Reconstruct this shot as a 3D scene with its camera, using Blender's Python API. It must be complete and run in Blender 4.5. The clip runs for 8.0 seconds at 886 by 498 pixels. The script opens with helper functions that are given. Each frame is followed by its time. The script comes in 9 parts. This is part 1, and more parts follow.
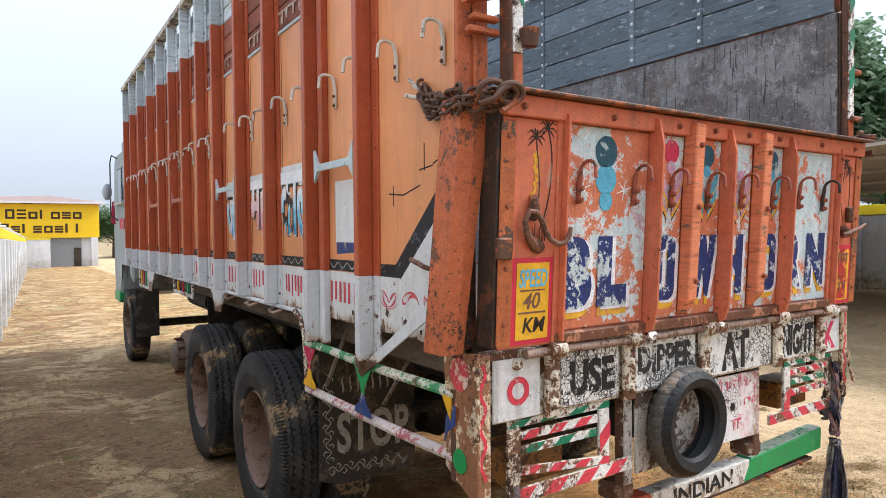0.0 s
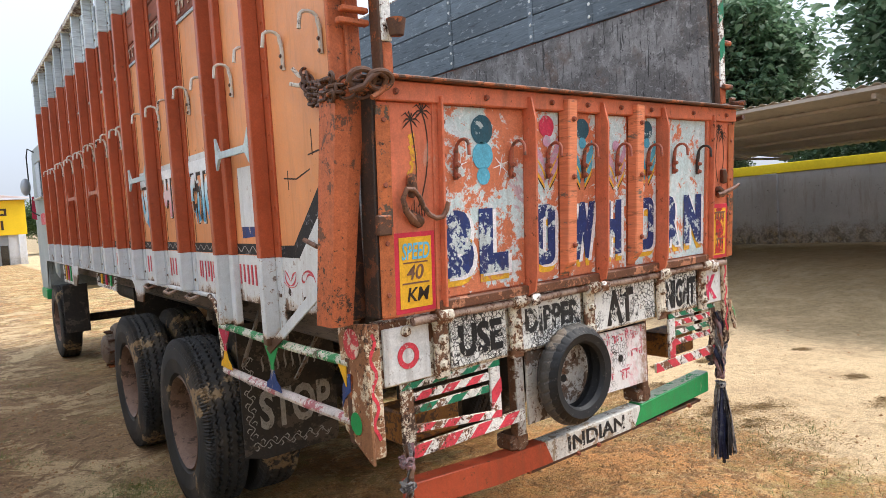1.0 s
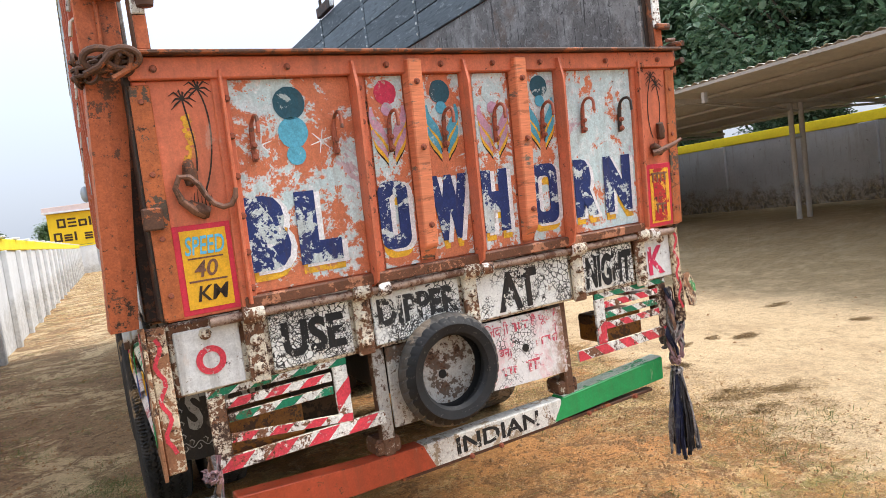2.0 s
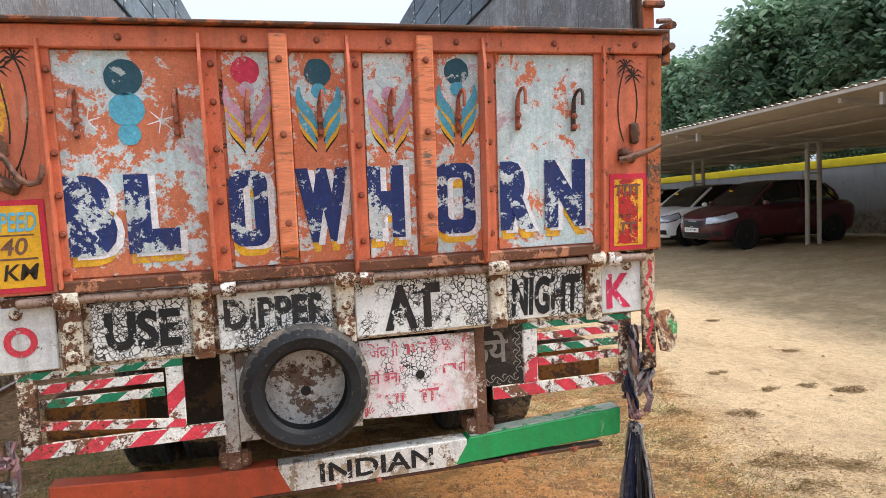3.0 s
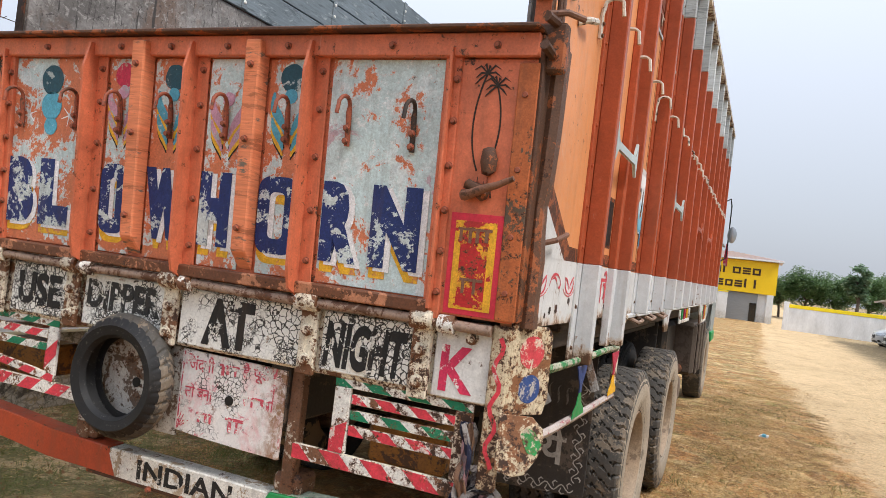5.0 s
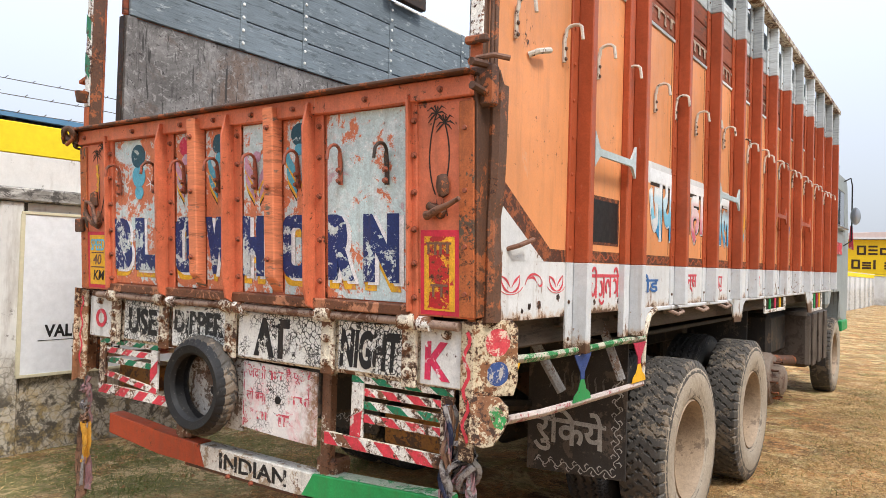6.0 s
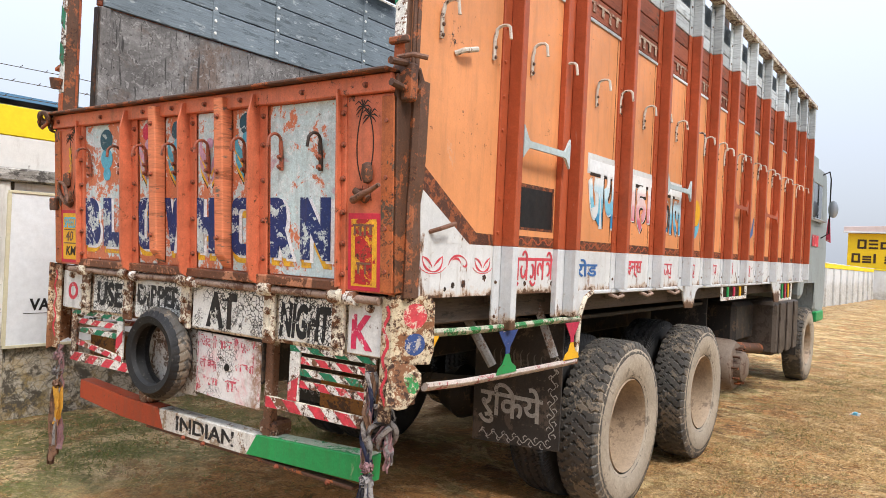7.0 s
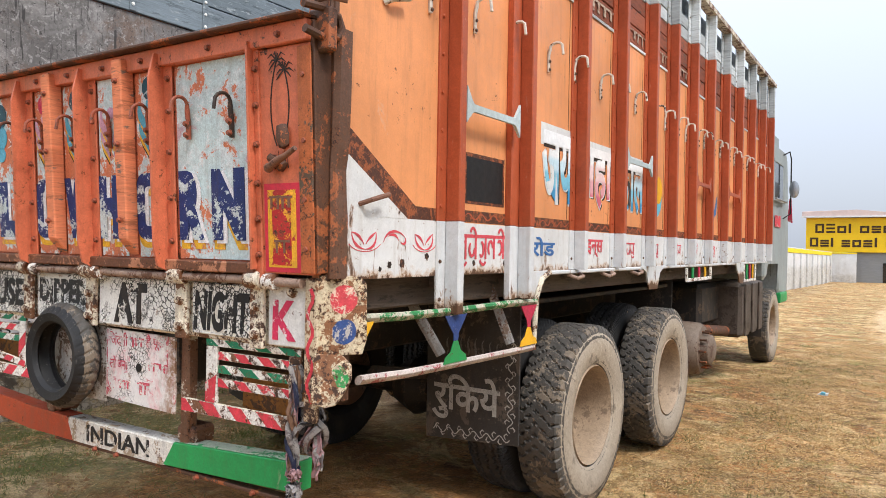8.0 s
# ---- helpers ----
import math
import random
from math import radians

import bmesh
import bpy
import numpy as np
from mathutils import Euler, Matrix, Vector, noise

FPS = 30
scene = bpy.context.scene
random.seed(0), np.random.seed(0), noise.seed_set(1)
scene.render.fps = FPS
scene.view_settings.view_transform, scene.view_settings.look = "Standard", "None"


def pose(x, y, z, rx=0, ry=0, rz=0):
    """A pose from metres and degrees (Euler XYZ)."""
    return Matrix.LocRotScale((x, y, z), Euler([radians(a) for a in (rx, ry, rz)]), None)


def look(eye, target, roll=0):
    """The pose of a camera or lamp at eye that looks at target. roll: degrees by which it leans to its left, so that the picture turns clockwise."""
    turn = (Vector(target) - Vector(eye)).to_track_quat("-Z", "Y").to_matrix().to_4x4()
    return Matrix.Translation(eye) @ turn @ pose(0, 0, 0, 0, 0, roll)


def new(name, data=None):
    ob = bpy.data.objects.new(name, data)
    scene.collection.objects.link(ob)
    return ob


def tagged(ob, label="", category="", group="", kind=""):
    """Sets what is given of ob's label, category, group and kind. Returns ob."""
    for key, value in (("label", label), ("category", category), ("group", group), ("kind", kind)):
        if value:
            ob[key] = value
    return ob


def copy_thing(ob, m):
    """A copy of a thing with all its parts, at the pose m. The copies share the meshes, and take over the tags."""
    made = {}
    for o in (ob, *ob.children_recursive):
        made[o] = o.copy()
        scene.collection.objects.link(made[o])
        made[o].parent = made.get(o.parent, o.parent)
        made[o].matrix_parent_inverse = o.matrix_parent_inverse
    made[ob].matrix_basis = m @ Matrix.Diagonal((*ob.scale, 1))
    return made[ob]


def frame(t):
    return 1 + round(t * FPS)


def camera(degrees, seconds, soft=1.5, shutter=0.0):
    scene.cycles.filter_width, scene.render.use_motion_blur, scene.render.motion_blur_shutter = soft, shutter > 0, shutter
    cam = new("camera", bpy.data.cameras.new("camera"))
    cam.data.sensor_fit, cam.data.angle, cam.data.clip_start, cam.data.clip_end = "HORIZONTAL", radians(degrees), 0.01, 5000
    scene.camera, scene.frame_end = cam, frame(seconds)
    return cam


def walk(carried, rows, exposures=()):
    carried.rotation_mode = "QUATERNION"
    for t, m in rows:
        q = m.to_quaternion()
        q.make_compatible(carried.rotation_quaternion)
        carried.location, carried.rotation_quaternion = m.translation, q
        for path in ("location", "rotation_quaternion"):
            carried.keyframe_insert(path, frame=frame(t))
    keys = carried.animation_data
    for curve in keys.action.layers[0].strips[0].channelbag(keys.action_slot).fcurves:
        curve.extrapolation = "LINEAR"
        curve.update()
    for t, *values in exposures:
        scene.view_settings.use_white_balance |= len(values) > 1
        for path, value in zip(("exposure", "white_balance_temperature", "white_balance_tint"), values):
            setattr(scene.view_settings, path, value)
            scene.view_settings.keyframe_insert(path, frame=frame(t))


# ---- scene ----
cam = camera(65.8, 8.0, soft=0.3)
PATH = [
    (0, (-2.471, -1.771, 1.697), (-1.423, -0.069, 1.648), -0.5),
    (0.5, (-2.566, -1.897, 1.704), (-1.487, -0.216, 1.600), -1.2),
    (1, (-2.386, -2.031, 1.695), (-1.213, -0.416, 1.571), -3.5),
    (1.5, (-1.906, -2.232, 1.640), (-0.756, -0.605, 1.472), -0.9),
    (1.7, (-1.694, -2.273, 1.598), (-0.623, -0.589, 1.473), -4.6),
    (2.8, (-0.424, -2.346, 1.602), (0.070, -0.417, 1.419), -2.6),
    (3, (-0.199, -2.329, 1.561), (0.216, -0.378, 1.408), -2.7),
    (3.5, (0.381, -2.262, 1.582), (0.739, -0.306, 1.371), -4.1),
    (4, (0.928, -2.209, 1.570), (0.826, -0.221, 1.382), -1.2),
    (4.5, (1.425, -2.050, 1.480), (1.139, -0.071, 1.434), 7.4),
    (5, (1.821, -1.703, 1.482), (0.970, 0.107, 1.505), 6.8),
    (5.2, (1.901, -1.724, 1.497), (0.962, 0.042, 1.533), 4.5),
    (6.3, (2.698, -1.789, 1.508), (1.446, -0.229, 1.514), 2.1),
    (6.5, (2.791, -1.806, 1.510), (1.536, -0.248, 1.476), 2.4),
    (7, (2.875, -1.774, 1.496), (1.668, -0.180, 1.495), 2.7),
    (7.5, (2.807, -1.702, 1.467), (1.672, -0.055, 1.440), 3.5),
    (8, (2.784, -1.446, 1.416), (1.653, 0.203, 1.409), 1.0),
]
walk(cam, [(t, look(eye, target, roll)) for t, eye, target, roll in PATH],
     exposures=((0, 0.12, 6150, 10), (1.0, 0.16, 6300, 10), (1.5, 0.24, 6300, 10), (1.7, 0.23, 6300, 10), (2.8, 0.08, 6250, 10), (3.0, 0.08, 6200, 10), (3.5, 0.26, 6050, 10),
                (4.0, -0.10, 6200, 10), (4.5, -0.40, 6450, 10), (5.0, -0.22, 6500, 10), (5.2, -0.15, 6500, 10), (6.3, 0.02, 6500, 10), (8.0, 0.0, 6350, 10)))

# ---- light ----
world = bpy.data.worlds.new("hazy_sky")
scene.world = world
world.use_nodes = True
wt = world.node_tree
wt.nodes.clear()
w_sky = wt.nodes.new("ShaderNodeTexSky")
w_sky.sky_type, w_sky.sun_disc = "NISHITA", False
w_sky.sun_elevation, w_sky.sun_rotation = radians(52), radians(108)
w_sky.dust_density, w_sky.air_density = 4.0, 1.2
w_a = wt.nodes.new("ShaderNodeBackground")
w_a.inputs[1].default_value = 0.03
w_b = wt.nodes.new("ShaderNodeBackground")
w_b.inputs[0].default_value = (0.69, 0.745, 0.85, 1)
w_b.inputs[1].default_value = 0.80
# overcast haze: the zenith is about three times as bright as the horizon
w_tc = wt.nodes.new("ShaderNodeTexCoord")
w_sep = wt.nodes.new("ShaderNodeSeparateXYZ")
w_map = wt.nodes.new("ShaderNodeMapRange")
for w_i, w_v in enumerate((0.0, 1.0, 0.76, 2.5)):
    w_map.inputs[w_i + 1].default_value = w_v
wt.links.new(w_tc.outputs["Generated"], w_sep.inputs[0])
wt.links.new(w_sep.outputs[2], w_map.inputs[0])
wt.links.new(w_map.outputs[0], w_b.inputs[1])
w_add = wt.nodes.new("ShaderNodeAddShader")
w_out = wt.nodes.new("ShaderNodeOutputWorld")
wt.links.new(w_sky.outputs[0], w_a.inputs[0])
wt.links.new(w_a.outputs[0], w_add.inputs[0])
wt.links.new(w_b.outputs[0], w_add.inputs[1])
wt.links.new(w_add.outputs[0], w_out.inputs[0])

sun_data = bpy.data.lights.new("sun", "SUN")
sun_data.energy, sun_data.angle, sun_data.color = 3.0, radians(14), (1.0, 0.955, 0.89)
sun = new("sun", sun_data)
sun.matrix_world = look((22, -7, 29), (0, 0, 0))


# ---- materials ----
class Mat:
    """A node material: colours mixed by noise masks, with bump."""

    def __init__(self, name, base, rough=0.6, metal=0.0, shift=0.0):
        self.m = bpy.data.materials.new(name)
        self.m.use_nodes = True
        self.t = self.m.node_tree
        self.b = self.t.nodes["Principled BSDF"]
        self.b.inputs["Roughness"].default_value = rough
        self.b.inputs["Metallic"].default_value = metal
        self.b.inputs["Specular IOR Level"].default_value = 0.34
        self.b.inputs["Base Color"].default_value = (*base, 1)
        self.tc = self.t.nodes.new("ShaderNodeTexCoord").outputs["Object"]
        if shift:
            n = self.t.nodes.new("ShaderNodeVectorMath")
            n.inputs[1].default_value = (shift, shift * 0.7, shift * 0.4)
            self.t.links.new(self.tc, n.inputs[0])
            self.tc = n.outputs[0]
        self.col = (*base, 1)

    def put(self, sock, v):
        if isinstance(v, bpy.types.NodeSocket):
            self.t.links.new(v, sock)
        else:
            sock.default_value = v

    def coords(self, sx=1, sy=1, sz=1):
        n = self.t.nodes.new("ShaderNodeVectorMath")
        n.operation = "MULTIPLY"
        self.t.links.new(self.tc, n.inputs[0])
        n.inputs[1].default_value = (sx, sy, sz)
        return n.outputs[0]

    def noise(self, scale, detail=4, rough=0.6, stretch=(1, 1, 1), warp=0.0):
        n = self.t.nodes.new("ShaderNodeTexNoise")
        self.t.links.new(self.coords(*stretch), n.inputs["Vector"])
        n.inputs["Scale"].default_value = scale
        n.inputs["Detail"].default_value = detail
        n.inputs["Roughness"].default_value = rough
        n.inputs["Distortion"].default_value = warp
        return n.outputs["Fac"]

    def cracks(self, scale, width=0.02, jitter=0.0):
        n = self.t.nodes.new("ShaderNodeTexVoronoi")
        n.feature = "DISTANCE_TO_EDGE"
        v = self.coords()
        if jitter:
            add = self.t.nodes.new("ShaderNodeVectorMath")
            nz = self.t.nodes.new("ShaderNodeTexNoise")
            nz.inputs["Scale"].default_value = scale * 0.9
            self.t.links.new(self.tc, nz.inputs["Vector"])
            sc = self.t.nodes.new("ShaderNodeVectorMath")
            sc.operation = "SCALE"
            sc.inputs["Scale"].default_value = jitter
            self.t.links.new(nz.outputs["Color"], sc.inputs[0])
            self.t.links.new(v, add.inputs[0])
            self.t.links.new(sc.outputs[0], add.inputs[1])
            v = add.outputs[0]
        self.t.links.new(v, n.inputs["Vector"])
        n.inputs["Scale"].default_value = scale
        return self.ramp(n.outputs["Distance"], width, width * 0.4)

    def ramp(self, v, lo, hi, a=0.0, b=1.0):
        n = self.t.nodes.new("ShaderNodeMapRange")
        self.t.links.new(v, n.inputs[0])
        for i, x in enumerate((lo, hi, a, b)):
            n.inputs[i + 1].default_value = x
        return n.outputs[0]

    def math(self, op, a, b=0.0):
        n = self.t.nodes.new("ShaderNodeMath")
        n.operation = op
        self.put(n.inputs[0], a)
        self.put(n.inputs[1], b)
        return n.outputs[0]

    def axis(self, i):
        n = self.t.nodes.new("ShaderNodeSeparateXYZ")
        self.t.links.new(self.tc, n.inputs[0])
        return n.outputs[i]

    def mix(self, fac, c):
        """Lay colour c over the colour so far where fac is 1."""
        n = self.t.nodes.new("ShaderNodeMix")
        n.data_type = "RGBA"
        self.put(n.inputs[0], fac)
        self.put(n.inputs[6], self.col)
        self.put(n.inputs[7], (*c, 1) if isinstance(c, tuple) else c)
        self.col = n.outputs[2]
        return self

    def shade(self, fac, lo, hi):
        """Multiply the colour so far by a grey from lo to hi."""
        n = self.t.nodes.new("ShaderNodeMix")
        n.data_type, n.blend_type = "RGBA", "MULTIPLY"
        n.inputs[0].default_value = 1.0
        self.put(n.inputs[6], self.col)
        v = self.ramp(fac, 0.25, 0.75, lo, hi)
        self.t.links.new(v, n.inputs[7])
        self.col = n.outputs[2]
        return self

    def rough(self, fac, lo, hi):
        self.t.links.new(self.ramp(fac, 0.3, 0.7, lo, hi), self.b.inputs["Roughness"])
        return self

    def bump(self, h, strength=0.3, dist=0.004):
        n = self.t.nodes.new("ShaderNodeBump")
        n.inputs["Strength"].default_value = strength
        n.inputs["Distance"].default_value = dist
        self.t.links.new(h, n.inputs["Height"])
        self.t.links.new(n.outputs[0], self.b.inputs["Normal"])
        return self

    def done(self):
        self.put(self.b.inputs["Base Color"], self.col)
        return self.m


RUST = (0.10, 0.036, 0.016)
DARK_RUST = (0.045, 0.022, 0.014)


def paint(name, col, rough=0.5, rust=0.60, dirt=0.25, chips=0.0, under=(0.25, 0.3, 0.3), grain_by=1.0):
    """Old paint: faded in patches, streaked, with rust spots and, if asked, chips down to the layer below."""
    m = Mat(name, col, rough)
    big, fine, grain = m.noise(1.7, 4), m.noise(26, 6, 0.7), m.noise(140, 3, 0.7)
    m.shade(big, 0.80, 1.16).shade(fine, 1 - 0.22 * grain_by, 1 + 0.16 * grain_by).shade(grain, 1 - 0.18 * grain_by, 1 + 0.14 * grain_by)
    streak = m.noise(3.0, 6, 0.7, (7, 7, 0.6))
    m.mix(m.math("MULTIPLY", m.ramp(streak, 0.50, 0.74), dirt), (0.12, 0.075, 0.045))
    scuff = m.noise(11, 7, 0.75, (1, 1, 0.35), 0.6)
    m.mix(m.ramp(scuff, 0.64, 0.70, 0, 0.35), (0.55, 0.42, 0.33))
    if chips:
        m.mix(m.ramp(m.noise(9, 7, 0.68, warp=0.4), chips, chips + 0.02), under)
    spots = m.noise(30, 6, 0.75)
    mask = m.math("ADD", spots, m.math("MULTIPLY", m.math("SUBTRACT", m.noise(2.6, 4), 0.5), 0.45))
    m.mix(m.ramp(mask, rust - 0.035, rust, 0, 0.6), (0.16, 0.06, 0.025))
    m.mix(m.ramp(mask, rust, rust + 0.03), DARK_RUST)
    m.rough(fine, rough - 0.1, rough + 0.15).bump(m.math("ADD", fine, m.math("MULTIPLY", spots, 0.7)), 0.25, 0.003)
    return m.done()


def worn(name, col, under, cover=0.5, scale=7.0, rust=0.66):
    """Two coats of peeling paint: col where it still holds, under where it has come off."""
    m = Mat(name, col, 0.6)
    fine = m.noise(scale * 6, 6, 0.75)
    patch = m.math("ADD", m.noise(scale, 8, 0.68, warp=0.5), m.math("MULTIPLY", m.math("SUBTRACT", fine, 0.5), 0.42))
    m.shade(m.noise(2.3, 4), 0.80, 1.15)
    m.mix(m.ramp(patch, cover, cover + 0.012), under)
    m.mix(m.ramp(m.noise(scale * 3.1, 8, 0.78, warp=0.3), cover + 0.068, cover + 0.078), under)
    m.shade(m.noise(34, 7, 0.76), 0.70, 1.24).shade(m.noise(150, 4, 0.75), 0.66, 1.28)
    spots = m.noise(38, 7, 0.8)
    mask = m.math("ADD", spots, m.math("MULTIPLY", m.math("SUBTRACT", m.noise(3.4, 4), 0.5), 0.4))
    m.mix(m.ramp(mask, rust - 0.045, rust, 0, 0.75), (0.19, 0.07, 0.027))
    m.mix(m.ramp(mask, rust, rust + 0.02), DARK_RUST)
    m.mix(m.math("MULTIPLY", m.ramp(m.noise(3.5, 6, 0.68, (6, 6, 0.55)), 0.53, 0.78), 0.45), (0.09, 0.055, 0.035))
    m.bump(m.math("ADD", patch, m.math("MULTIPLY", spots, 0.6)), 0.5, 0.003)
    return m.done()


def panel(name, cover, rust=0.70, shift=0.0):
    """Grey-blue paint over orange: chalky white bloom, pink traces, ragged losses and rust specks."""
    m = Mat(name, (0.53, 0.64, 0.65), 0.5, shift=shift)
    fine = m.noise(48, 7, 0.78)
    m.shade(m.noise(2.6, 4), 0.86, 1.10)
    m.mix(m.ramp(m.noise(9, 8, 0.74, warp=0.4), 0.51, 0.58, 0, 0.75), (0.66, 0.70, 0.71))
    m.mix(m.ramp(m.noise(17, 8, 0.78), 0.585, 0.60, 0, 0.8), (0.72, 0.72, 0.72))
    m.mix(m.ramp(m.noise(5.3, 7, 0.7, warp=0.8), 0.635, 0.66, 0, 0.6), (0.50, 0.20, 0.26))
    patch = m.math("ADD", m.noise(4.6, 8, 0.70, warp=0.6), m.math("MULTIPLY", m.math("SUBTRACT", fine, 0.5), 0.40))
    # the paint has gone first along the foot
    patch = m.math("ADD", patch, m.ramp(m.axis(2), 1.46, 1.37, 0.0, 0.075))
    m.mix(m.ramp(patch, cover - 0.035, cover, 0, 0.6), (0.66, 0.56, 0.53))
    m.mix(m.ramp(patch, cover, cover + 0.010), (0.60, 0.18, 0.085))
    m.mix(m.ramp(m.noise(21, 8, 0.78, warp=0.4), cover + 0.068, cover + 0.078), (0.60, 0.19, 0.09))
    m.shade(m.noise(40, 7, 0.78), 0.72, 1.22).shade(m.noise(150, 4, 0.75), 0.70, 1.24)
    spots = m.noise(44, 7, 0.82)
    mask = m.math("ADD", spots, m.math("MULTIPLY", m.math("SUBTRACT", m.noise(3.0, 5), 0.5), 0.45))
    m.mix(m.ramp(mask, rust - 0.05, rust, 0, 0.7), (0.20, 0.085, 0.04))
    m.mix(m.ramp(mask, rust, rust + 0.02), DARK_RUST)
    m.mix(m.math("MULTIPLY", m.ramp(m.noise(3.2, 6, 0.7, (9, 9, 0.5)), 0.54, 0.76), 0.38), (0.14, 0.085, 0.055))
    m.bump(m.math("ADD", patch, m.math("MULTIPLY", spots, 0.6)), 0.5, 0.003)
    return m.done()


def banded(name, stops):
    """Letter paint laid on in flat bands of colour from the foot up: (height, colour) rows, lowest first."""
    m = Mat(name, stops[0][1], 0.5)
    z = m.math("ADD", m.axis(2), m.math("MULTIPLY", m.math("SUBTRACT", m.noise(30, 4), 0.5), 0.014))
    for h, c in stops[1:]:
        m.mix(m.ramp(z, h - 0.012, h + 0.012), c)
    m.shade(m.noise(3, 4), 0.86, 1.1).shade(m.noise(40, 6, 0.75), 0.82, 1.12)
    m.mix(m.ramp(m.noise(16, 8, 0.76), 0.635, 0.65), (0.58, 0.2, 0.07))
    return m.done()


ORANGE = (0.56, 0.150, 0.040)
M_side = paint("orange_side_paint", (0.72, 0.295, 0.120), 0.42, 0.685, 0.25, grain_by=0.35)
M_rib = paint("red_oxide_rib_paint", (0.41, 0.086, 0.033), 0.42, 0.72, 0.2)
M_orange = paint("orange_tailgate_paint", (0.62, 0.165, 0.082), 0.45, 0.655, 0.4)
M_orange_worn = worn("orange_paint_worn_to_rust", (0.60, 0.160, 0.078), (0.14, 0.058, 0.03), 0.60, 9, 0.60)
M_edge = worn("orange_edge_scraped_to_dark_steel", (0.46, 0.125, 0.04), (0.10, 0.072, 0.05), 0.56, 4.5, 0.62)
M_panel_a = panel("grey_blue_paint_peeling_to_orange", 0.515)
M_panel_b = panel("grey_blue_paint_lightly_peeling", 0.575, shift=9.7)
M_panel_c = panel("orange_and_grey_blue_patchy_paint", 0.492, shift=2.4)
M_navy = worn("navy_letter_paint", (0.017, 0.034, 0.145), (0.54, 0.60, 0.60), 0.548, 10, 0.80)
M_letter_white = worn("white_letter_edge_paint", (0.80, 0.78, 0.79), (0.50, 0.46, 0.44), 0.615, 10, 0.80)
M_yellow_worn = worn("yellow_paint_worn", (0.72, 0.36, 0.03), (0.50, 0.17, 0.06), 0.50, 9, 0.70)
M_petal_yellow = worn("yellow_petal_paint", (0.78, 0.43, 0.03), (0.58, 0.24, 0.09), 0.60, 11, 0.76)
M_rail = worn("rusted_rail_with_paint_left", (0.15, 0.060, 0.032), (0.46, 0.20, 0.11), 0.545, 9, 0.60)
M_sign_field = worn("yellow_field_scraped_to_red", (0.78, 0.40, 0.03), (0.45, 0.03, 0.03), 0.575, 8, 0.72)
M_teal = worn("dark_teal_paint", (0.022, 0.085, 0.12), (0.40, 0.46, 0.46), 0.62, 12, 0.78)
M_sky = worn("sky_blue_paint", (0.10, 0.38, 0.52), (0.40, 0.46, 0.46), 0.66, 12, 0.78)
M_crimson = worn("crimson_paint", (0.52, 0.03, 0.075), (0.45, 0.30, 0.24), 0.62, 12, 0.76)
M_lilac = worn("lilac_paint", (0.56, 0.30, 0.40), (0.42, 0.45, 0.46), 0.58, 12, 0.78)
M_sign_yellow = paint("bright_yellow_paint", (0.80, 0.42, 0.02), 0.5, 0.72, 0.2)
M_sign_red = paint("red_border_paint", (0.60, 0.03, 0.06), 0.5, 0.72, 0.2)
M_sign_red_worn = worn("red_on_yellow_worn_paint", (0.46, 0.022, 0.025), (0.75, 0.36, 0.03), 0.53, 9, 0.60)
M_black = paint("black_paint", (0.014, 0.013, 0.013), 0.5, 0.9, 0.1)
M_rust = worn("rusty_steel", (0.095, 0.045, 0.027), (0.34, 0.10, 0.035), 0.55, 5, 0.60)
M_dark_rust = worn("dark_rusty_steel", (0.04, 0.026, 0.02), (0.13, 0.05, 0.025), 0.57, 9, 0.62)
M_cream = worn("cream_paint_rusting", (0.71, 0.64, 0.51), (0.16, 0.07, 0.034), 0.535, 10, 0.56)


def make_white(name, col, foot):
    """White paint with rust bleeding in from its cut lower edge at the height foot."""
    m = Mat(name, col, 0.45)
    m.shade(m.noise(1.7, 4), 0.86, 1.08).shade(m.noise(26, 6, 0.7), 0.88, 1.08).shade(m.noise(150, 3, 0.7), 0.90, 1.07)
    m.mix(m.math("MULTIPLY", m.ramp(m.noise(3.0, 6, 0.7, (7, 7, 0.6)), 0.52, 0.76), 0.35), (0.30, 0.22, 0.15))
    edge = m.math("SUBTRACT", m.axis(2), m.math("MULTIPLY", m.math("SUBTRACT", m.noise(13, 8, 0.78), 0.50), 0.20))
    m.mix(m.ramp(edge, foot + 0.02, foot - 0.01, 0, 0.7), (0.42, 0.24, 0.10))
    m.mix(m.ramp(edge, foot - 0.005, foot - 0.015), (0.10, 0.05, 0.028))
    spots = m.math("ADD", m.noise(30, 7, 0.78), m.math("MULTIPLY", m.math("SUBTRACT", m.noise(2.2, 4), 0.5), 0.5))
    m.mix(m.ramp(spots, 0.625, 0.67, 0, 0.7), (0.28, 0.13, 0.05))
    m.mix(m.ramp(spots, 0.67, 0.69), DARK_RUST)
    # rust runs that start at seams and hang down
    runs = m.math("ADD", m.noise(5.5, 7, 0.72, (3, 3, 0.8), 0.3), m.ramp(m.axis(2), foot + 0.30, foot, -0.06, 0.045))
    m.mix(m.ramp(runs, 0.60, 0.64, 0, 0.8), (0.25, 0.125, 0.055))
    m.mix(m.ramp(runs, 0.645, 0.67, 0, 0.9), (0.085, 0.045, 0.028))
    m.bump(m.noise(26, 6, 0.7), 0.25, 0.003)
    return m.done()


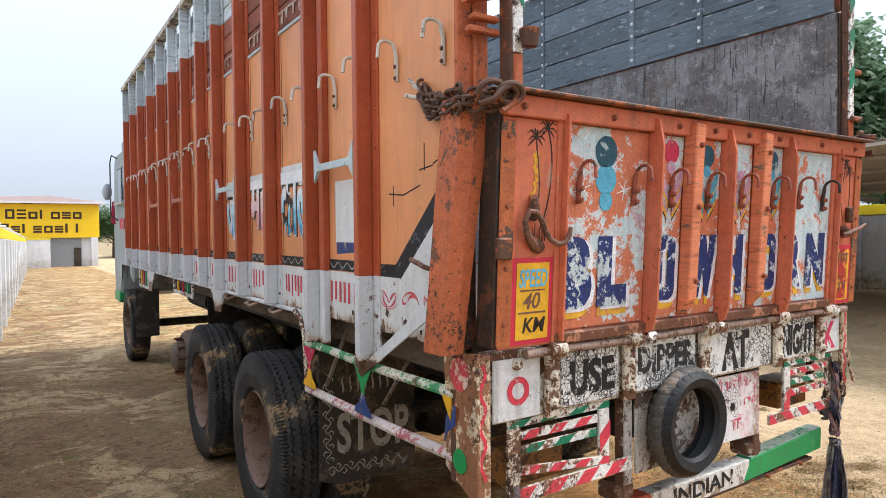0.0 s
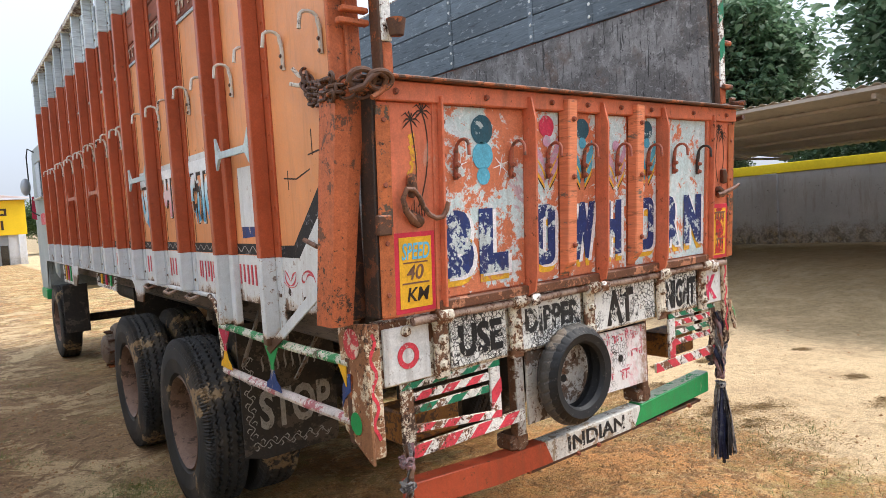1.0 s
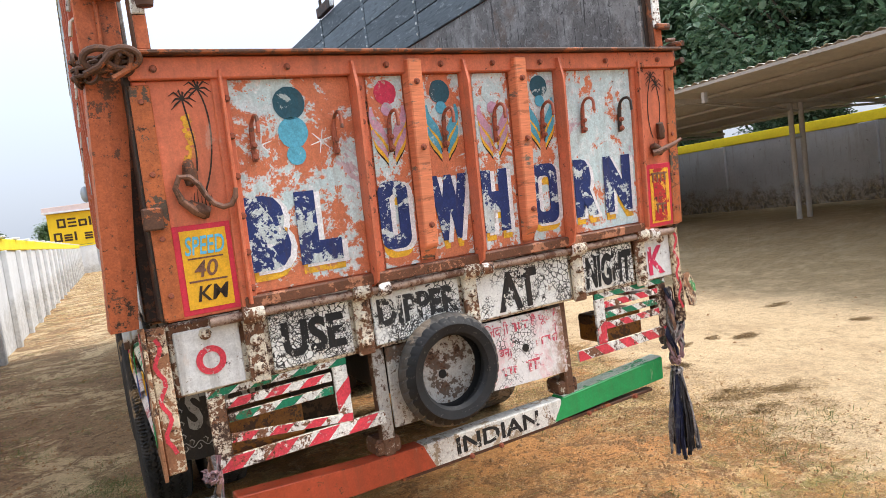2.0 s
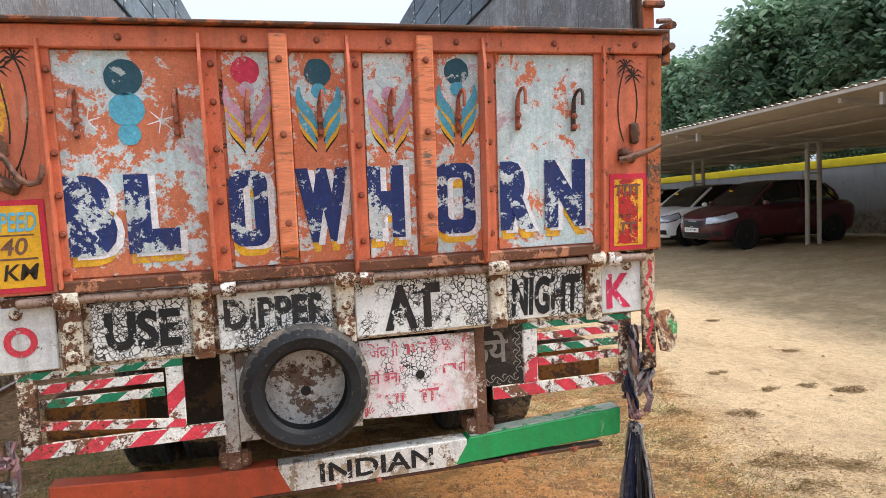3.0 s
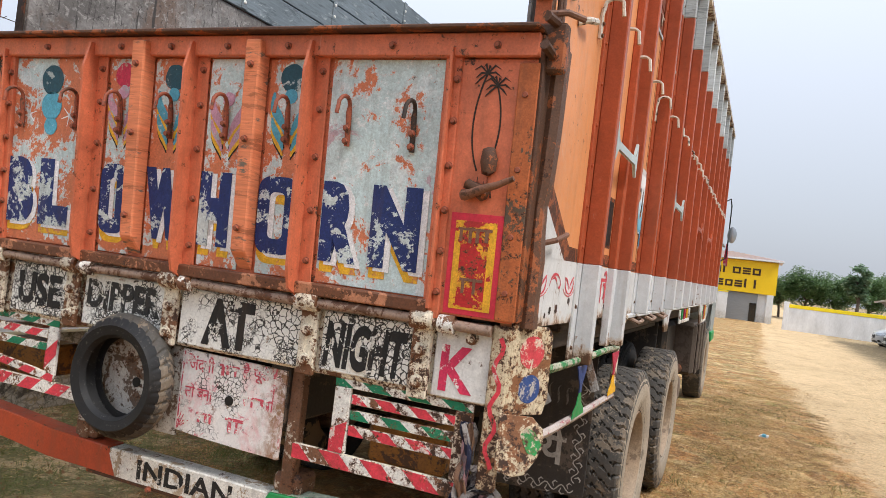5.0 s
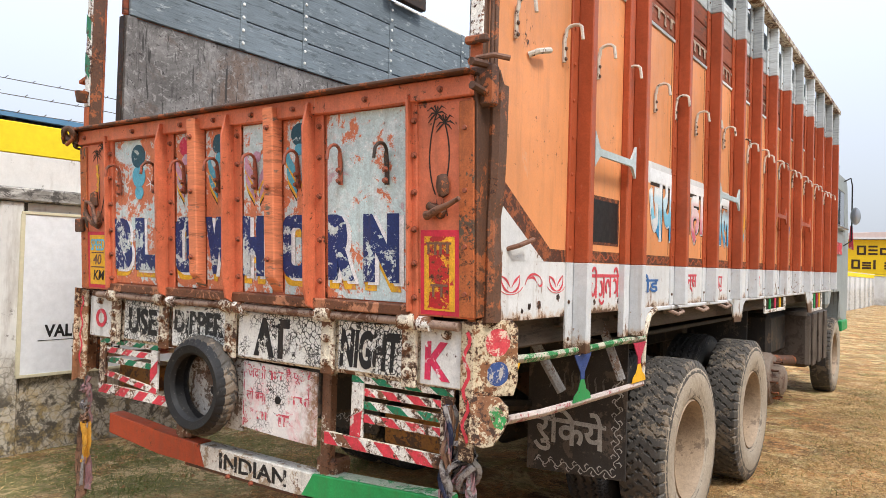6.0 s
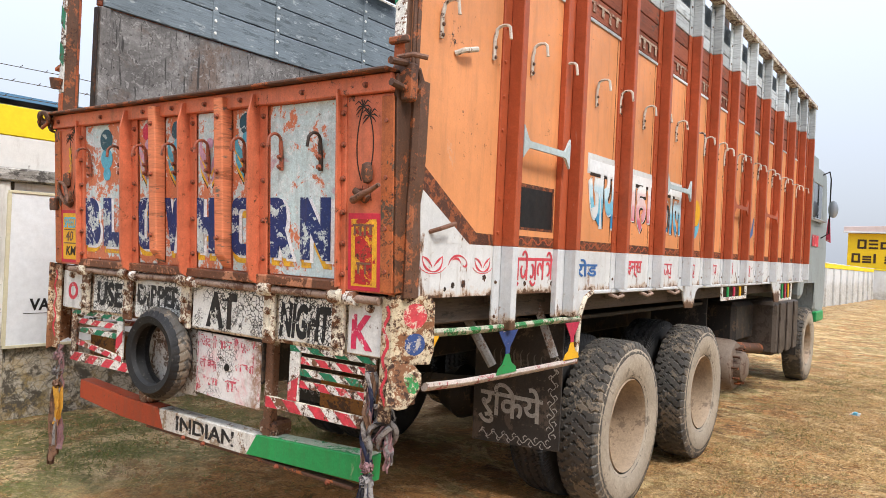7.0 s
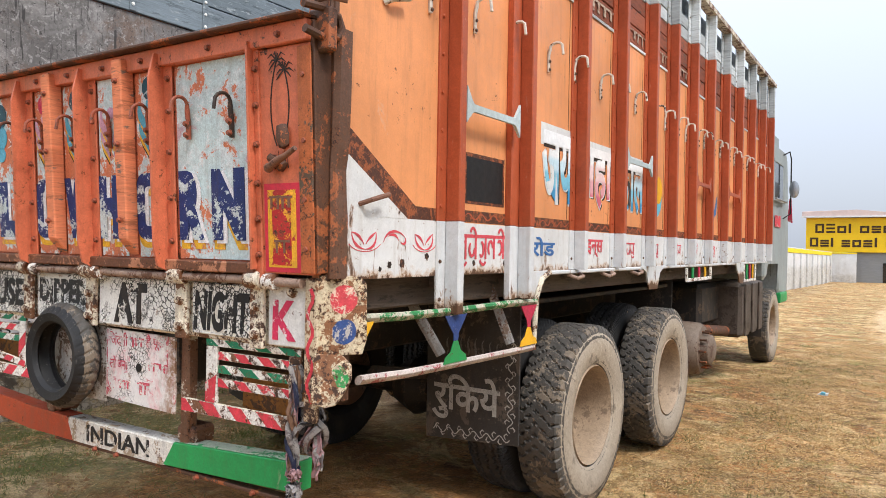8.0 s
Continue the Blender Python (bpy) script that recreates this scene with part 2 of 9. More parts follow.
M_white = make_white("white_strip_paint", (0.68, 0.68, 0.675), 1.312)
M_white_rib = make_white("white_rib_paint", (0.63, 0.645, 0.66), 1.185)
M_pale_blue = paint("pale_blue_grey_paint", (0.46, 0.53, 0.54), 0.45, 0.70, 0.2)
M_red = worn("red_stripe_paint", (0.66, 0.05, 0.075), (0.62, 0.52, 0.47), 0.60, 14, 0.61)
M_green = worn("green_stripe_paint", (0.012, 0.20, 0.10), (0.55, 0.52, 0.45), 0.59, 14, 0.61)
M_stripe_white = worn("white_stripe_paint", (0.78, 0.76, 0.71), (0.19, 0.09, 0.05), 0.555, 11, 0.57)
M_guard_green = paint("green_guard_paint", (0.022, 0.30, 0.085), 0.45, 0.70, 0.2)
M_guard_top = worn("trodden_green_paint", (0.50, 0.58, 0.46), (0.05, 0.30, 0.11), 0.56, 14, 0.68)
M_guard_red = paint("orange_red_guard_paint", (0.45, 0.075, 0.03), 0.5, 0.62, 0.35)
M_blue = worn("blue_paint", (0.03, 0.06, 0.20), (0.45, 0.35, 0.3), 0.60, 14, 0.66)
M_script_red = paint("red_script_paint", (0.60, 0.07, 0.09), 0.5, 0.9, 0.1)
M_script_blue = paint("blue_script_paint", (0.05, 0.16, 0.42), 0.5, 0.9, 0.1)
M_script_cyan = paint("cyan_script_paint", (0.13, 0.46, 0.66), 0.5, 0.8, 0.1)
M_word_blue = banded("white_to_blue_letter_paint", ((0, (0.05, 0.27, 0.50)), (1.745, (0.20, 0.50, 0.66)), (1.83, (0.55, 0.72, 0.80)), (1.90, (0.80, 0.81, 0.82))))
M_word_pink = banded("white_to_pink_letter_paint", ((0, (0.62, 0.14, 0.20)), (1.745, (0.72, 0.33, 0.36)), (1.83, (0.76, 0.55, 0.54)), (1.92, (0.80, 0.78, 0.77))))
M_script_pink = paint("pink_script_paint", (0.72, 0.30, 0.36), 0.5, 0.8, 0.1)
M_scribble = paint("dark_brush_paint", (0.03, 0.018, 0.012), 0.6, 0.9, 0.1)
M_band = worn("dark_scroll_band_paint", (0.09, 0.035, 0.022), (0.30, 0.09, 0.035), 0.52, 22, 0.8)
M_band_black = worn("black_scroll_band_paint", (0.015, 0.015, 0.018), (0.16, 0.16, 0.17), 0.60, 16, 0.85)
M_rope = worn("faded_cloth_strips", (0.30, 0.28, 0.27), (0.12, 0.10, 0.10), 0.53, 30, 0.95)
M_rag_pink = worn("faded_pink_cloth", (0.34, 0.19, 0.20), (0.22, 0.17, 0.18), 0.54, 24, 0.95)
M_rag_gold = worn("marigold_cloth", (0.50, 0.25, 0.03), (0.22, 0.12, 0.04), 0.56, 18, 0.95)
M_rag_blue = worn("dark_blue_cloth", (0.015, 0.019, 0.05), (0.055, 0.06, 0.08), 0.58, 30, 0.95)
M_black_cloth = worn("black_cloth_strips", (0.016, 0.016, 0.02), (0.05, 0.05, 0.06), 0.55, 20, 0.95)
M_brown_cloth = worn("brown_cloth_strips", (0.22, 0.12, 0.075), (0.10, 0.06, 0.04), 0.55, 20, 0.95)
M_chrome = Mat("mirror_shell_metal", (0.45, 0.47, 0.49), 0.3, 0.9).done()
M_flap = worn("black_rubber_flap", (0.038, 0.034, 0.032), (0.10, 0.08, 0.066), 0.55, 5, 0.9)
M_flap_faint = worn("faint_flap_paint", (0.14, 0.13, 0.12), (0.05, 0.047, 0.043), 0.56, 16, 0.95)
M_flap_paint = worn("grey_white_flap_paint", (0.40, 0.385, 0.36), (0.13, 0.12, 0.11), 0.605, 16, 0.95)


def make_cracked(name="cracked_white_paint", wear=0.0):
    """White paint crazed into small flakes, black steel between them, with rust and yellowed patches."""
    m = Mat(name, (0.80, 0.79, 0.75), 0.55)
    m.shade(m.noise(3, 4), 0.84, 1.08).shade(m.noise(120, 3, 0.7), 0.86, 1.08)
    m.mix(m.ramp(m.noise(4.5, 6, 0.6), 0.56, 0.70, 0, 0.55), (0.52, 0.44, 0.28))
    where = m.noise(4.2, 5, 0.6, warp=0.3)
    c = m.math("MULTIPLY", m.cracks(46, 0.10, 0.022), m.ramp(where, 0.45 - wear, 0.52 - wear, 0.12, 1))
    m.mix(c, (0.035, 0.032, 0.03))
    c = m.math("MULTIPLY", m.cracks(95, 0.13, 0.012), m.ramp(m.noise(6.1, 5, 0.65), 0.50 - wear, 0.55 - wear))
    m.mix(c, (0.04, 0.036, 0.034))
    m.mix(m.ramp(m.noise(24, 8, 0.74, warp=0.5), 0.625 - wear * 0.5, 0.64 - wear * 0.5), (0.04, 0.033, 0.03))
    rust = m.noise(13, 8, 0.76)
    m.mix(m.ramp(rust, 0.605, 0.65, 0, 0.7), (0.24, 0.11, 0.045))
    m.mix(m.ramp(rust, 0.66, 0.68), (0.07, 0.038, 0.022))
    m.bump(m.math("SUBTRACT", m.noise(30, 6), c), 0.45, 0.003)
    return m.done()


M_cracked = make_cracked()


def make_plain_wear(name, col, lo=0.85, hi=1.12, scale=4, rough=0.7, bump=0.3, dist=0.004, stretch=(1, 1, 1)):
    m = Mat(name, col, rough)
    f = m.noise(scale * 9, 6, 0.7, stretch)
    m.shade(m.noise(scale, 5, 0.6, stretch), lo, hi).shade(f, 0.9, 1.1).bump(f, bump, dist)
    return m.done()


def make_tyre():
    m = Mat("worn_tyre_rubber", (0.030, 0.029, 0.029), 0.75)
    m.shade(m.noise(5, 4), 0.7, 1.4)
    m.mix(m.ramp(m.noise(3.2, 6, 0.6), 0.5, 0.75, 0, 0.55), (0.16, 0.125, 0.095))
    m.mix(m.ramp(m.noise(2.3, 7, 0.7), 0.60, 0.625, 0, 0.85), (0.33, 0.225, 0.125))
    m.bump(m.noise(60, 4), 0.25, 0.002)
    return m.done()


M_tyre = make_tyre()
M_tyre_dusty = worn("dusty_tyre_sidewall", (0.38, 0.32, 0.25), (0.22, 0.18, 0.14), 0.60, 6, 0.95)
M_tread_dusty = worn("dusty_tyre_tread", (0.075, 0.068, 0.06), (0.20, 0.16, 0.12), 0.55, 7, 0.95)


def make_scooter():
    m = Mat("black_tyre_rubber", (0.013, 0.013, 0.014), 0.6)
    m.b.inputs["Specular IOR Level"].default_value = 0.3
    m.shade(m.noise(6, 5), 0.7, 1.5)
    m.mix(m.ramp(m.noise(4, 7, 0.7), 0.54, 0.72, 0, 0.3), (0.075, 0.066, 0.058))
    m.mix(m.ramp(m.noise(60, 5, 0.8), 0.60, 0.66, 0, 0.5), (0.16, 0.145, 0.13))
    m.bump(m.noise(70, 5), 0.3, 0.002)
    return m.done()


M_scooter = make_scooter()
M_rim = worn("dusty_wheel_steel", (0.35, 0.255, 0.17), (0.22, 0.155, 0.105), 0.62, 6, 0.74)
M_drum = worn("dusty_brown_drum_iron", (0.20, 0.15, 0.115), (0.12, 0.07, 0.05), 0.55, 6, 0.70)
M_rim_brown = worn("rusty_wheel_steel", (0.20, 0.12, 0.085), (0.09, 0.055, 0.04), 0.56, 8, 0.68)
M_box = worn("grimy_brown_box_steel", (0.085, 0.066, 0.053), (0.05, 0.036, 0.028), 0.55, 6, 0.74)
M_chassis = worn("grimy_chassis_steel", (0.025, 0.022, 0.02), (0.075, 0.05, 0.035), 0.56, 7, 0.8)


def make_planks(name, col, under, cover=0.58):
    m = Mat(name, col, 0.75)
    g = m.noise(7, 7, 0.7, (1, 1, 14))
    m.shade(m.noise(1.6, 3), 0.8, 1.2).shade(g, 0.68, 1.25)
    info = m.t.nodes.new("ShaderNodeObjectInfo")
    m.shade(info.outputs["Random"], 0.82, 1.15)
    m.mix(m.ramp(m.noise(10, 7, 0.7, (1, 1, 3)), cover, cover + 0.05), under)
    m.mix(m.ramp(m.noise(4.5, 8, 0.76, (1, 1, 7), 0.3), 0.555, 0.60, 0, 0.55), tuple(0.32 * q for q in col))
    m.bump(g, 0.5, 0.004)
    return m.done()


M_plank_grey = make_planks("slate_grey_plank_paint", (0.16, 0.192, 0.215), (0.33, 0.365, 0.38), 0.585)
M_plank_brown = make_planks("brown_red_plank_paint", (0.26, 0.075, 0.040), (0.10, 0.06, 0.045), 0.56)
M_plank_white = make_planks("grey_white_plank_paint", (0.52, 0.55, 0.56), (0.22, 0.21, 0.2), 0.64)
M_timber = make_planks("orange_painted_timber", (0.62, 0.20, 0.095), (0.17, 0.13, 0.10), 0.585)
M_floor_beam = make_planks("grey_timber_beam", (0.125, 0.094, 0.072), (0.05, 0.042, 0.036), 0.56)


def make_inner():
    """Steel lining rubbed by loads: fine scratches and drag marks."""
    m = Mat("scraped_dark_steel", (0.155, 0.142, 0.135), 0.5)
    m.mix(m.ramp(m.noise(2.2, 7, 0.7, warp=0.4), 0.50, 0.60, 0, 0.75), (0.36, 0.34, 0.325))
    m.mix(m.ramp(m.noise(1.8, 7, 0.72, warp=0.5), 0.53, 0.62, 0, 0.6), (0.17, 0.10, 0.066))
    m.shade(m.noise(1.5, 5), 0.7, 1.25).shade(m.noise(60, 5, 0.75), 0.75, 1.25)
    m.mix(m.ramp(m.noise(26, 8, 0.8, (1, 0.8, 1), 0.8), 0.54, 0.60, 0, 0.7), (0.42, 0.40, 0.38))
    m.mix(m.ramp(m.noise(52, 8, 0.86, warp=0.4), 0.53, 0.60, 0, 0.30), (0.36, 0.34, 0.32))
    m.mix(m.ramp(m.noise(30, 8, 0.82, warp=0.6), 0.585, 0.60, 0, 0.9), (0.035, 0.03, 0.028))
    m.mix(m.ramp(m.noise(11, 7, 0.74, (1, 5, 0.35), 0.3), 0.60, 0.62, 0, 0.8), (0.05, 0.045, 0.042))
    m.mix(m.ramp(m.noise(7, 5, 0.6, (1, 5.5, 0.5), 0.15), 0.625, 0.64, 0, 0.9), (0.04, 0.036, 0.034))
    m.mix(m.ramp(m.noise(16, 7, 0.75), 0.62, 0.68, 0, 0.8), (0.04, 0.032, 0.028))
    m.mix(m.ramp(m.noise(3.0, 6, 0.7), 0.58, 0.70, 0, 0.5), (0.17, 0.10, 0.065))
    m.bump(m.noise(30, 6, 0.75), 0.4, 0.003)
    return m.done()


M_inner = make_inner()
M_rod = worn("brown_grey_rod_paint", (0.34, 0.235, 0.18), (0.13, 0.062, 0.037), 0.54, 9, 0.59)
M_pod_rust = worn("cream_corner_paint_half_rusted", (0.64, 0.53, 0.38), (0.27, 0.12, 0.058), 0.487, 8, 0.575)
M_channel = worn("corner_channel_paint", (0.47, 0.118, 0.042), (0.15, 0.06, 0.034), 0.565, 6, 0.60)
M_hook_red = worn("red_brown_hook_paint", (0.32, 0.085, 0.045), (0.13, 0.055, 0.034), 0.55, 16, 0.68)
M_hanger = worn("rust_scaled_hanger_steel", (0.17, 0.085, 0.05), (0.50, 0.44, 0.36), 0.575, 9, 0.56)
M_lamp_box = worn("battered_amber_lamp_paint", (0.30, 0.125, 0.025), (0.09, 0.045, 0.025), 0.53, 8, 0.62)
M_spot_red = worn("worn_red_spot_paint", (0.58, 0.06, 0.075), (0.66, 0.50, 0.40), 0.545, 20, 0.70)
M_spot_blue = worn("worn_blue_spot_paint", (0.035, 0.075, 0.23), (0.45, 0.42, 0.40), 0.545, 20, 0.70)
M_guard_white = worn("white_guard_paint", (0.74, 0.71, 0.65), (0.38, 0.29, 0.20), 0.57, 9, 0.615)
M_end_white = paint("white_end_panel_paint", (0.72, 0.71, 0.69), 0.45, 0.635, 0.55)
M_plank_script = worn("faded_plank_writing", (0.46, 0.36, 0.27), (0.26, 0.10, 0.06), 0.52, 24, 0.9)
M_backing = worn("stained_grey_plate_paint", (0.50, 0.47, 0.43), (0.13, 0.09, 0.065), 0.54, 7, 0.58)
M_letter_faint = worn("faded_black_letter_paint", (0.03, 0.03, 0.03), (0.62, 0.60, 0.55), 0.55, 19, 0.9)
M_script_faded = worn("faded_red_script_paint", (0.60, 0.09, 0.13), (0.74, 0.70, 0.66), 0.53, 22, 0.9)


def make_plate():
    """A white plate smeared with old red paint, gritty, chipped and rusting along one end."""
    m = Mat("smeared_white_plate_paint", (0.78, 0.75, 0.73), 0.55)
    m.shade(m.noise(3, 5), 0.86, 1.06).shade(m.noise(90, 4, 0.75), 0.80, 1.1)
    m.mix(m.ramp(m.noise(7, 8, 0.76, (1, 1, 0.5), 0.6), 0.50, 0.62, 0, 0.6), (0.72, 0.30, 0.33))
    m.mix(m.ramp(m.noise(17, 8, 0.78, (0.7, 1, 1), 0.7), 0.575, 0.61, 0, 0.75), (0.55, 0.07, 0.12))
    c = m.math("MULTIPLY", m.cracks(60, 0.10, 0.016), m.ramp(m.noise(5.2, 5, 0.6, warp=0.4), 0.50, 0.56))
    m.mix(c, (0.05, 0.04, 0.036))
    m.mix(m.ramp(m.noise(42, 8, 0.8, warp=0.5), 0.615, 0.635, 0, 0.9), (0.07, 0.05, 0.042))
    end = m.ramp(m.math("ADD", m.axis(0), m.math("MULTIPLY", m.math("SUBTRACT", m.noise(9, 7, 0.72, (1, 1, 0.35)), 0.5), 0.5)), 0.31, 0.41)
    m.mix(m.math("MULTIPLY", end, m.ramp(m.noise(16, 8, 0.76), 0.42, 0.52, 0.1, 0.9)), (0.26, 0.125, 0.055))
    m.mix(m.ramp(m.noise(12, 8, 0.76), 0.62, 0.66, 0, 0.8), (0.20, 0.09, 0.04))
    m.bump(m.math("SUBTRACT", m.noise(40, 6), c), 0.45, 0.003)
    return m.done()


M_plate_flaking = make_plate()
M_pink_letter = worn("pink_red_letter_paint", (0.62, 0.035, 0.10), (0.76, 0.72, 0.70), 0.61, 16, 0.9)
M_hook_rust = worn("smooth_rusty_iron", (0.20, 0.095, 0.06), (0.10, 0.05, 0.032), 0.57, 14, 0.72)
M_pod = worn("cream_corner_paint_rusting", (0.62, 0.52, 0.36), (0.24, 0.105, 0.048), 0.525, 9, 0.54)
M_patch_green = worn("worn_green_patch_paint", (0.03, 0.26, 0.07), (0.48, 0.40, 0.30), 0.53, 12, 0.58)
M_letter_black = worn("flaking_black_letter_paint", (0.014, 0.014, 0.015), (0.70, 0.68, 0.63), 0.595, 15, 0.9)
M_guard_letter = worn("worn_black_guard_lettering", (0.014, 0.014, 0.015), (0.60, 0.57, 0.51), 0.575, 13, 0.9)
M_glass = Mat("dark_window_glass", (0.012, 0.014, 0.016), 0.06)
M_glass.b.inputs["Specular IOR Level"].default_value = 0.6
M_glass = M_glass.done()


def car_paint(name, col):
    m = Mat(name, col, 0.28)
    m.shade(m.noise(2.2, 3), 0.95, 1.04).mix(m.ramp(m.noise(3, 5), 0.55, 0.85, 0, 0.15), (0.40, 0.36, 0.31))
    m.b.inputs["Coat Weight"].default_value = 0.5
    return m.done()


M_car_white = car_paint("white_car_paint", (0.86, 0.88, 0.90))
M_car_red = car_paint("burgundy_car_paint", (0.065, 0.008, 0.015))
M_car_silver = car_paint("silver_car_paint", (0.40, 0.42, 0.44))
M_car_black = make_plain_wear("black_trim_plastic", (0.012, 0.012, 0.013), 0.9, 1.1, 5, 0.5)
M_headlight = Mat("clear_lamp_lens", (0.46, 0.50, 0.55), 0.10, 0.3).done()
M_lamp_chrome = Mat("lamp_reflector", (0.80, 0.82, 0.85), 0.2, 0.6).done()
M_alloy = Mat("alloy_wheel_metal", (0.40, 0.41, 0.42), 0.35, 0.8).done()
M_plate = make_plain_wear("white_plate_enamel", (0.75, 0.75, 0.72), 0.9, 1.1, 6, 0.4)


def make_wall(name, col, stain=0.5, moss=(0.07, 0.06, 0.045), top_dirt=True, height=2.4):
    """Lime-washed masonry, stained in patches, with rising damp at its foot and soot below its coping."""
    m = Mat(name, col, 0.85)
    m.shade(m.noise(1.1, 5), 0.82, 1.08).shade(m.noise(14, 6, 0.7), 0.92, 1.06)
    z = m.axis(2)
    ragged = m.math("ADD", z, m.math("MULTIPLY", m.math("SUBTRACT", m.noise(2.4, 7, 0.68), 0.5), 1.1))
    m.mix(m.ramp(ragged, 0.80, 0.45, 0, stain * 0.6), (0.36, 0.27, 0.13))
    mottle = m.noise(6, 8, 0.76, warp=0.6)
    m.mix(m.math("MULTIPLY", m.ramp(ragged, 0.75, 0.35), m.ramp(mottle, 0.47, 0.55, 0, stain)), moss)
    m.mix(m.math("MULTIPLY", m.ramp(ragged, 0.60, 0.25), m.ramp(m.noise(8, 7, 0.74), 0.50, 0.60, 0, stain * 0.7)), (0.42, 0.30, 0.12))
    m.mix(m.math("MULTIPLY", m.ramp(ragged, 0.85, 0.55), m.math("MULTIPLY", m.cracks(15, 0.09, 0.06), stain * 0.5)), (0.09, 0.075, 0.055))
    m.mix(m.math("MULTIPLY", m.ramp(m.noise(2.4, 6, 0.65, (1, 3, 0.5)), 0.54, 0.74), stain * 0.7), (0.24, 0.19, 0.14))
    m.mix(m.math("MULTIPLY", m.ramp(m.noise(9, 7, 0.7), 0.62, 0.70), stain), (0.11, 0.09, 0.07))
    m.bump(m.noise(18, 6, 0.7), 0.35, 0.008)
    return m.done()


M_wall = make_wall("whitewashed_wall", (0.74, 0.73, 0.70), 0.92)
M_wall_grey = make_wall("grey_weathered_wall", (0.44, 0.45, 0.46), 0.75)
M_wall_end = make_plain_wear("white_end_wall_wash", (0.74, 0.75, 0.77), 0.72, 1.08, 1.6, 0.85, stretch=(1, 1, 0.35))
M_wall_far = make_wall("white_compound_wall", (0.68, 0.69, 0.70), 0.25)


def make_ledge():
    """Pale plaster under thick black mould that runs in blotches along the ledge."""
    m = Mat("sooty_ledge_plaster", (0.56, 0.54, 0.50), 0.9)
    m.shade(m.noise(3, 6, 0.7), 0.8, 1.1)
    m.mix(m.ramp(m.noise(3.2, 8, 0.74, (1, 0.6, 1.6), 0.5), 0.44, 0.54, 0, 0.85), (0.20, 0.185, 0.165))
    m.mix(m.ramp(m.noise(9, 8, 0.78, (1, 0.7, 1.4), 0.6), 0.50, 0.57, 0, 0.9), (0.06, 0.055, 0.05))
    m.bump(m.noise(14, 8, 0.75), 0.6, 0.012)
    return m.done()


M_ledge = make_ledge()
M_mould = make_plain_wear("black_wall_mould", (0.085, 0.078, 0.066), 0.6, 1.5, 20, 0.9)
M_yellow_wall = make_plain_wear("yellow_wall_paint", (0.85, 0.66, 0.02), 0.9, 1.08, 2, 0.7)
M_sign_board = make_plain_wear("yellow_sign_sheet", (0.80, 0.52, 0.01), 0.93, 1.05, 1.5, 0.5)
M_sign_brown = make_plain_wear("brown_sign_lettering", (0.05, 0.025, 0.01), 0.9, 1.1, 3, 0.5)
M_roof_pale = make_plain_wear("pale_pink_roof_sheet", (0.62, 0.50, 0.48), 0.9, 1.08, 3, 0.6)
M_shutter = make_plain_wear("grey_shutter_steel", (0.24, 0.25, 0.26), 0.9, 1.1, 3, 0.5, stretch=(1, 1, 6))
M_board = make_plain_wear("white_board_enamel", (0.76, 0.78, 0.80), 0.94, 1.05, 2, 0.4)
M_board_trim = make_plain_wear("cream_board_trim", (0.62, 0.57, 0.40), 0.9, 1.08, 3, 0.5)
M_ink = make_plain_wear("black_sign_ink", (0.012, 0.012, 0.013), 0.9, 1.1, 3, 0.5)
M_blue_roof = make_plain_wear("blue_roof_sheet", (0.10, 0.22, 0.36), 0.9, 1.1, 2, 0.5)
M_shed_sheet = make_plain_wear("dusty_roof_sheet", (0.50, 0.445, 0.38), 0.82, 1.12, 1.4, 0.6, stretch=(1, 1, 1))
M_shed_steel = make_plain_wear("pale_grey_shed_steel", (0.38, 0.35, 0.31), 0.8, 1.1, 3, 0.55)
M_wire = make_plain_wear("rusty_wire", (0.06, 0.045, 0.035), 0.9, 1.1, 6, 0.7)


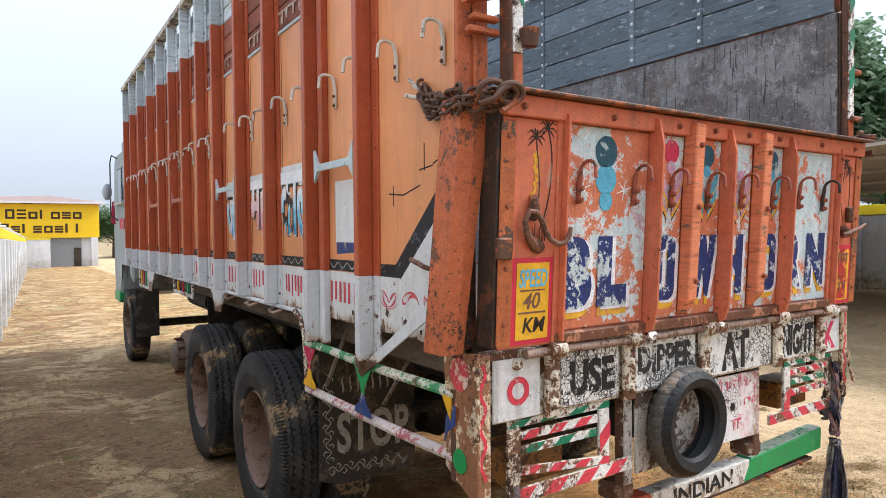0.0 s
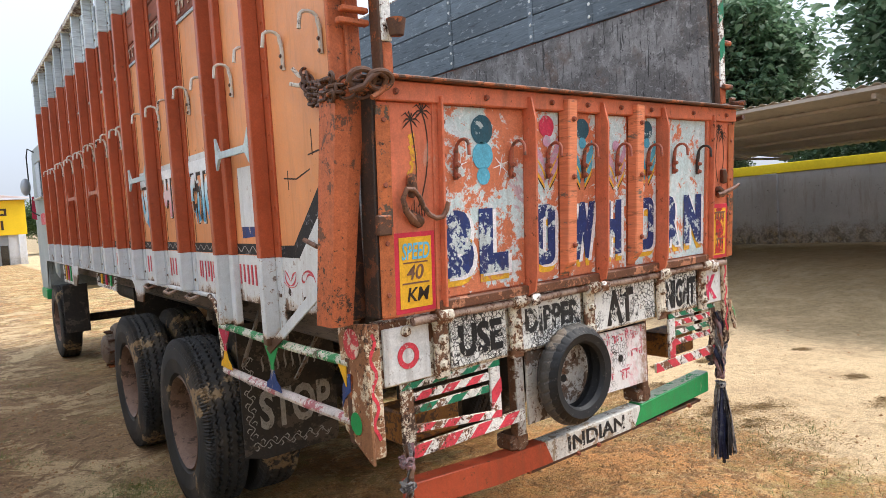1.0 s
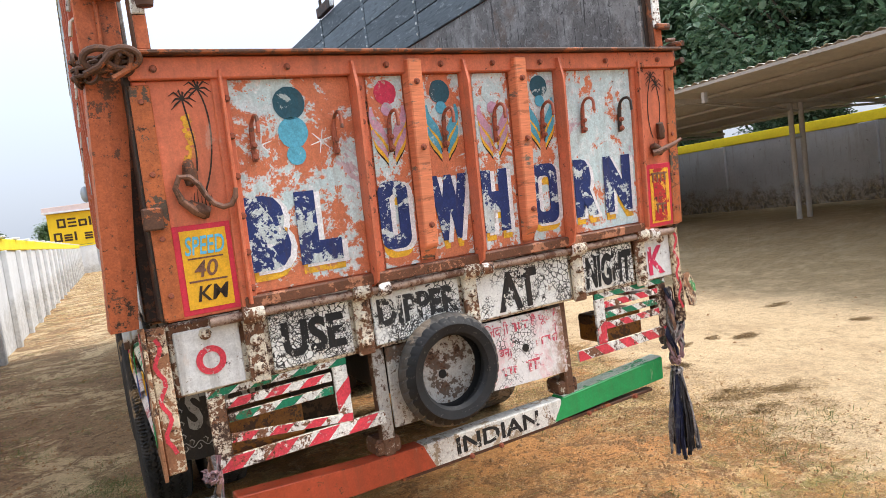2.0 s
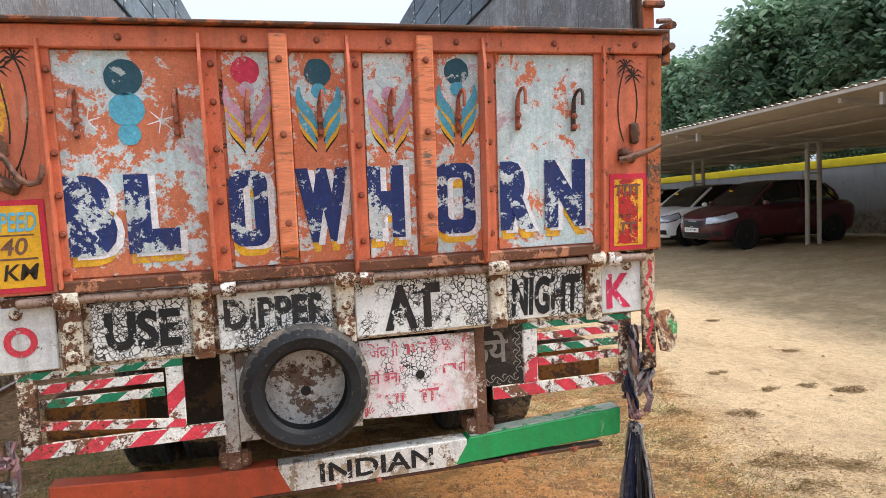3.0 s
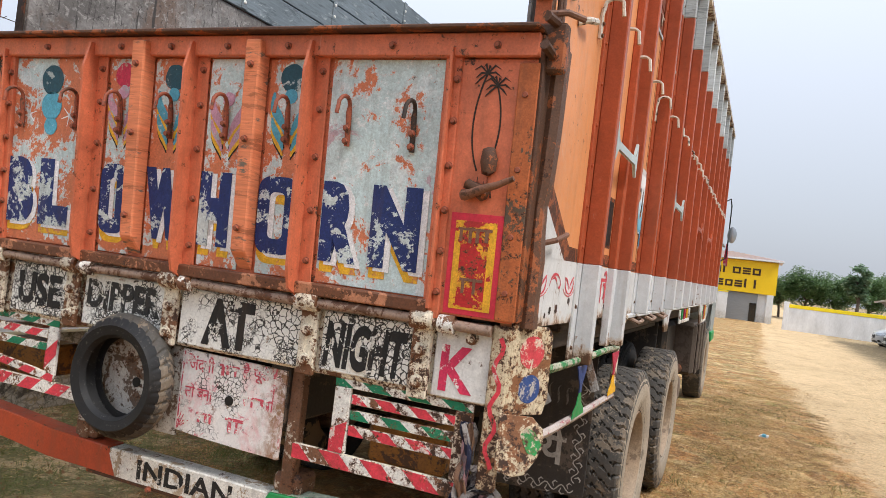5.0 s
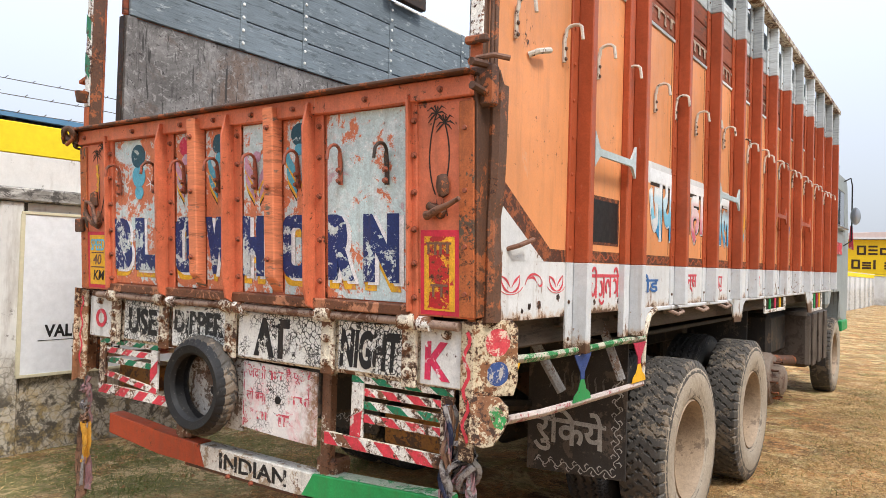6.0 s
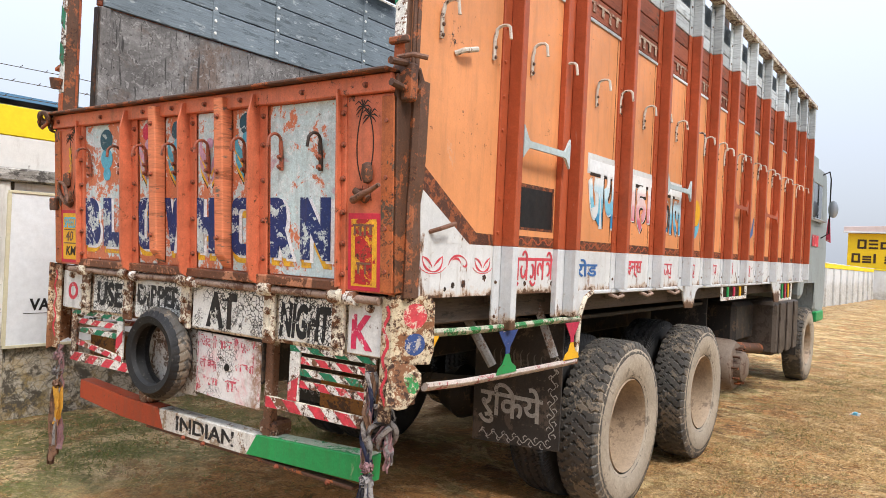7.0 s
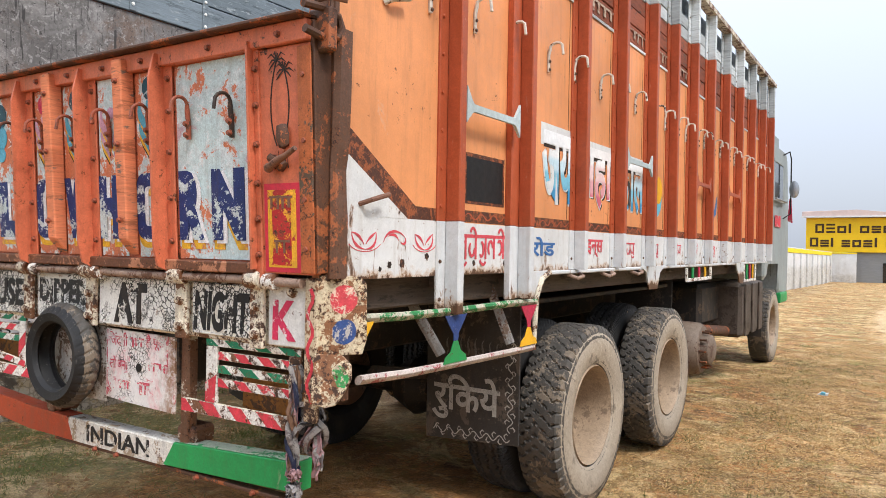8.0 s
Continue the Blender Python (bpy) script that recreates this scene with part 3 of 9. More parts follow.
def make_ground():
    """A pale sandy track; verges of broken straw over brown soil; darker grey-brown towards the shed; green by the left
    wall.
    """
    m = Mat("sandy_ground", (0.66, 0.475, 0.268), 0.95)
    x, y = m.axis(0), m.axis(1)
    slow, mid, fine = m.noise(0.5, 5, 0.62), m.noise(2.4, 7, 0.70, warp=0.5), m.noise(12, 8, 0.76, warp=0.3)
    half = lambda v: m.math("SUBTRACT", v, 0.5)
    edge = m.math("ADD", m.math("MULTIPLY", half(slow), 2.2), m.math("MULTIPLY", half(m.noise(4.5, 8, 0.76)), 2.0))
    xw = m.math("ADD", x, edge)
    # track
    m.shade(m.noise(0.35, 5), 0.88, 1.08)
    m.mix(m.ramp(m.noise(1.3, 7, 0.7, (1, 0.5, 1)), 0.49, 0.63, 0, 0.72), (0.48, 0.33, 0.18))
    m.mix(m.ramp(m.noise(5.5, 8, 0.78, (1, 0.45, 1), 0.5), 0.575, 0.61, 0, 0.6), (0.33, 0.225, 0.11))
    m.mix(m.ramp(fine, 0.57, 0.63, 0, 0.45), (0.44, 0.31, 0.17))
    # verge
    line = m.math("SUBTRACT", m.ramp(y, 0.4, 3.2, 1.95, 2.85), m.ramp(y, 5.5, 19.0, 0.0, 0.85))
    wisp = m.math("ADD", m.math("MULTIPLY", half(slow), 0.8), m.math("MULTIPLY", half(m.noise(4.5, 8, 0.78)), 1.3))
    verge = m.ramp(m.math("SUBTRACT", m.math("ADD", x, wisp), line), 0.10, -0.14)
    v = lambda f, c: m.mix(m.math("MULTIPLY", verge, f), c)
    v(1.0, (0.52, 0.275, 0.10))
    v(m.ramp(m.math("ADD", y, edge), 1.8, 5.5, 0, 0.6), (0.48, 0.295, 0.125))
    v(m.ramp(m.noise(0.8, 6, 0.66), 0.50, 0.54, 0, 0.7), (0.52, 0.225, 0.07))
    v(m.ramp(mid, 0.515, 0.55, 0, 0.8), (0.235, 0.11, 0.038))
    v(m.ramp(m.noise(1.5, 8, 0.76, warp=0.4), 0.525, 0.56, 0, 0.75), (0.74, 0.55, 0.29))
    v(m.ramp(m.noise(4.2, 8, 0.78, warp=0.6), 0.55, 0.575, 0, 0.9), (0.125, 0.066, 0.03))
    v(m.ramp(m.noise(1.5, 7, 0.74, warp=0.6), 0.53, 0.58, 0, 0.6), (0.24, 0.22, 0.07))
    v(m.ramp(m.noise(9.5, 7, 0.75, warp=0.7), 0.55, 0.59, 0, 0.4), (0.16, 0.075, 0.028))
    v(m.ramp(m.noise(7.5, 7, 0.75, warp=0.7), 0.565, 0.60, 0, 0.65), (0.60, 0.40, 0.205))
    # broken straw: short fibres that cross
    for k, st in enumerate(((1.0, 0.22, 1), (0.22, 1.0, 1))):
        v(m.ramp(m.noise(34 + 5 * k, 5, 0.7, st, 0.5), 0.60, 0.625, 0, 0.6), (0.56, 0.40, 0.235))
        v(m.ramp(m.noise(41 + 6 * k, 5, 0.7, st, 0.6), 0.575, 0.61, 0, 0.75), (0.15, 0.085, 0.036))
    # bare pale sand and dark mats of old grass, a stride across
    v(m.ramp(m.noise(1.15, 9, 0.76, warp=0.7), 0.525, 0.56, 0, 0.65), (0.72, 0.52, 0.26))
    v(m.ramp(m.noise(2.1, 9, 0.78, warp=0.8), 0.525, 0.555, 0, 0.8), (0.26, 0.15, 0.05))
    v(m.ramp(m.noise(3.3, 9, 0.78, (1.2, 1, 1), 0.8), 0.55, 0.575, 0, 0.6), (0.30, 0.25, 0.075))
    # darker, browner earth along the left side, turning green by the wall
    left = m.ramp(xw, -0.5, -1.5)
    lv = lambda f, c: m.mix(m.math("MULTIPLY", left, f), c)
    lv(m.math("MULTIPLY", m.ramp(y, 18.0, 7.5, 0.0, 0.95), m.ramp(m.math("ADD", y, edge), 1.6, 3.0)), (0.335, 0.21, 0.112))
    lv(m.ramp(m.noise(1.0, 8, 0.74, warp=0.5), 0.53, 0.57, 0, 0.65), (0.48, 0.345, 0.19))
    lv(m.ramp(mid, 0.52, 0.60, 0, 0.6), (0.22, 0.12, 0.056))
    lv(m.ramp(fine, 0.54, 0.58, 0, 0.85), (0.115, 0.064, 0.032))
    lv(m.ramp(m.noise(2.6, 7, 0.74, warp=0.5), 0.57, 0.61, 0, 0.5), (0.17, 0.16, 0.055))
    lv(m.ramp(m.noise(0.95, 9, 0.76, warp=0.8), 0.52, 0.555, 0, 0.8), (0.64, 0.47, 0.265))
    lv(m.ramp(m.noise(3.4, 9, 0.80, warp=0.7), 0.55, 0.575, 0, 0.75), (0.16, 0.092, 0.045))
    near = m.math("MULTIPLY", m.ramp(y, 3.6, 1.6), m.ramp(m.noise(1.8, 8, 0.76, warp=0.5), 0.47, 0.52, 0, 0.85))
    lv(near, (0.135, 0.145, 0.04))
    lv(m.math("MULTIPLY", near, m.ramp(m.noise(17, 7, 0.75), 0.52, 0.58)), (0.33, 0.25, 0.13))
    # red-brown earth trodden up behind the bumper and under the tail
    red = m.math("MULTIPLY", m.math("MULTIPLY", m.ramp(xw, 1.9, 1.2), m.ramp(xw, -1.2, -0.4)), m.math("MULTIPLY", m.ramp(m.math("ADD", y, edge), 2.6, 1.4), m.ramp(m.math("ADD", y, edge), -2.6, -1.0)))
    m.mix(m.math("MULTIPLY", red, m.ramp(m.noise(1.7, 7, 0.7, warp=0.4), 0.42, 0.54, 0.2, 0.85)), (0.60, 0.275, 0.09))
    m.mix(m.math("MULTIPLY", red, m.ramp(m.noise(6, 8, 0.76, warp=0.5), 0.53, 0.57, 0, 0.7)), (0.17, 0.085, 0.035))
    # darker grey-brown towards the shed and over its floor
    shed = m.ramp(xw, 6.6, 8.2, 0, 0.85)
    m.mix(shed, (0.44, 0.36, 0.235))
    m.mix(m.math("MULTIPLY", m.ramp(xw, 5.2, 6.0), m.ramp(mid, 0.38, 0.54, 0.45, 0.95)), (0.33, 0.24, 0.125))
    m.mix(m.ramp(m.noise(4.5, 8, 0.76), 0.645, 0.69, 0, 0.5), (0.22, 0.145, 0.075))
    grit = m.noise(60, 8, 0.8)
    m.shade(grit, 0.46, 1.48).shade(fine, 0.64, 1.32).shade(m.noise(170, 4, 0.75), 0.68, 1.26)
    m.bump(m.math("ADD", grit, m.math("MULTIPLY", fine, 2.2)), 0.8, 0.02)
    return m.done()


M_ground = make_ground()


def leaf_mat(name, a, b, c, thin=0.35):
    """Leaves of three tones, through which some light passes."""
    m = Mat(name, a, 0.5)
    geo = m.t.nodes.new("ShaderNodeNewGeometry").outputs["Random Per Island"]
    m.mix(m.ramp(geo, 0.3, 0.7), b)
    m.mix(m.ramp(geo, 0.84, 0.9), c)
    m.shade(m.noise(0.5, 3), 0.7, 1.25)
    m.done()
    if thin:
        tr = m.t.nodes.new("ShaderNodeBsdfTranslucent")
        m.put(tr.inputs["Color"], m.col)
        mx = m.t.nodes.new("ShaderNodeMixShader")
        mx.inputs[0].default_value = thin
        m.t.links.new(m.b.outputs[0], mx.inputs[1])
        m.t.links.new(tr.outputs[0], mx.inputs[2])
        m.t.links.new(mx.outputs[0], m.t.nodes["Material Output"].inputs[0])
    return m.m


M_leaf = leaf_mat("dark_green_leaves", (0.13, 0.22, 0.125), (0.21, 0.31, 0.185), (0.38, 0.47, 0.34), 0.5)
M_leaf_brown = leaf_mat("green_and_rusty_leaves", (0.12, 0.20, 0.10), (0.36, 0.235, 0.13), (0.46, 0.34, 0.21))
M_leaf_light = leaf_mat("mid_green_leaves", (0.09, 0.165, 0.06), (0.13, 0.21, 0.08), (0.2, 0.28, 0.12))
M_bark = make_plain_wear("grey_brown_bark", (0.11, 0.085, 0.065), 0.75, 1.2, 4, 0.9, 0.6, 0.01, (1, 1, 0.3))
M_straw = leaf_mat("dry_straw_blades", (0.52, 0.33, 0.135), (0.66, 0.46, 0.21), (0.27, 0.145, 0.05), 0)
M_weed = leaf_mat("green_weed_blades", (0.12, 0.15, 0.035), (0.20, 0.20, 0.06), (0.36, 0.28, 0.11), 0)
M_clod = make_plain_wear("soil_clods", (0.32, 0.175, 0.08), 0.75, 1.2, 5, 0.95)
M_straw_dark = leaf_mat("dark_straw_blades", (0.25, 0.155, 0.06), (0.34, 0.225, 0.095), (0.16, 0.095, 0.04), 0)


# ---- mesh tools ----
def thing(name, label, category, at=(0, 0, 0), group=""):
    """An empty at the base of a thing, which parents its parts."""
    ob = new(name)
    ob.location = at
    ob.empty_display_size = 0.2
    return tagged(ob, label, category, group)


def to_mesh(name, bm, material, smooth=False):
    bmesh.ops.recalc_face_normals(bm, faces=bm.faces[:])
    me = bpy.data.meshes.new(name)
    bm.to_mesh(me)
    bm.free()
    me.materials.append(material)
    if smooth:
        me.shade_smooth()
        me.set_sharp_from_angle(angle=radians(40))
    return me


def part(name, bm, material, parent, label="", smooth=False, m=None):
    """One mesh object under a thing or a part; m moves its points first."""
    if m is not None:
        bm.transform(m)
    ob = new(name, to_mesh(name, bm, material, smooth))
    ob.parent = parent
    return tagged(ob, label)


def piece(name, me, parent, m):
    """A repeat that shares the mesh me."""
    ob = new(name, me)
    ob.parent = parent
    ob.matrix_basis = m
    return ob


def bevel(bm, width, geom=None):
    if width:
        bmesh.ops.bevel(bm, geom=geom or bm.edges[:], offset=width, segments=1, affect="EDGES", clamp_overlap=True)
    return bm


def box(x0, x1, y0, y1, z0, z1, r=0.0, bm=None):
    own = bmesh.new()
    vs = bmesh.ops.create_cube(own, size=1)["verts"]
    bmesh.ops.transform(own, matrix=Matrix.LocRotScale(((x0 + x1) / 2, (y0 + y1) / 2, (z0 + z1) / 2), None, (abs(x1 - x0), abs(y1 - y0), abs(z1 - z0))), verts=vs)
    bevel(own, r)
    return join(bm, own)


def join(bm, own):
    """Add the mesh own to bm."""
    if bm is None:
        return own
    keep = bpy.data.meshes.new("tmp")
    own.to_mesh(keep)
    own.free()
    bm.from_mesh(keep)
    bpy.data.meshes.remove(keep)
    return bm


def prism(points, depth, m=None, r=0.0, bm=None):
    """A flat outline in x, z, made depth thick along y from y=0 to y=depth."""
    own = bmesh.new()
    a = [own.verts.new((p[0], 0, p[1])) for p in points]
    b = [own.verts.new((p[0], depth, p[1])) for p in points]
    own.faces.new(a)
    own.faces.new(b[::-1])
    for i in range(len(a)):
        j = (i + 1) % len(a)
        own.faces.new((a[i], b[i], b[j], a[j]))
    bevel(own, r)
    if m is not None:
        own.transform(m)
    return join(bm, own)


def tube(points, r, sides=8, bm=None, closed=False, flat=1.0):
    """A round bar along points; r may be one radius or one a point."""
    own = bmesh.new()
    pts = [Vector(p) for p in points]
    n = len(pts)
    rs = r if isinstance(r, (list, tuple)) else [r] * n
    rings, up = [], None
    for i, p in enumerate(pts):
        if closed:
            d = pts[(i + 1) % n] - pts[i - 1]
        else:
            d = pts[min(i + 1, n - 1)] - pts[max(i - 1, 0)]
        d.normalize()
        if up is None:
            up = d.orthogonal().normalized()
        up = (up - d * up.dot(d)).normalized()
        side = d.cross(up)
        rings.append([own.verts.new(p + (up * math.cos(2 * math.pi * k / sides) + side * math.sin(2 * math.pi * k / sides) * flat) * rs[i]) for k in range(sides)])
    for i in range(n if closed else n - 1):
        a, b = rings[i], rings[(i + 1) % n]
        for k in range(sides):
            own.faces.new((a[k], a[(k + 1) % sides], b[(k + 1) % sides], b[k]))
    if not closed:
        own.faces.new(rings[0][::-1])
        own.faces.new(rings[-1])
    return join(bm, own)


def lathe(profile, steps=32, bm=None, m=None):
    """Turn a profile of (radius, along) round the x axis."""
    own = bmesh.new()
    rings = []
    for s in range(steps):
        a = 2 * math.pi * s / steps
        rings.append([own.verts.new((x, r * math.cos(a), r * math.sin(a))) for r, x in profile])
    for s in range(steps):
        a, b = rings[s], rings[(s + 1) % steps]
        for k in range(len(profile) - 1):
            own.faces.new((a[k], a[k + 1], b[k + 1], b[k]))
    bmesh.ops.remove_doubles(own, verts=own.verts[:], dist=1e-5)
    if m is not None:
        own.transform(m)
    return join(bm, own)


def disc(cx, cz, r, depth, m=None, steps=24, squash=1.0, rag=0.0, bm=None):
    pts = [(cx + r * (1 + rag * noise.noise((cx * 7 + 3 * math.cos(a), cz * 5 + 3 * math.sin(a), 0))) * math.cos(a),
            cz + squash * r * (1 + rag * noise.noise((cx * 7 + 3 * math.cos(a), cz * 5 + 3 * math.sin(a), 0))) * math.sin(a))
           for a in [2 * math.pi * i / steps for i in range(steps)]]
    return prism(pts, depth, m, bm=bm)


def ribbon(points, widths, depth, m=None, bm=None):
    """A flat brush stroke in x, z along points."""
    pts = [Vector((p[0], p[1])) for p in points]
    left, right = [], []
    for i, p in enumerate(pts):
        d = (pts[min(i + 1, len(pts) - 1)] - pts[max(i - 1, 0)]).normalized()
        w = widths[i] if isinstance(widths, (list, tuple)) else widths
        left.append((p.x - d.y * w / 2, p.y + d.x * w / 2))
        right.append((p.x + d.y * w / 2, p.y - d.x * w / 2))
    own = bmesh.new()
    lo = [[own.verts.new((q[0], y, q[1])) for q in left] for y in (0, depth)]
    ro = [[own.verts.new((q[0], y, q[1])) for q in right] for y in (0, depth)]
    for i in range(len(pts) - 1):
        own.faces.new((lo[0][i], lo[0][i + 1], ro[0][i + 1], ro[0][i]))
        own.faces.new((lo[1][i], ro[1][i], ro[1][i + 1], lo[1][i + 1]))
        own.faces.new((lo[0][i], lo[1][i], lo[1][i + 1], lo[0][i + 1]))
        own.faces.new((ro[0][i], ro[0][i + 1], ro[1][i + 1], ro[1][i]))
    if m is not None:
        own.transform(m)
    return join(bm, own)


def bezier(a, b, c, d, n=10):
    out = []
    for i in range(n + 1):
        t = i / n
        out.append(tuple((1 - t) ** 3 * p + 3 * t * (1 - t) ** 2 * q + 3 * t * t * (1 - t) * r + t ** 3 * s for p, q, r, s in zip(a, b, c, d)))
    return out


def letters(body, x0, x1, z0, z1, depth=0.003, bold=0.0, m=None, slant=0.0):
    """Writing in the built-in font, fitted into a rectangle of x, z, standing depth proud towards -y."""
    cu = bpy.data.curves.new("writing", "FONT")
    cu.body, cu.extrude, cu.offset, cu.resolution_u, cu.shear = body, 0.5, bold, 3, slant
    ob = new("writing", cu)
    bpy.context.view_layer.update()
    me = bpy.data.meshes.new_from_object(ob.evaluated_get(bpy.context.evaluated_depsgraph_get()))
    bpy.data.objects.remove(ob)
    bpy.data.curves.remove(cu)
    bm = bmesh.new()
    bm.from_mesh(me)
    bpy.data.meshes.remove(me)
    xs, ys = [v.co.x for v in bm.verts], [v.co.y for v in bm.verts]
    fx, fz = (x1 - x0) / (max(xs) - min(xs)), (z1 - z0) / (max(ys) - min(ys))
    ax, az = min(xs), min(ys)
    for v in bm.verts:
        v.co = Vector((x0 + (v.co.x - ax) * fx, -depth if v.co.z > 0 else 0.0, z0 + (v.co.y - az) * fz))
    # overlapping letters lie a hair apart
    seen, count = set(), 0
    for start in bm.verts:
        if start in seen:
            continue
        stack, count = [start], count + 1
        seen.add(start)
        while stack:
            v = stack.pop()
            if v.co.y < 0:
                v.co.y -= 0.00022 * (count % 4)
            for e in v.link_edges:
                o = e.other_vert(v)
                if o not in seen:
                    seen.add(o)
                    stack.append(o)
    if m is not None:
        bm.transform(m)
    return bm


def bars(x0, x1, z0, z1, n, m=None, seed=1, head_stroke=True):
    """Writing that cannot be read: plain upright bars of uneven length under one head stroke."""
    rnd = random.Random(seed)
    w, head = (x1 - x0) / n, (z1 - z0) * 0.17
    cuts, feet = [x0], {}
    for i in range(n):
        a = x0 + (i + rnd.uniform(0.12, 0.4)) * w
        b = a + w * rnd.uniform(0.24, 0.42)
        feet[len(cuts)] = z0 + rnd.uniform(0, 0.28) * (z1 - z0)
        cuts += [a, b]
    cuts.append(x1)
    own = bmesh.new()
    up = [own.verts.new((x, -0.002, z1)) for x in cuts]
    mid = [own.verts.new((x, -0.002, z1 - head)) for x in cuts]
    for i in range(len(cuts) - 1):
        if head_stroke or i in feet:
            own.faces.new((up[i], mid[i], mid[i + 1], up[i + 1]))
        if i in feet:
            f0, f1 = own.verts.new((cuts[i], -0.002, feet[i])), own.verts.new((cuts[i + 1], -0.002, feet[i]))
            own.faces.new((mid[i], f0, f1, mid[i + 1]))
    made = bmesh.ops.extrude_face_region(own, geom=own.faces[:])
    bmesh.ops.translate(own, verts=[g for g in made["geom"] if isinstance(g, bmesh.types.BMVert)], vec=(0, 0.0018, 0))
    if m is not None:
        own.transform(m)
    return own


def scrawl(x0, x1, z0, z1, n, m=None, seed=1):
    """Script that cannot be read: stems, bowls and hooks under one head stroke."""
    rnd = random.Random(seed)
    w, hz = (x1 - x0) / n, z1 - z0
    t = 0.085 * hz
    own = ribbon([(x0, z1 - 0.24 * hz), (x1, z1 - 0.24 * hz)], t, 0.0006)
    for i in range(n):
        a, top, low = x0 + i * w, z1 - 0.27 * hz, z0 + 0.16 * hz
        stem = a + w * rnd.uniform(0.72, 0.86)
        lift = pose(0, -0.0003 * (1 + i % 3), 0)
        ribbon([(stem, top), (stem, low)], t, 0.0006, lift, own)
        r = rnd.uniform(0.24, 0.34) * w
        cx, cz = a + 0.36 * w, low + (top - low) * rnd.uniform(0.35, 0.6)
        a0, turn = rnd.uniform(0, 2.5), rnd.choice((-1, 1))
        ribbon([(cx + r * math.cos(a0 + turn * 0.6 * q), cz + 0.19 * hz * math.sin(a0 + turn * 0.6 * q)) for q in range(8)], [t * 0.6] + [t] * 6 + [t * 0.5], 0.0006, pose(0, -0.0013 - 0.0002 * (i % 2), 0), own)
        if rnd.random() < 0.55:
            ribbon(bezier((stem, z1 - 0.22 * hz), (stem - 0.1 * w, z1 + 0.02 * hz), (stem - 0.5 * w, z1 + 0.02 * hz), (stem - 0.55 * w, z1 - 0.14 * hz), 6), t * 0.9, 0.0006, pose(0, -0.0018, 0), own)
        elif rnd.random() < 0.5:
            ribbon(bezier((a + 0.2 * w, low - 0.02 * hz), (a + 0.4 * w, z0 - 0.02 * hz), (a + 0.7 * w, z0 - 0.02 * hz), (a + 0.8 * w, z0 + 0.1 * hz), 6), t * 0.9, 0.0006, pose(0, -0.0018, 0), own)
    if m is not None:
        own.transform(m)
    return own


def bolt_mesh(name, r, h, material):
    """A hexagonal bolt head that points towards -y."""
    bm = lathe([(0.0, -h), (r * 0.62, -h), (r * 0.75, -h * 0.85), (r * 0.75, -h * 0.3), (r, -h * 0.25), (r, 0.0)], 8)
    bm.transform(Matrix.Rotation(radians(90), 4, "Z"))
    return to_mesh(name, bm, material)


# ---- the truck ----
# the rear (tailgate and bumper) sits a few degrees askew to the body; u runs across it, v into the truck
REAR = pose(0, 0.0676, 0, 0, 0, 3.46)
GATE = REAR @ pose(0, 0, 1.6) @ pose(0, 0, 0, 3.1) @ pose(0, 0, -1.6)
truck = thing("cargo_truck", "orange high-sided Indian cargo truck with hand-painted rusty tailgate", "truck")

M_bolt = bolt_mesh("bolt", 0.012, 0.013, M_hook_red)
M_bolt_big = bolt_mesh("bolt", 0.021, 0.020, M_cream)
M_rivet = bolt_mesh("rivet", 0.009, 0.006, M_rib)


def at_gate(u, v, z):
    return GATE @ pose(u, v, z)


def block_o(x0, x1, z0, z1, w, depth):
    """A squarish letter O with rounded corners, standing depth proud towards -y."""
    def outline(a, b, c, d, r):
        pts = []
        for cx, cz, st in ((b - r, d - r, 0), (a + r, d - r, 1), (a + r, c + r, 2), (b - r, c + r, 3)):
            pts += [(cx + r * math.cos((st + q / 5) * math.pi / 2), cz + r * math.sin((st + q / 5) * math.pi / 2)) for q in range(6)]
        return pts
    own = bmesh.new()
    rings = [[own.verts.new((p[0], y, p[1])) for p in outline(x0 + k, x1 - k, z0 + k * 1.1, z1 - k * 1.1, 0.042 if k == 0 else 0.018)] for k, y in ((0, 0), (0, -depth), (w, -depth), (w, 0))]
    n = len(rings[0])
    for a, b in zip(rings, rings[1:] + rings[:1]):
        for i in range(n):
            own.faces.new((a[i], a[(i + 1) % n], b[(i + 1) % n], b[i]))
    return own


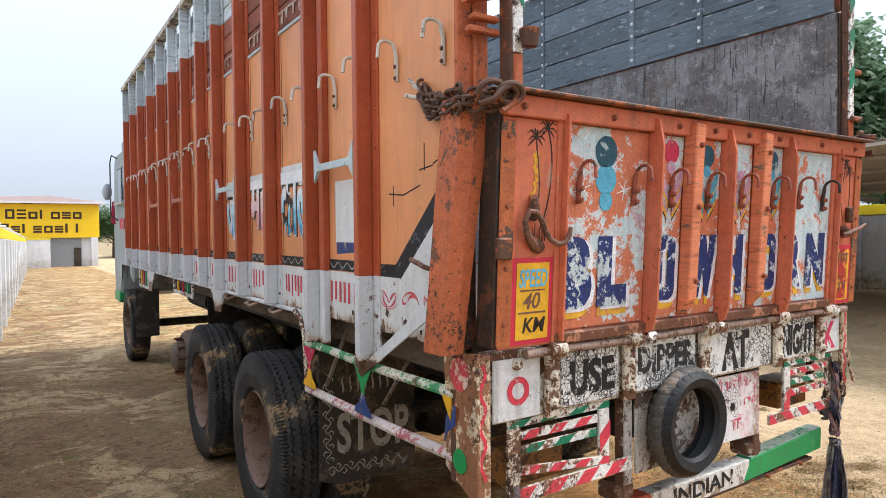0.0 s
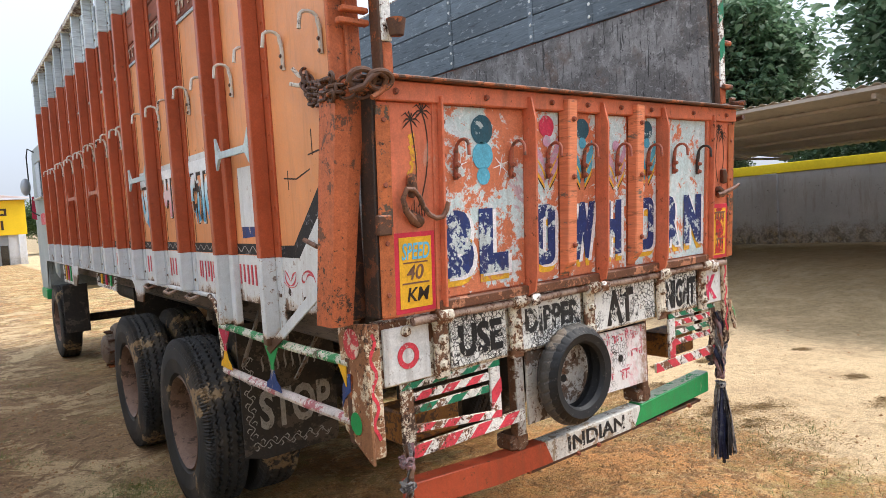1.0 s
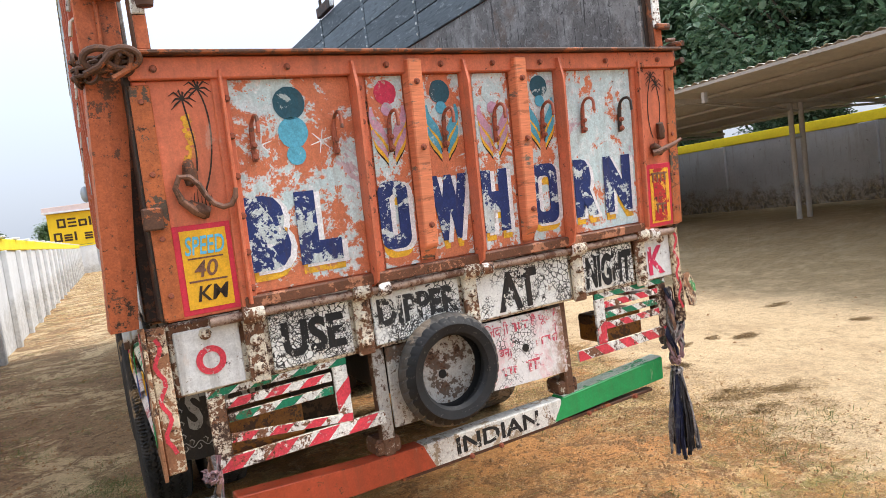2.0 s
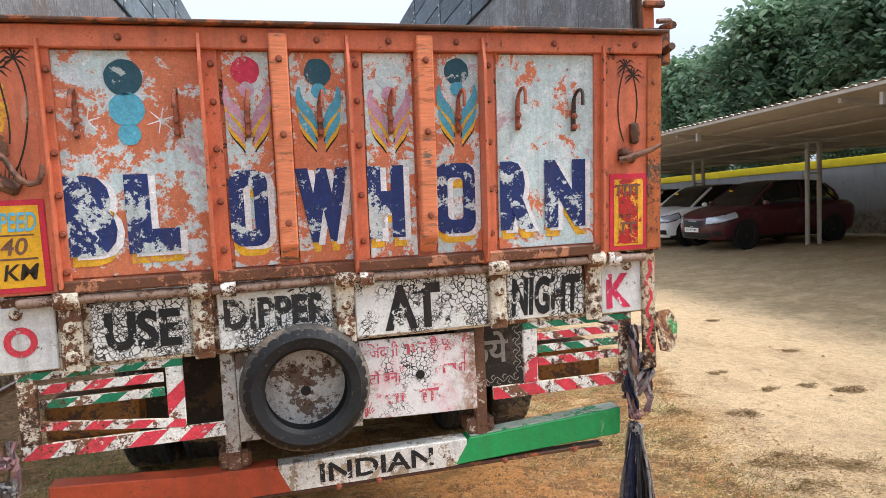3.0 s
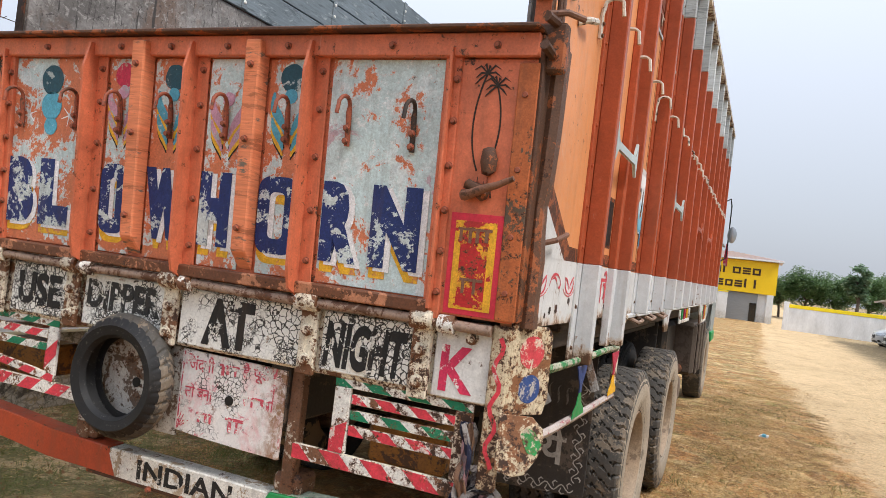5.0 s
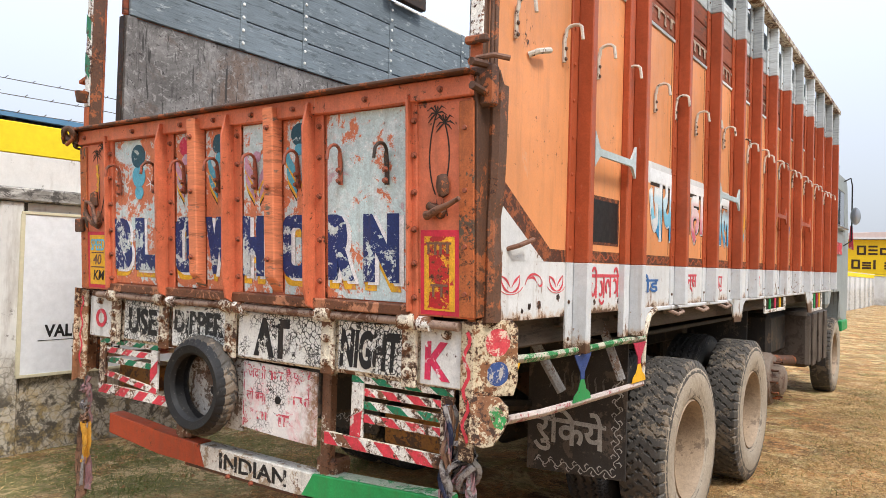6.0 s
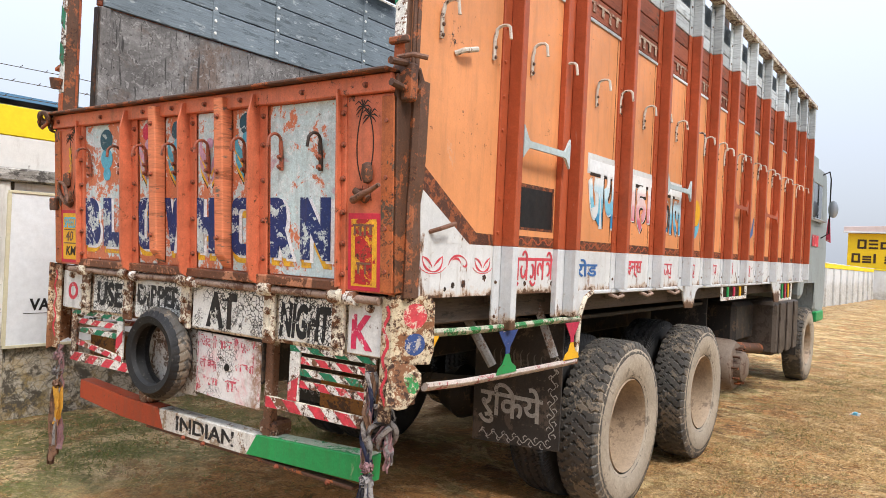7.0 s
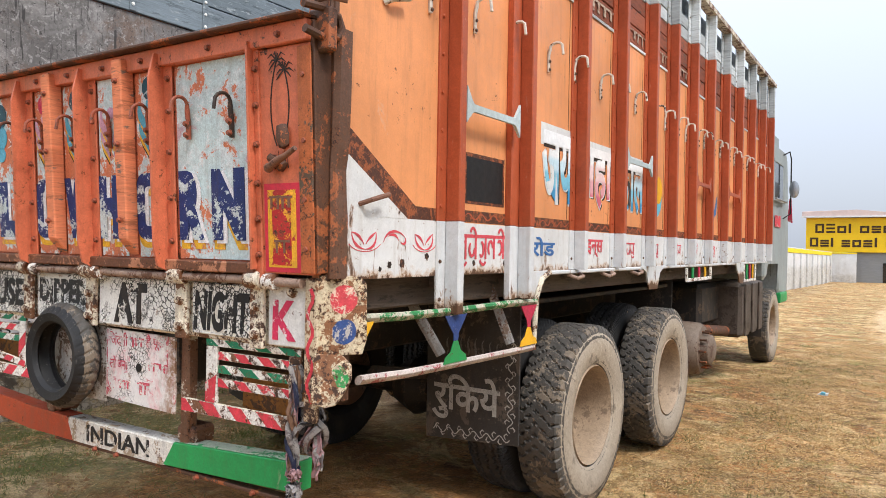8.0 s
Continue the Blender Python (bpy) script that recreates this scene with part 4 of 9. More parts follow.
def build_tailgate():
    gate = part("tailgate", box(-1.185, 1.195, 0.0, 0.028, 1.315, 2.13, 0.004), M_orange_worn, truck, "orange steel tailgate, paint peeling and rusting", m=GATE)
    part("top_rim", prism([(-1.2, 2.135), (1.205, 2.135), (1.205, 2.147), (-1.2, 2.147)], 0.13, pose(0, -0.075, 0), 0.003), M_rust, gate, "bent rusty top edge", m=GATE)
    part("top_rail", box(-1.19, 1.2, -0.035, -0.002, 2.064, 2.132, 0.004), M_orange, gate, m=GATE)
    part("bottom_rail", box(-0.94, 0.94, -0.03, -0.002, 1.312, 1.352, 0.005), M_rail, gate, "rusty bottom rail with scraps of paint", m=GATE)
    for x0, x1, mat in ((-1.185, -0.945, M_orange), (0.955, 1.195, M_orange)):
        part("end_plate", box(x0, x1, -0.014, -0.002, 1.315, 2.062, 0.003), mat, gate, m=GATE)
    panels = ((-0.905, -0.462, M_panel_a), (-0.405, -0.258, M_panel_c), (-0.192, -0.008, M_panel_c), (0.054, 0.224, M_panel_c), (0.298, 0.474, M_panel_c), (0.535, 0.938, M_panel_b))
    for x0, x1, mat in panels:
        part("panel", box(x0, x1, -0.006, -0.002, 1.356, 2.06, 0.0015), mat, gate, "grey-blue paint peeling to orange", m=GATE)
    # angle-iron ribs, with a foot that reaches down over the hinge rod
    for u in (-0.445, 0.02, 0.495):
        rib = part("rib", join(box(u - 0.028, u + 0.028, -0.014, -0.006, 1.33, 2.10, 0.002),
                   prism([(0, 1.30), (0.055, 1.33), (0.07, 1.40), (0.07, 2.02), (0.045, 2.11), (0.0, 2.11)], 0.010, pose(u - 0.028, -0.006, 0) @ pose(0, 0, 0, 0, 0, -90))), M_orange, gate, m=GATE)
        for z in (1.42, 1.58, 1.75, 1.90, 2.02):
            piece("bolt", M_bolt, rib, at_gate(u + 0.008, -0.014, z))
    for u in (-0.925, 0.947):
        rib = part("rib", join(box(u - 0.026, u + 0.026, -0.022, -0.002, 1.30, 2.10, 0.003), box(u - 0.005, u + 0.005, -0.05, -0.022, 1.33, 2.09, 0.002)), M_orange, gate, m=GATE)
        for z in (1.38, 1.50, 1.62, 1.75, 1.88, 2.0):
            piece("bolt", M_bolt, rib, at_gate(u + 0.016, -0.022, z))
    # timber uprights, sawn off slantwise at the foot
    for u in (-0.226, 0.261):
        plank = part("timber_upright", prism([(0.0, 1.36), (0.052, 1.425), (0.06, 2.112), (0.0, 2.115)], 0.058, pose(u - 0.029, -0.004, 0) @ pose(0, 0, 0, 0, 0, -90), 0.005), M_timber, gate, "sawn orange-painted timber upright", m=GATE)
        for z in (1.50, 1.79, 2.03):
            piece("bolt", M_bolt, plank, at_gate(u, -0.064, z))
    for u in (-1.12, -0.7, -0.33, -0.1, 0.14, 0.38, 0.75, 1.08):
        piece("bolt", M_bolt, gate, at_gate(u, -0.036, 2.095))
    for u, zz in ((-1.165, (1.40, 1.58, 1.78, 2.0)), (1.17, (1.40, 1.56, 1.75, 1.96))):
        for z in zz:
            piece("bolt", M_bolt, gate, at_gate(u, -0.015, z))
    part("side_flange", box(-1.203, -1.186, -0.012, 0.075, 1.32, 2.13, 0.003), M_dark_rust, gate, "dark rusty side flange", m=GATE)
    part("side_flange", box(1.196, 1.213, -0.012, 0.075, 1.32, 2.13, 0.003), M_rust, gate, "rusty side flange", m=GATE)
    for u in (-1.165, 1.175):
        part("edge_angle", box(u - 0.03, u + 0.03, -0.012 - 0.010, -0.0145, 1.32, 2.05, 0.003), M_edge, gate, "scraped rusty edge", m=GATE)
    # big words
    for ch, x0, x1 in (("B", -0.895, -0.755), ("L", -0.722, -0.570), ("O", -0.402, -0.290), ("W", -0.190, -0.015), ("H", 0.056, 0.180), ("O", 0.302, 0.440), ("R", 0.545, 0.675), ("N", 0.722, 0.885)):
        def glyph(dx, z0, z1, depth):
            if ch == "O":
                return block_o(x0 - 0.008 + dx, x1 + 0.004 + dx, z0, z1, 0.046, depth)
            return letters(ch, x0 - 0.004 + dx, x1 + dx, z0, z1, depth, 0.1 if ch == "W" else 0.085)
        part("letter_foot", glyph(0.006, 1.392, 1.64, 0.001), M_petal_yellow, gate, "yellow paint below a letter", m=GATE @ pose(0, -0.0062, 0))
        part("letter_shade", glyph(0.021, 1.414, 1.672, 0.001), M_letter_white, gate, "white letter edge", m=GATE @ pose(0, -0.0078, 0))
        part("letter", glyph(0.0, 1.425, 1.678, 0.001), M_navy, gate, "navy blue painted letter", m=GATE @ pose(0, -0.0094, 0))
    # the painted balls and tulips
    for cx, cz, r, mat in ((-0.70, 1.978, 0.056, M_teal), (-0.697, 1.880, 0.053, M_sky), (-0.695, 1.803, 0.034, M_sky)):
        part("painted_ball", disc(cx, cz, r, 0.0012 + 0.0006 * (2.1 - cz), GATE @ pose(0, -0.0085, 0), rag=0.04), mat, gate, "round blue painted spot")
    for cx, top, leaf_a, leaf_b, ball in ((-0.332, 2.0, M_lilac, M_petal_yellow, M_crimson), (-0.10, 1.995, M_sky, M_petal_yellow, M_teal), (0.14, 1.985, M_lilac, M_petal_yellow, M_panel_b), (0.386, 2.0, M_sky, M_petal_yellow, M_teal)):
        part("painted_ball", disc(cx, top, 0.045, 0.0012, GATE @ pose(0, -0.0082, 0), rag=0.08), ball, gate, "round painted flower head")
        part("painted_ball", disc(cx, top - 0.06, 0.024, 0.0012, GATE @ pose(0, -0.0088, 0), rag=0.08), leaf_a, gate, "small painted flower spot")
        for s in (-1, 1):
            for low, wide, mat, k in ((0.0, 0.030, leaf_a, 0.0008), (0.034, 0.024, leaf_b, 0.0004), (0.054, 0.014, M_scribble, 0.0)):
                pts = bezier((cx + s * 0.064, top - 0.048 - low * 0.5), (cx + s * 0.076, top - 0.12 - low * 0.9), (cx + s * 0.030, top - 0.115 - low), (cx + s * 0.012, top - 0.185 - low * 0.8), 12)
                part("painted_leaf", ribbon(pts, [0.003 + wide * math.sin(math.pi * (0.06 + 0.88 * i / 12)) for i in range(13)], 0.0006, GATE @ pose(0, -0.0073 - k, 0)), mat, gate, "curved painted leaf")
            for low, wide, mat, k in ((0.0, 0.022, leaf_a, 0.0008), (0.026, 0.018, leaf_b, 0.0004), (0.042, 0.010, M_scribble, 0.0)):
                pts = bezier((cx + s * 0.066, top - 0.130 - low * 0.6), (cx + s * 0.062, top - 0.175 - low), (cx + s * 0.03, top - 0.185 - low), (cx + s * 0.016, top - 0.235 - low * 0.7), 8)
                part("painted_leaf", ribbon(pts, [0.002 + wide * math.sin(math.pi * (0.06 + 0.88 * i / 8)) for i in range(9)], 0.0006, GATE @ pose(0, -0.0074 - k, 0)), mat, gate, "small painted leaf")
    for cx in (-0.815, -0.60):
        for a in range(6):
            d = (math.cos(a * 1.05 + 0.3), math.sin(a * 1.05 + 0.3))
            part("painted_star_ray", ribbon([(cx, 1.845), (cx + 0.042 * d[0], 1.845 + 0.042 * d[1])], [0.006, 0.002], 0.0008, GATE @ pose(0, -0.0073 - 0.0002 * a, 0)), M_letter_white, gate, "white painted ray")
    # palm trees and the two speed plates
    for s, trees in ((-1, ((-1.045, 2.005, -1.03, 1.78, 0.012), (-0.995, 2.035, -1.02, 1.70, 0.045))), (1, ((1.052, 2.02, 1.046, 1.74, -0.036), (1.085, 1.985, 1.075, 1.74, 0.03)))):
        for tx, tz, bx, bz, bow in trees:
            pts = bezier((bx, bz), (bx + bow, bz + 0.08), (tx + bow, tz - 0.09), (tx, tz), 12)
            part("painted_palm_trunk", ribbon(pts, [0.005] * 13, 0.001, GATE @ pose(0, -0.0155, 0)), M_scribble, gate, "dark brushed palm trunk")
            for a in range(8):
                ang = -0.5 + a * 0.60
                r = 0.034 + 0.008 * (a % 3)
                e = (tx + r * math.cos(ang), tz + r * 0.8 * math.sin(ang) - 0.014)
                mid = (tx + 0.55 * r * math.cos(ang), tz + 0.7 * r * math.sin(ang))
                part("painted_palm_leaf", ribbon([(tx, tz), mid, e], [0.004, 0.006, 0.0015], 0.0008, GATE @ pose(0, -0.0156 - 0.0002 * a, 0)), M_scribble, gate, "dark brushed palm leaf")
        gx = -1.03 if s < 0 else 1.06
        for k in range(7):
            a = 0.5 + 0.33 * k
            part("painted_grass", ribbon([(gx + 0.012 * (k - 3), 1.665), (gx + 0.016 * (k - 3) + 0.02 * math.cos(a), 1.70 + 0.012 * (k % 3))], [0.005, 0.001], 0.0008, GATE @ pose(0, -0.0155 - 0.0002 * k, 0)), M_scribble, gate, "dark brushed grass")
    part("speed_plate", box(-1.135, -0.955, -0.018, -0.0145, 1.325, 1.612, 0.001), M_sign_red, gate, "yellow speed plate with red border", m=GATE)
    yel = part("speed_field", box(-1.115, -0.972, -0.0195, -0.0185, 1.342, 1.595), M_sign_yellow, gate, m=GATE)
    for word, x0, x1, z0, z1, mat in (("SPEED", -1.105, -0.98, 1.515, 1.575, M_script_cyan), ("40", -1.085, -1.01, 1.443, 1.497, M_hook_rust), ("KM", -1.085, -0.985, 1.365, 1.415, M_scribble)):
        part("speed_writing", letters(word, x0, x1, z0, z1, 0.001, 0.012, slant=0.2), mat, gate, m=GATE @ pose(0, -0.0197, 0))
    for k in range(9):
        part("lichen_spot", disc(-1.05 + 0.035 * noise.noise((k * 1.3, 0, 0)) + 0.01 * (k % 3), 1.80 + 0.018 * k, 0.008 + 0.004 * (k % 3), 0.0006, GATE @ pose(0, -0.0152 - 0.0002 * (k % 2), 0), 12, rag=0.5), M_yellow_worn, gate, "yellow speck")
    part("speed_rule", box(-1.105, -0.985, -0.0207, -0.0197, 1.428, 1.434), M_hook_rust, gate, m=GATE)
    part("speed_rule", box(-1.10, -0.99, -0.0207, -0.0197, 1.502, 1.507), M_hook_rust, gate, m=GATE)
    part("red_plate", box(0.985, 1.145, -0.018, -0.0145, 1.322, 1.617, 0.001), M_sign_red, gate, "red plate with worn yellow field", m=GATE)
    part("red_plate_field", box(1.002, 1.128, -0.0195, -0.0185, 1.338, 1.595), M_sign_field, gate, m=GATE)
    part("red_plate_block", box(1.022, 1.106, -0.0203, -0.0196, 1.345, 1.578), M_sign_red_worn, gate, "worn red block on yellow", m=GATE)
    part("worn_writing", bars(1.012, 1.115, 1.53, 1.575, 4, GATE @ pose(0, -0.0205, 0), 3), M_hook_rust, gate)
    part("worn_writing", bars(1.03, 1.10, 1.38, 1.43, 2, GATE @ pose(0, -0.0205, 0), 4), M_hook_rust, gate)
    # J hooks riveted on, open to the rear
    for u, mat in ((-0.842, M_hook_red), (-0.552, M_hook_red), (-0.335, M_hook_red), (-0.10, M_hook_red), (0.14, M_hook_red), (0.386, M_hook_red), (0.612, M_hook_red), (0.835, M_dark_rust)):
        z = 1.785 + random.uniform(-0.008, 0.008)
        pts = [(u, -0.016, z), (u, -0.016, z + 0.06), (u, -0.020, z + 0.105)] + [(u + 0.006 * math.sin(a), -0.055 + 0.036 * math.cos(a), z + 0.112 + 0.036 * math.sin(a)) for a in [0.4 + 0.45 * i for i in range(6)]] + [(u, -0.092, z + 0.09)]
        hook = part("hook", tube(pts, [0.009] * 3 + [0.0065] * (len(pts) - 3), 8), mat, gate, "bent steel J hook", True, m=GATE)
        for dz in (0.015, 0.055):
            piece("bolt", M_bolt, hook, at_gate(u, -0.024, z + dz))
    # twisted latch hooks on the end plates: a thick eye, a bent hook through it and rust-caked lugs
    pts = [(-1.031, -0.024, 1.642), (-1.057, -0.034, 1.655), (-1.094, -0.04, 1.69), (-1.109, -0.044, 1.73), (-1.094, -0.048, 1.765), (-1.064, -0.048, 1.762), (-1.038, -0.046, 1.735), (-1.022, -0.048, 1.7), (-1.001, -0.053, 1.672), (-0.975, -0.06, 1.658), (-0.95, -0.068, 1.664), (-0.936, -0.072, 1.69), (-0.933, -0.074, 1.715)]
    part("latch_hook", tube(pts, [0.016, 0.015, 0.012] + [0.0095] * 9 + [0.007], 9), M_hook_rust, gate, "rusty hook bent to a loop", True, m=GATE)
    pts = [(1.02, -0.03, 1.668), (1.045, -0.045, 1.672), (1.085, -0.055, 1.688), (1.13, -0.062, 1.702), (1.175, -0.068, 1.722)]
    part("latch_hook", tube(pts, [0.017, 0.014, 0.013, 0.010, 0.008], 9), M_hook_rust, gate, "bent rusty latch hook", True, m=GATE)
    for cu, cz in ((-1.055, 1.775), (-1.045, 1.66), (1.055, 1.685), (1.085, 1.77)):
        bm = lathe([(0.0, -0.042), (0.016, -0.035), (0.022, 0.0), (0.017, 0.032), (0.0, 0.042)], 12, m=pose(cu, -0.026, cz, 0, 84 if cz > 1.7 else 35))
        for vt in bm.verts:
            vt.co += Vector((1, 0.5, 1)) * 0.010 * noise.noise(vt.co * 55)
        part("latch_lug", bm, M_rust, gate, "rust-caked latch lug", True, m=GATE)
    part("stop_block", box(-1.215, -1.155, -0.045, -0.022, 1.61, 1.68, 0.005), M_rust, gate, "rusty stop block", m=GATE)
    return gate


def stripes(name, parent, x0, x1, z0, z1, v0, v1, mats, n=8, slant=0.03, m=None):
    """A bar painted in slanting hazard stripes: each stripe a piece of the bar's skin."""
    ob = part(name, box(x0, x1, v0, v1, z0, z1, 0.003), M_cream, parent, "steel bar in slanted hazard stripes", m=m)
    w = (x1 - x0) / n
    for i in range(-2, n + 2):
        clip = lambda q: min(x1, max(x0, q))
        a, b = x0 + i * w, x0 + (i + 1) * w
        lo0, lo1, hi0, hi1 = clip(a), clip(b), clip(a + slant), clip(b + slant)
        if lo1 - lo0 < 1e-4 and hi1 - hi0 < 1e-4:
            continue
        if lo1 - lo0 < 1e-4:
            pts = [(lo0, z0 + 0.002), (hi1, z1 - 0.002), (hi0, z1 - 0.002)]
        elif hi1 - hi0 < 1e-4:
            pts = [(lo0, z0 + 0.002), (lo1, z0 + 0.002), (hi0, z1 - 0.002)]
        else:
            pts = [(lo0, z0 + 0.002), (lo1, z0 + 0.002), (hi1, z1 - 0.002), (hi0, z1 - 0.002)]
        part("stripe", prism(pts, 0.001, (m or Matrix()) @ pose(0, v0 - 0.0015, 0)), mats[i % len(mats)], ob)
    return ob


def build_bumper():
    bump = part("bumper", box(-1.19, 1.19, 0.045, 0.10, 1.062, 1.30, 0.006), M_cream, truck, "white-painted rusty bumper beam with lettered panels", m=REAR)
    # lettered panels between the hinge straps
    for x0, x1, z0 in ((-0.865, -0.565, 1.075), (-0.475, -0.09, 1.075), (-0.01, 0.49, 1.072), (0.57, 0.885, 1.078)):
        part("panel", box(x0, x1, 0.034, 0.044, z0, 1.268, 0.004), M_cracked, bump, "white panel with crazed paint", m=REAR)
    part("end_panel", box(-1.175, -0.965, 0.034, 0.044, 1.068, 1.275, 0.004), M_end_white, bump, m=REAR)
    part("end_panel", box(0.962, 1.165, 0.034, 0.044, 1.068, 1.275, 0.004), M_end_white, bump, m=REAR)
    for word, x0, x1, z0, z1 in (("USE", -0.825, -0.592, 1.108, 1.236), ("DIPPER", -0.455, -0.10, 1.14, 1.246), ("AT", 0.095, 0.305, 1.086, 1.25), ("NIGHT", 0.582, 0.872, 1.092, 1.24)):
        part("letters", letters(word, x0, x1, z0, z1, 0.0015, 0.042, slant=0.12 if word == "NIGHT" else 0.0), M_letter_faint if word == "DIPPER" else M_letter_black, bump, "black block letters", m=REAR @ pose(0, 0.0338, 0))
    part("red_ring", lathe([(0.048, 0), (0.048, -0.002), (0.028, -0.002), (0.028, 0), (0.048, 0)], 28, m=REAR @ pose(-1.068, 0.0335, 1.165, 0, 0, 90) @ pose(0, 0, 0, 0, 0, 0)), M_red, bump, "red painted ring")
    part("letter", letters("K", 0.985, 1.092, 1.088, 1.225, 0.0015, 0.03), M_pink_letter, bump, "red painted letter", m=REAR @ pose(0, 0.0338, 0))
    for u, z in ((-1.075, 1.255), (1.075, 1.255)):
        piece("bolt", M_bolt_big, bump, REAR @ pose(u, 0.034, z))
    # hinge straps, rod and knuckles
    for u in (-0.92, -0.522, -0.045, 0.528, 0.923):
        strap = part("hinge_strap", box(u - 0.032, u + 0.032, 0.014, 0.034, 1.05 + random.uniform(0, 0.012), 1.30, 0.004), M_cream, bump, "rusty cream hinge strap", m=REAR)
        part("knuckle", lathe([(0.0, -0.036), (0.030, -0.036), (0.033, -0.028), (0.033, 0.028), (0.030, 0.036), (0.0, 0.036)], 12, m=REAR @ pose(u, 0.008, 1.292)), M_cream, strap, smooth=True)
        for z in (1.105, 1.20):
            piece("bolt", M_bolt_big, strap, REAR @ pose(u, 0.014, z))
    for u in (-0.445, 0.02, 0.495, 0.99):
        part("hinge_collar", lathe([(0.0, -0.026), (0.027, -0.024), (0.028, 0.024), (0.0, 0.026)], 12, m=REAR @ pose(u + 0.012, 0.004, 1.288)), M_stripe_white, bump, smooth=True)
    part("hinge_rod", tube([(-1.06 + 0.22 * i, 0.006, 1.289 + 0.003 * math.sin(i * 1.7)) for i in range(11)], 0.016, 10), M_rod, bump, "bent rusty hinge rod", True, m=REAR)
    # chassis posts and lower plates
    for u in (-0.455, 0.465):
        part("hanger_post", box(u - 0.024, u + 0.024, 0.088, 0.135, 0.63, 1.062, 0.006), M_hanger, bump, "rusty hanger post", m=REAR)
        part("hanger_foot", box(u - 0.055, u + 0.055, 0.095, 0.20, 0.632, 0.70, 0.012), M_hanger, bump, "rust-scaled hanger foot", m=REAR)
    # plate added to keep the opening dark and hide the flap behind
    part("lamp_back", box(-0.80, -0.43, 0.50, 0.512, 0.70, 1.06, 0.004), M_chassis, bump, "added dark plate that fills the lamp opening", m=REAR)
    part("hanger_flange", box(-0.482, -0.432, 0.080, 0.0875, 0.70, 1.058, 0.003), M_backing, bump, "flaking white hanger flange", m=REAR)
    plate = part("centre_plate", prism([(0.0, 0.765), (0.12, 0.758), (0.30, 0.752), (0.44, 0.748), (0.44, 1.045), (0.0, 1.052)], 0.012, pose(0, 0.062, 0), 0.002), M_plate_flaking, bump, "white plate with faded red script", m=REAR)
    part("plate_hole", disc(0.222, 0.906, 0.017, 0.003, REAR @ pose(0, 0.0585, 0), 16), M_black, plate, "dark round hole")
    part("backing_plate", box(-0.43, 0.0, 0.066, 0.078, 0.74, 1.055, 0.002), M_backing, bump, m=REAR)
    part("backing_hole", disc(-0.198, 0.895, 0.018, 0.003, REAR @ pose(0, 0.062, 0), 16), M_black, bump, "dark round hole")
    for word, x0, x1, z0, z1 in (("िजंदगी", 0.022, 0.145, 0.982, 1.04), ("है पूरी", 0.265, 0.375, 0.985, 1.045), ("तो बना", 0.03, 0.15, 0.888, 0.94)):
        part("faded_writing", letters(word, x0, x1, z0, z1, 0.001, 0.004), M_script_faded, plate, "faded red Hindi words", m=REAR @ pose(0, 0.0615, 0))
    for z0, z1, x0, x1, n, sd in ((0.985, 1.025, 0.165, 0.25, 3, 2), (0.897, 0.935, 0.275, 0.40, 4, 4), (0.80, 0.845, 0.09, 0.17, 3, 5), (0.79, 0.85, 0.215, 0.29, 2, 6)):
        part("faded_writing", bars(x0, x1, z0, z1, n, REAR @ pose(0, 0.0615, 0), sd), M_script_faded, plate, "faded red writing")
    for pts in (((0.01, 0.775), (0.011, 1.045)), ((0.395, 0.90), (0.40, 1.045))):
        part("red_line", ribbon(pts, 0.004, 0.0008, REAR @ pose(0, 0.0608, 0)), M_script_faded, plate)
    for i in range(7):
        part("red_brush_mark", ribbon([(0.385, 1.012), (0.385 + 0.04 * math.cos(0.45 * i + 0.2), 1.012 + 0.03 * math.sin(0.45 * i + 0.2))], [0.006, 0.002], 0.0008, REAR @ pose(0, 0.0605 - 0.0003 * i, 0)), M_script_faded, plate)
    for i in range(5):
        part("red_brush_mark", ribbon([(0.012, 0.77), (0.012 + 0.012 * i, 0.84 - 0.008 * i)], [0.007, 0.002], 0.001, REAR @ pose(0, 0.0605 - 0.0003 * i, 0)), M_script_faded, plate)
    # lamp cages
    RW, GW = (M_red, M_stripe_white), (M_green, M_stripe_white)
    L = ((-1.10, -0.60, -1), (0.632, 1.10, 1))
    for x0, x1, s in L:
        lean = -s * 1.3
        stripes("cage_bar", bump, x0, x1, 1.034, 1.062, 0.052, 0.062, GW, 7, 0.03 * lean, REAR)
        i0, i1 = (x0 + 0.062, x1 - 0.062) if s < 0 else (x0 + 0.062, x1 - 0.055)
        stripes("cage_bar", bump, i0, i1, 0.985, 1.018, 0.055, 0.063, RW, 6, 0.03 * lean, REAR)
        stripes("cage_bar", bump, i0, i1, 0.936, 0.968, 0.056, 0.064, GW, 5, 0.03 * lean, REAR)
        if s > 0:
            stripes("cage_bar", bump, i0, i1, 0.885, 0.92, 0.055, 0.063, RW, 6, 0.03 * lean, REAR)
        e0, e1 = (x0, x1 + 0.125) if s < 0 else (x0 - 0.13, x1)
        stripes("cage_bar", bump, e0, e1, 0.776, 0.826, 0.048, 0.062, RW, 8, 0.04 * lean, REAR)
        part("cage_post", box(x0, x0 + 0.058, 0.049, 0.064, 0.826, 1.034, 0.003), M_stripe_white if s > 0 else M_cream, bump, m=REAR)
        part("cage_post", box(x1 - 0.055, x1, 0.049, 0.064, 0.826, 1.034, 0.003), M_cream if s > 0 else M_stripe_white, bump, m=REAR)
        inner = x1 - 0.055 if s < 0 else x0
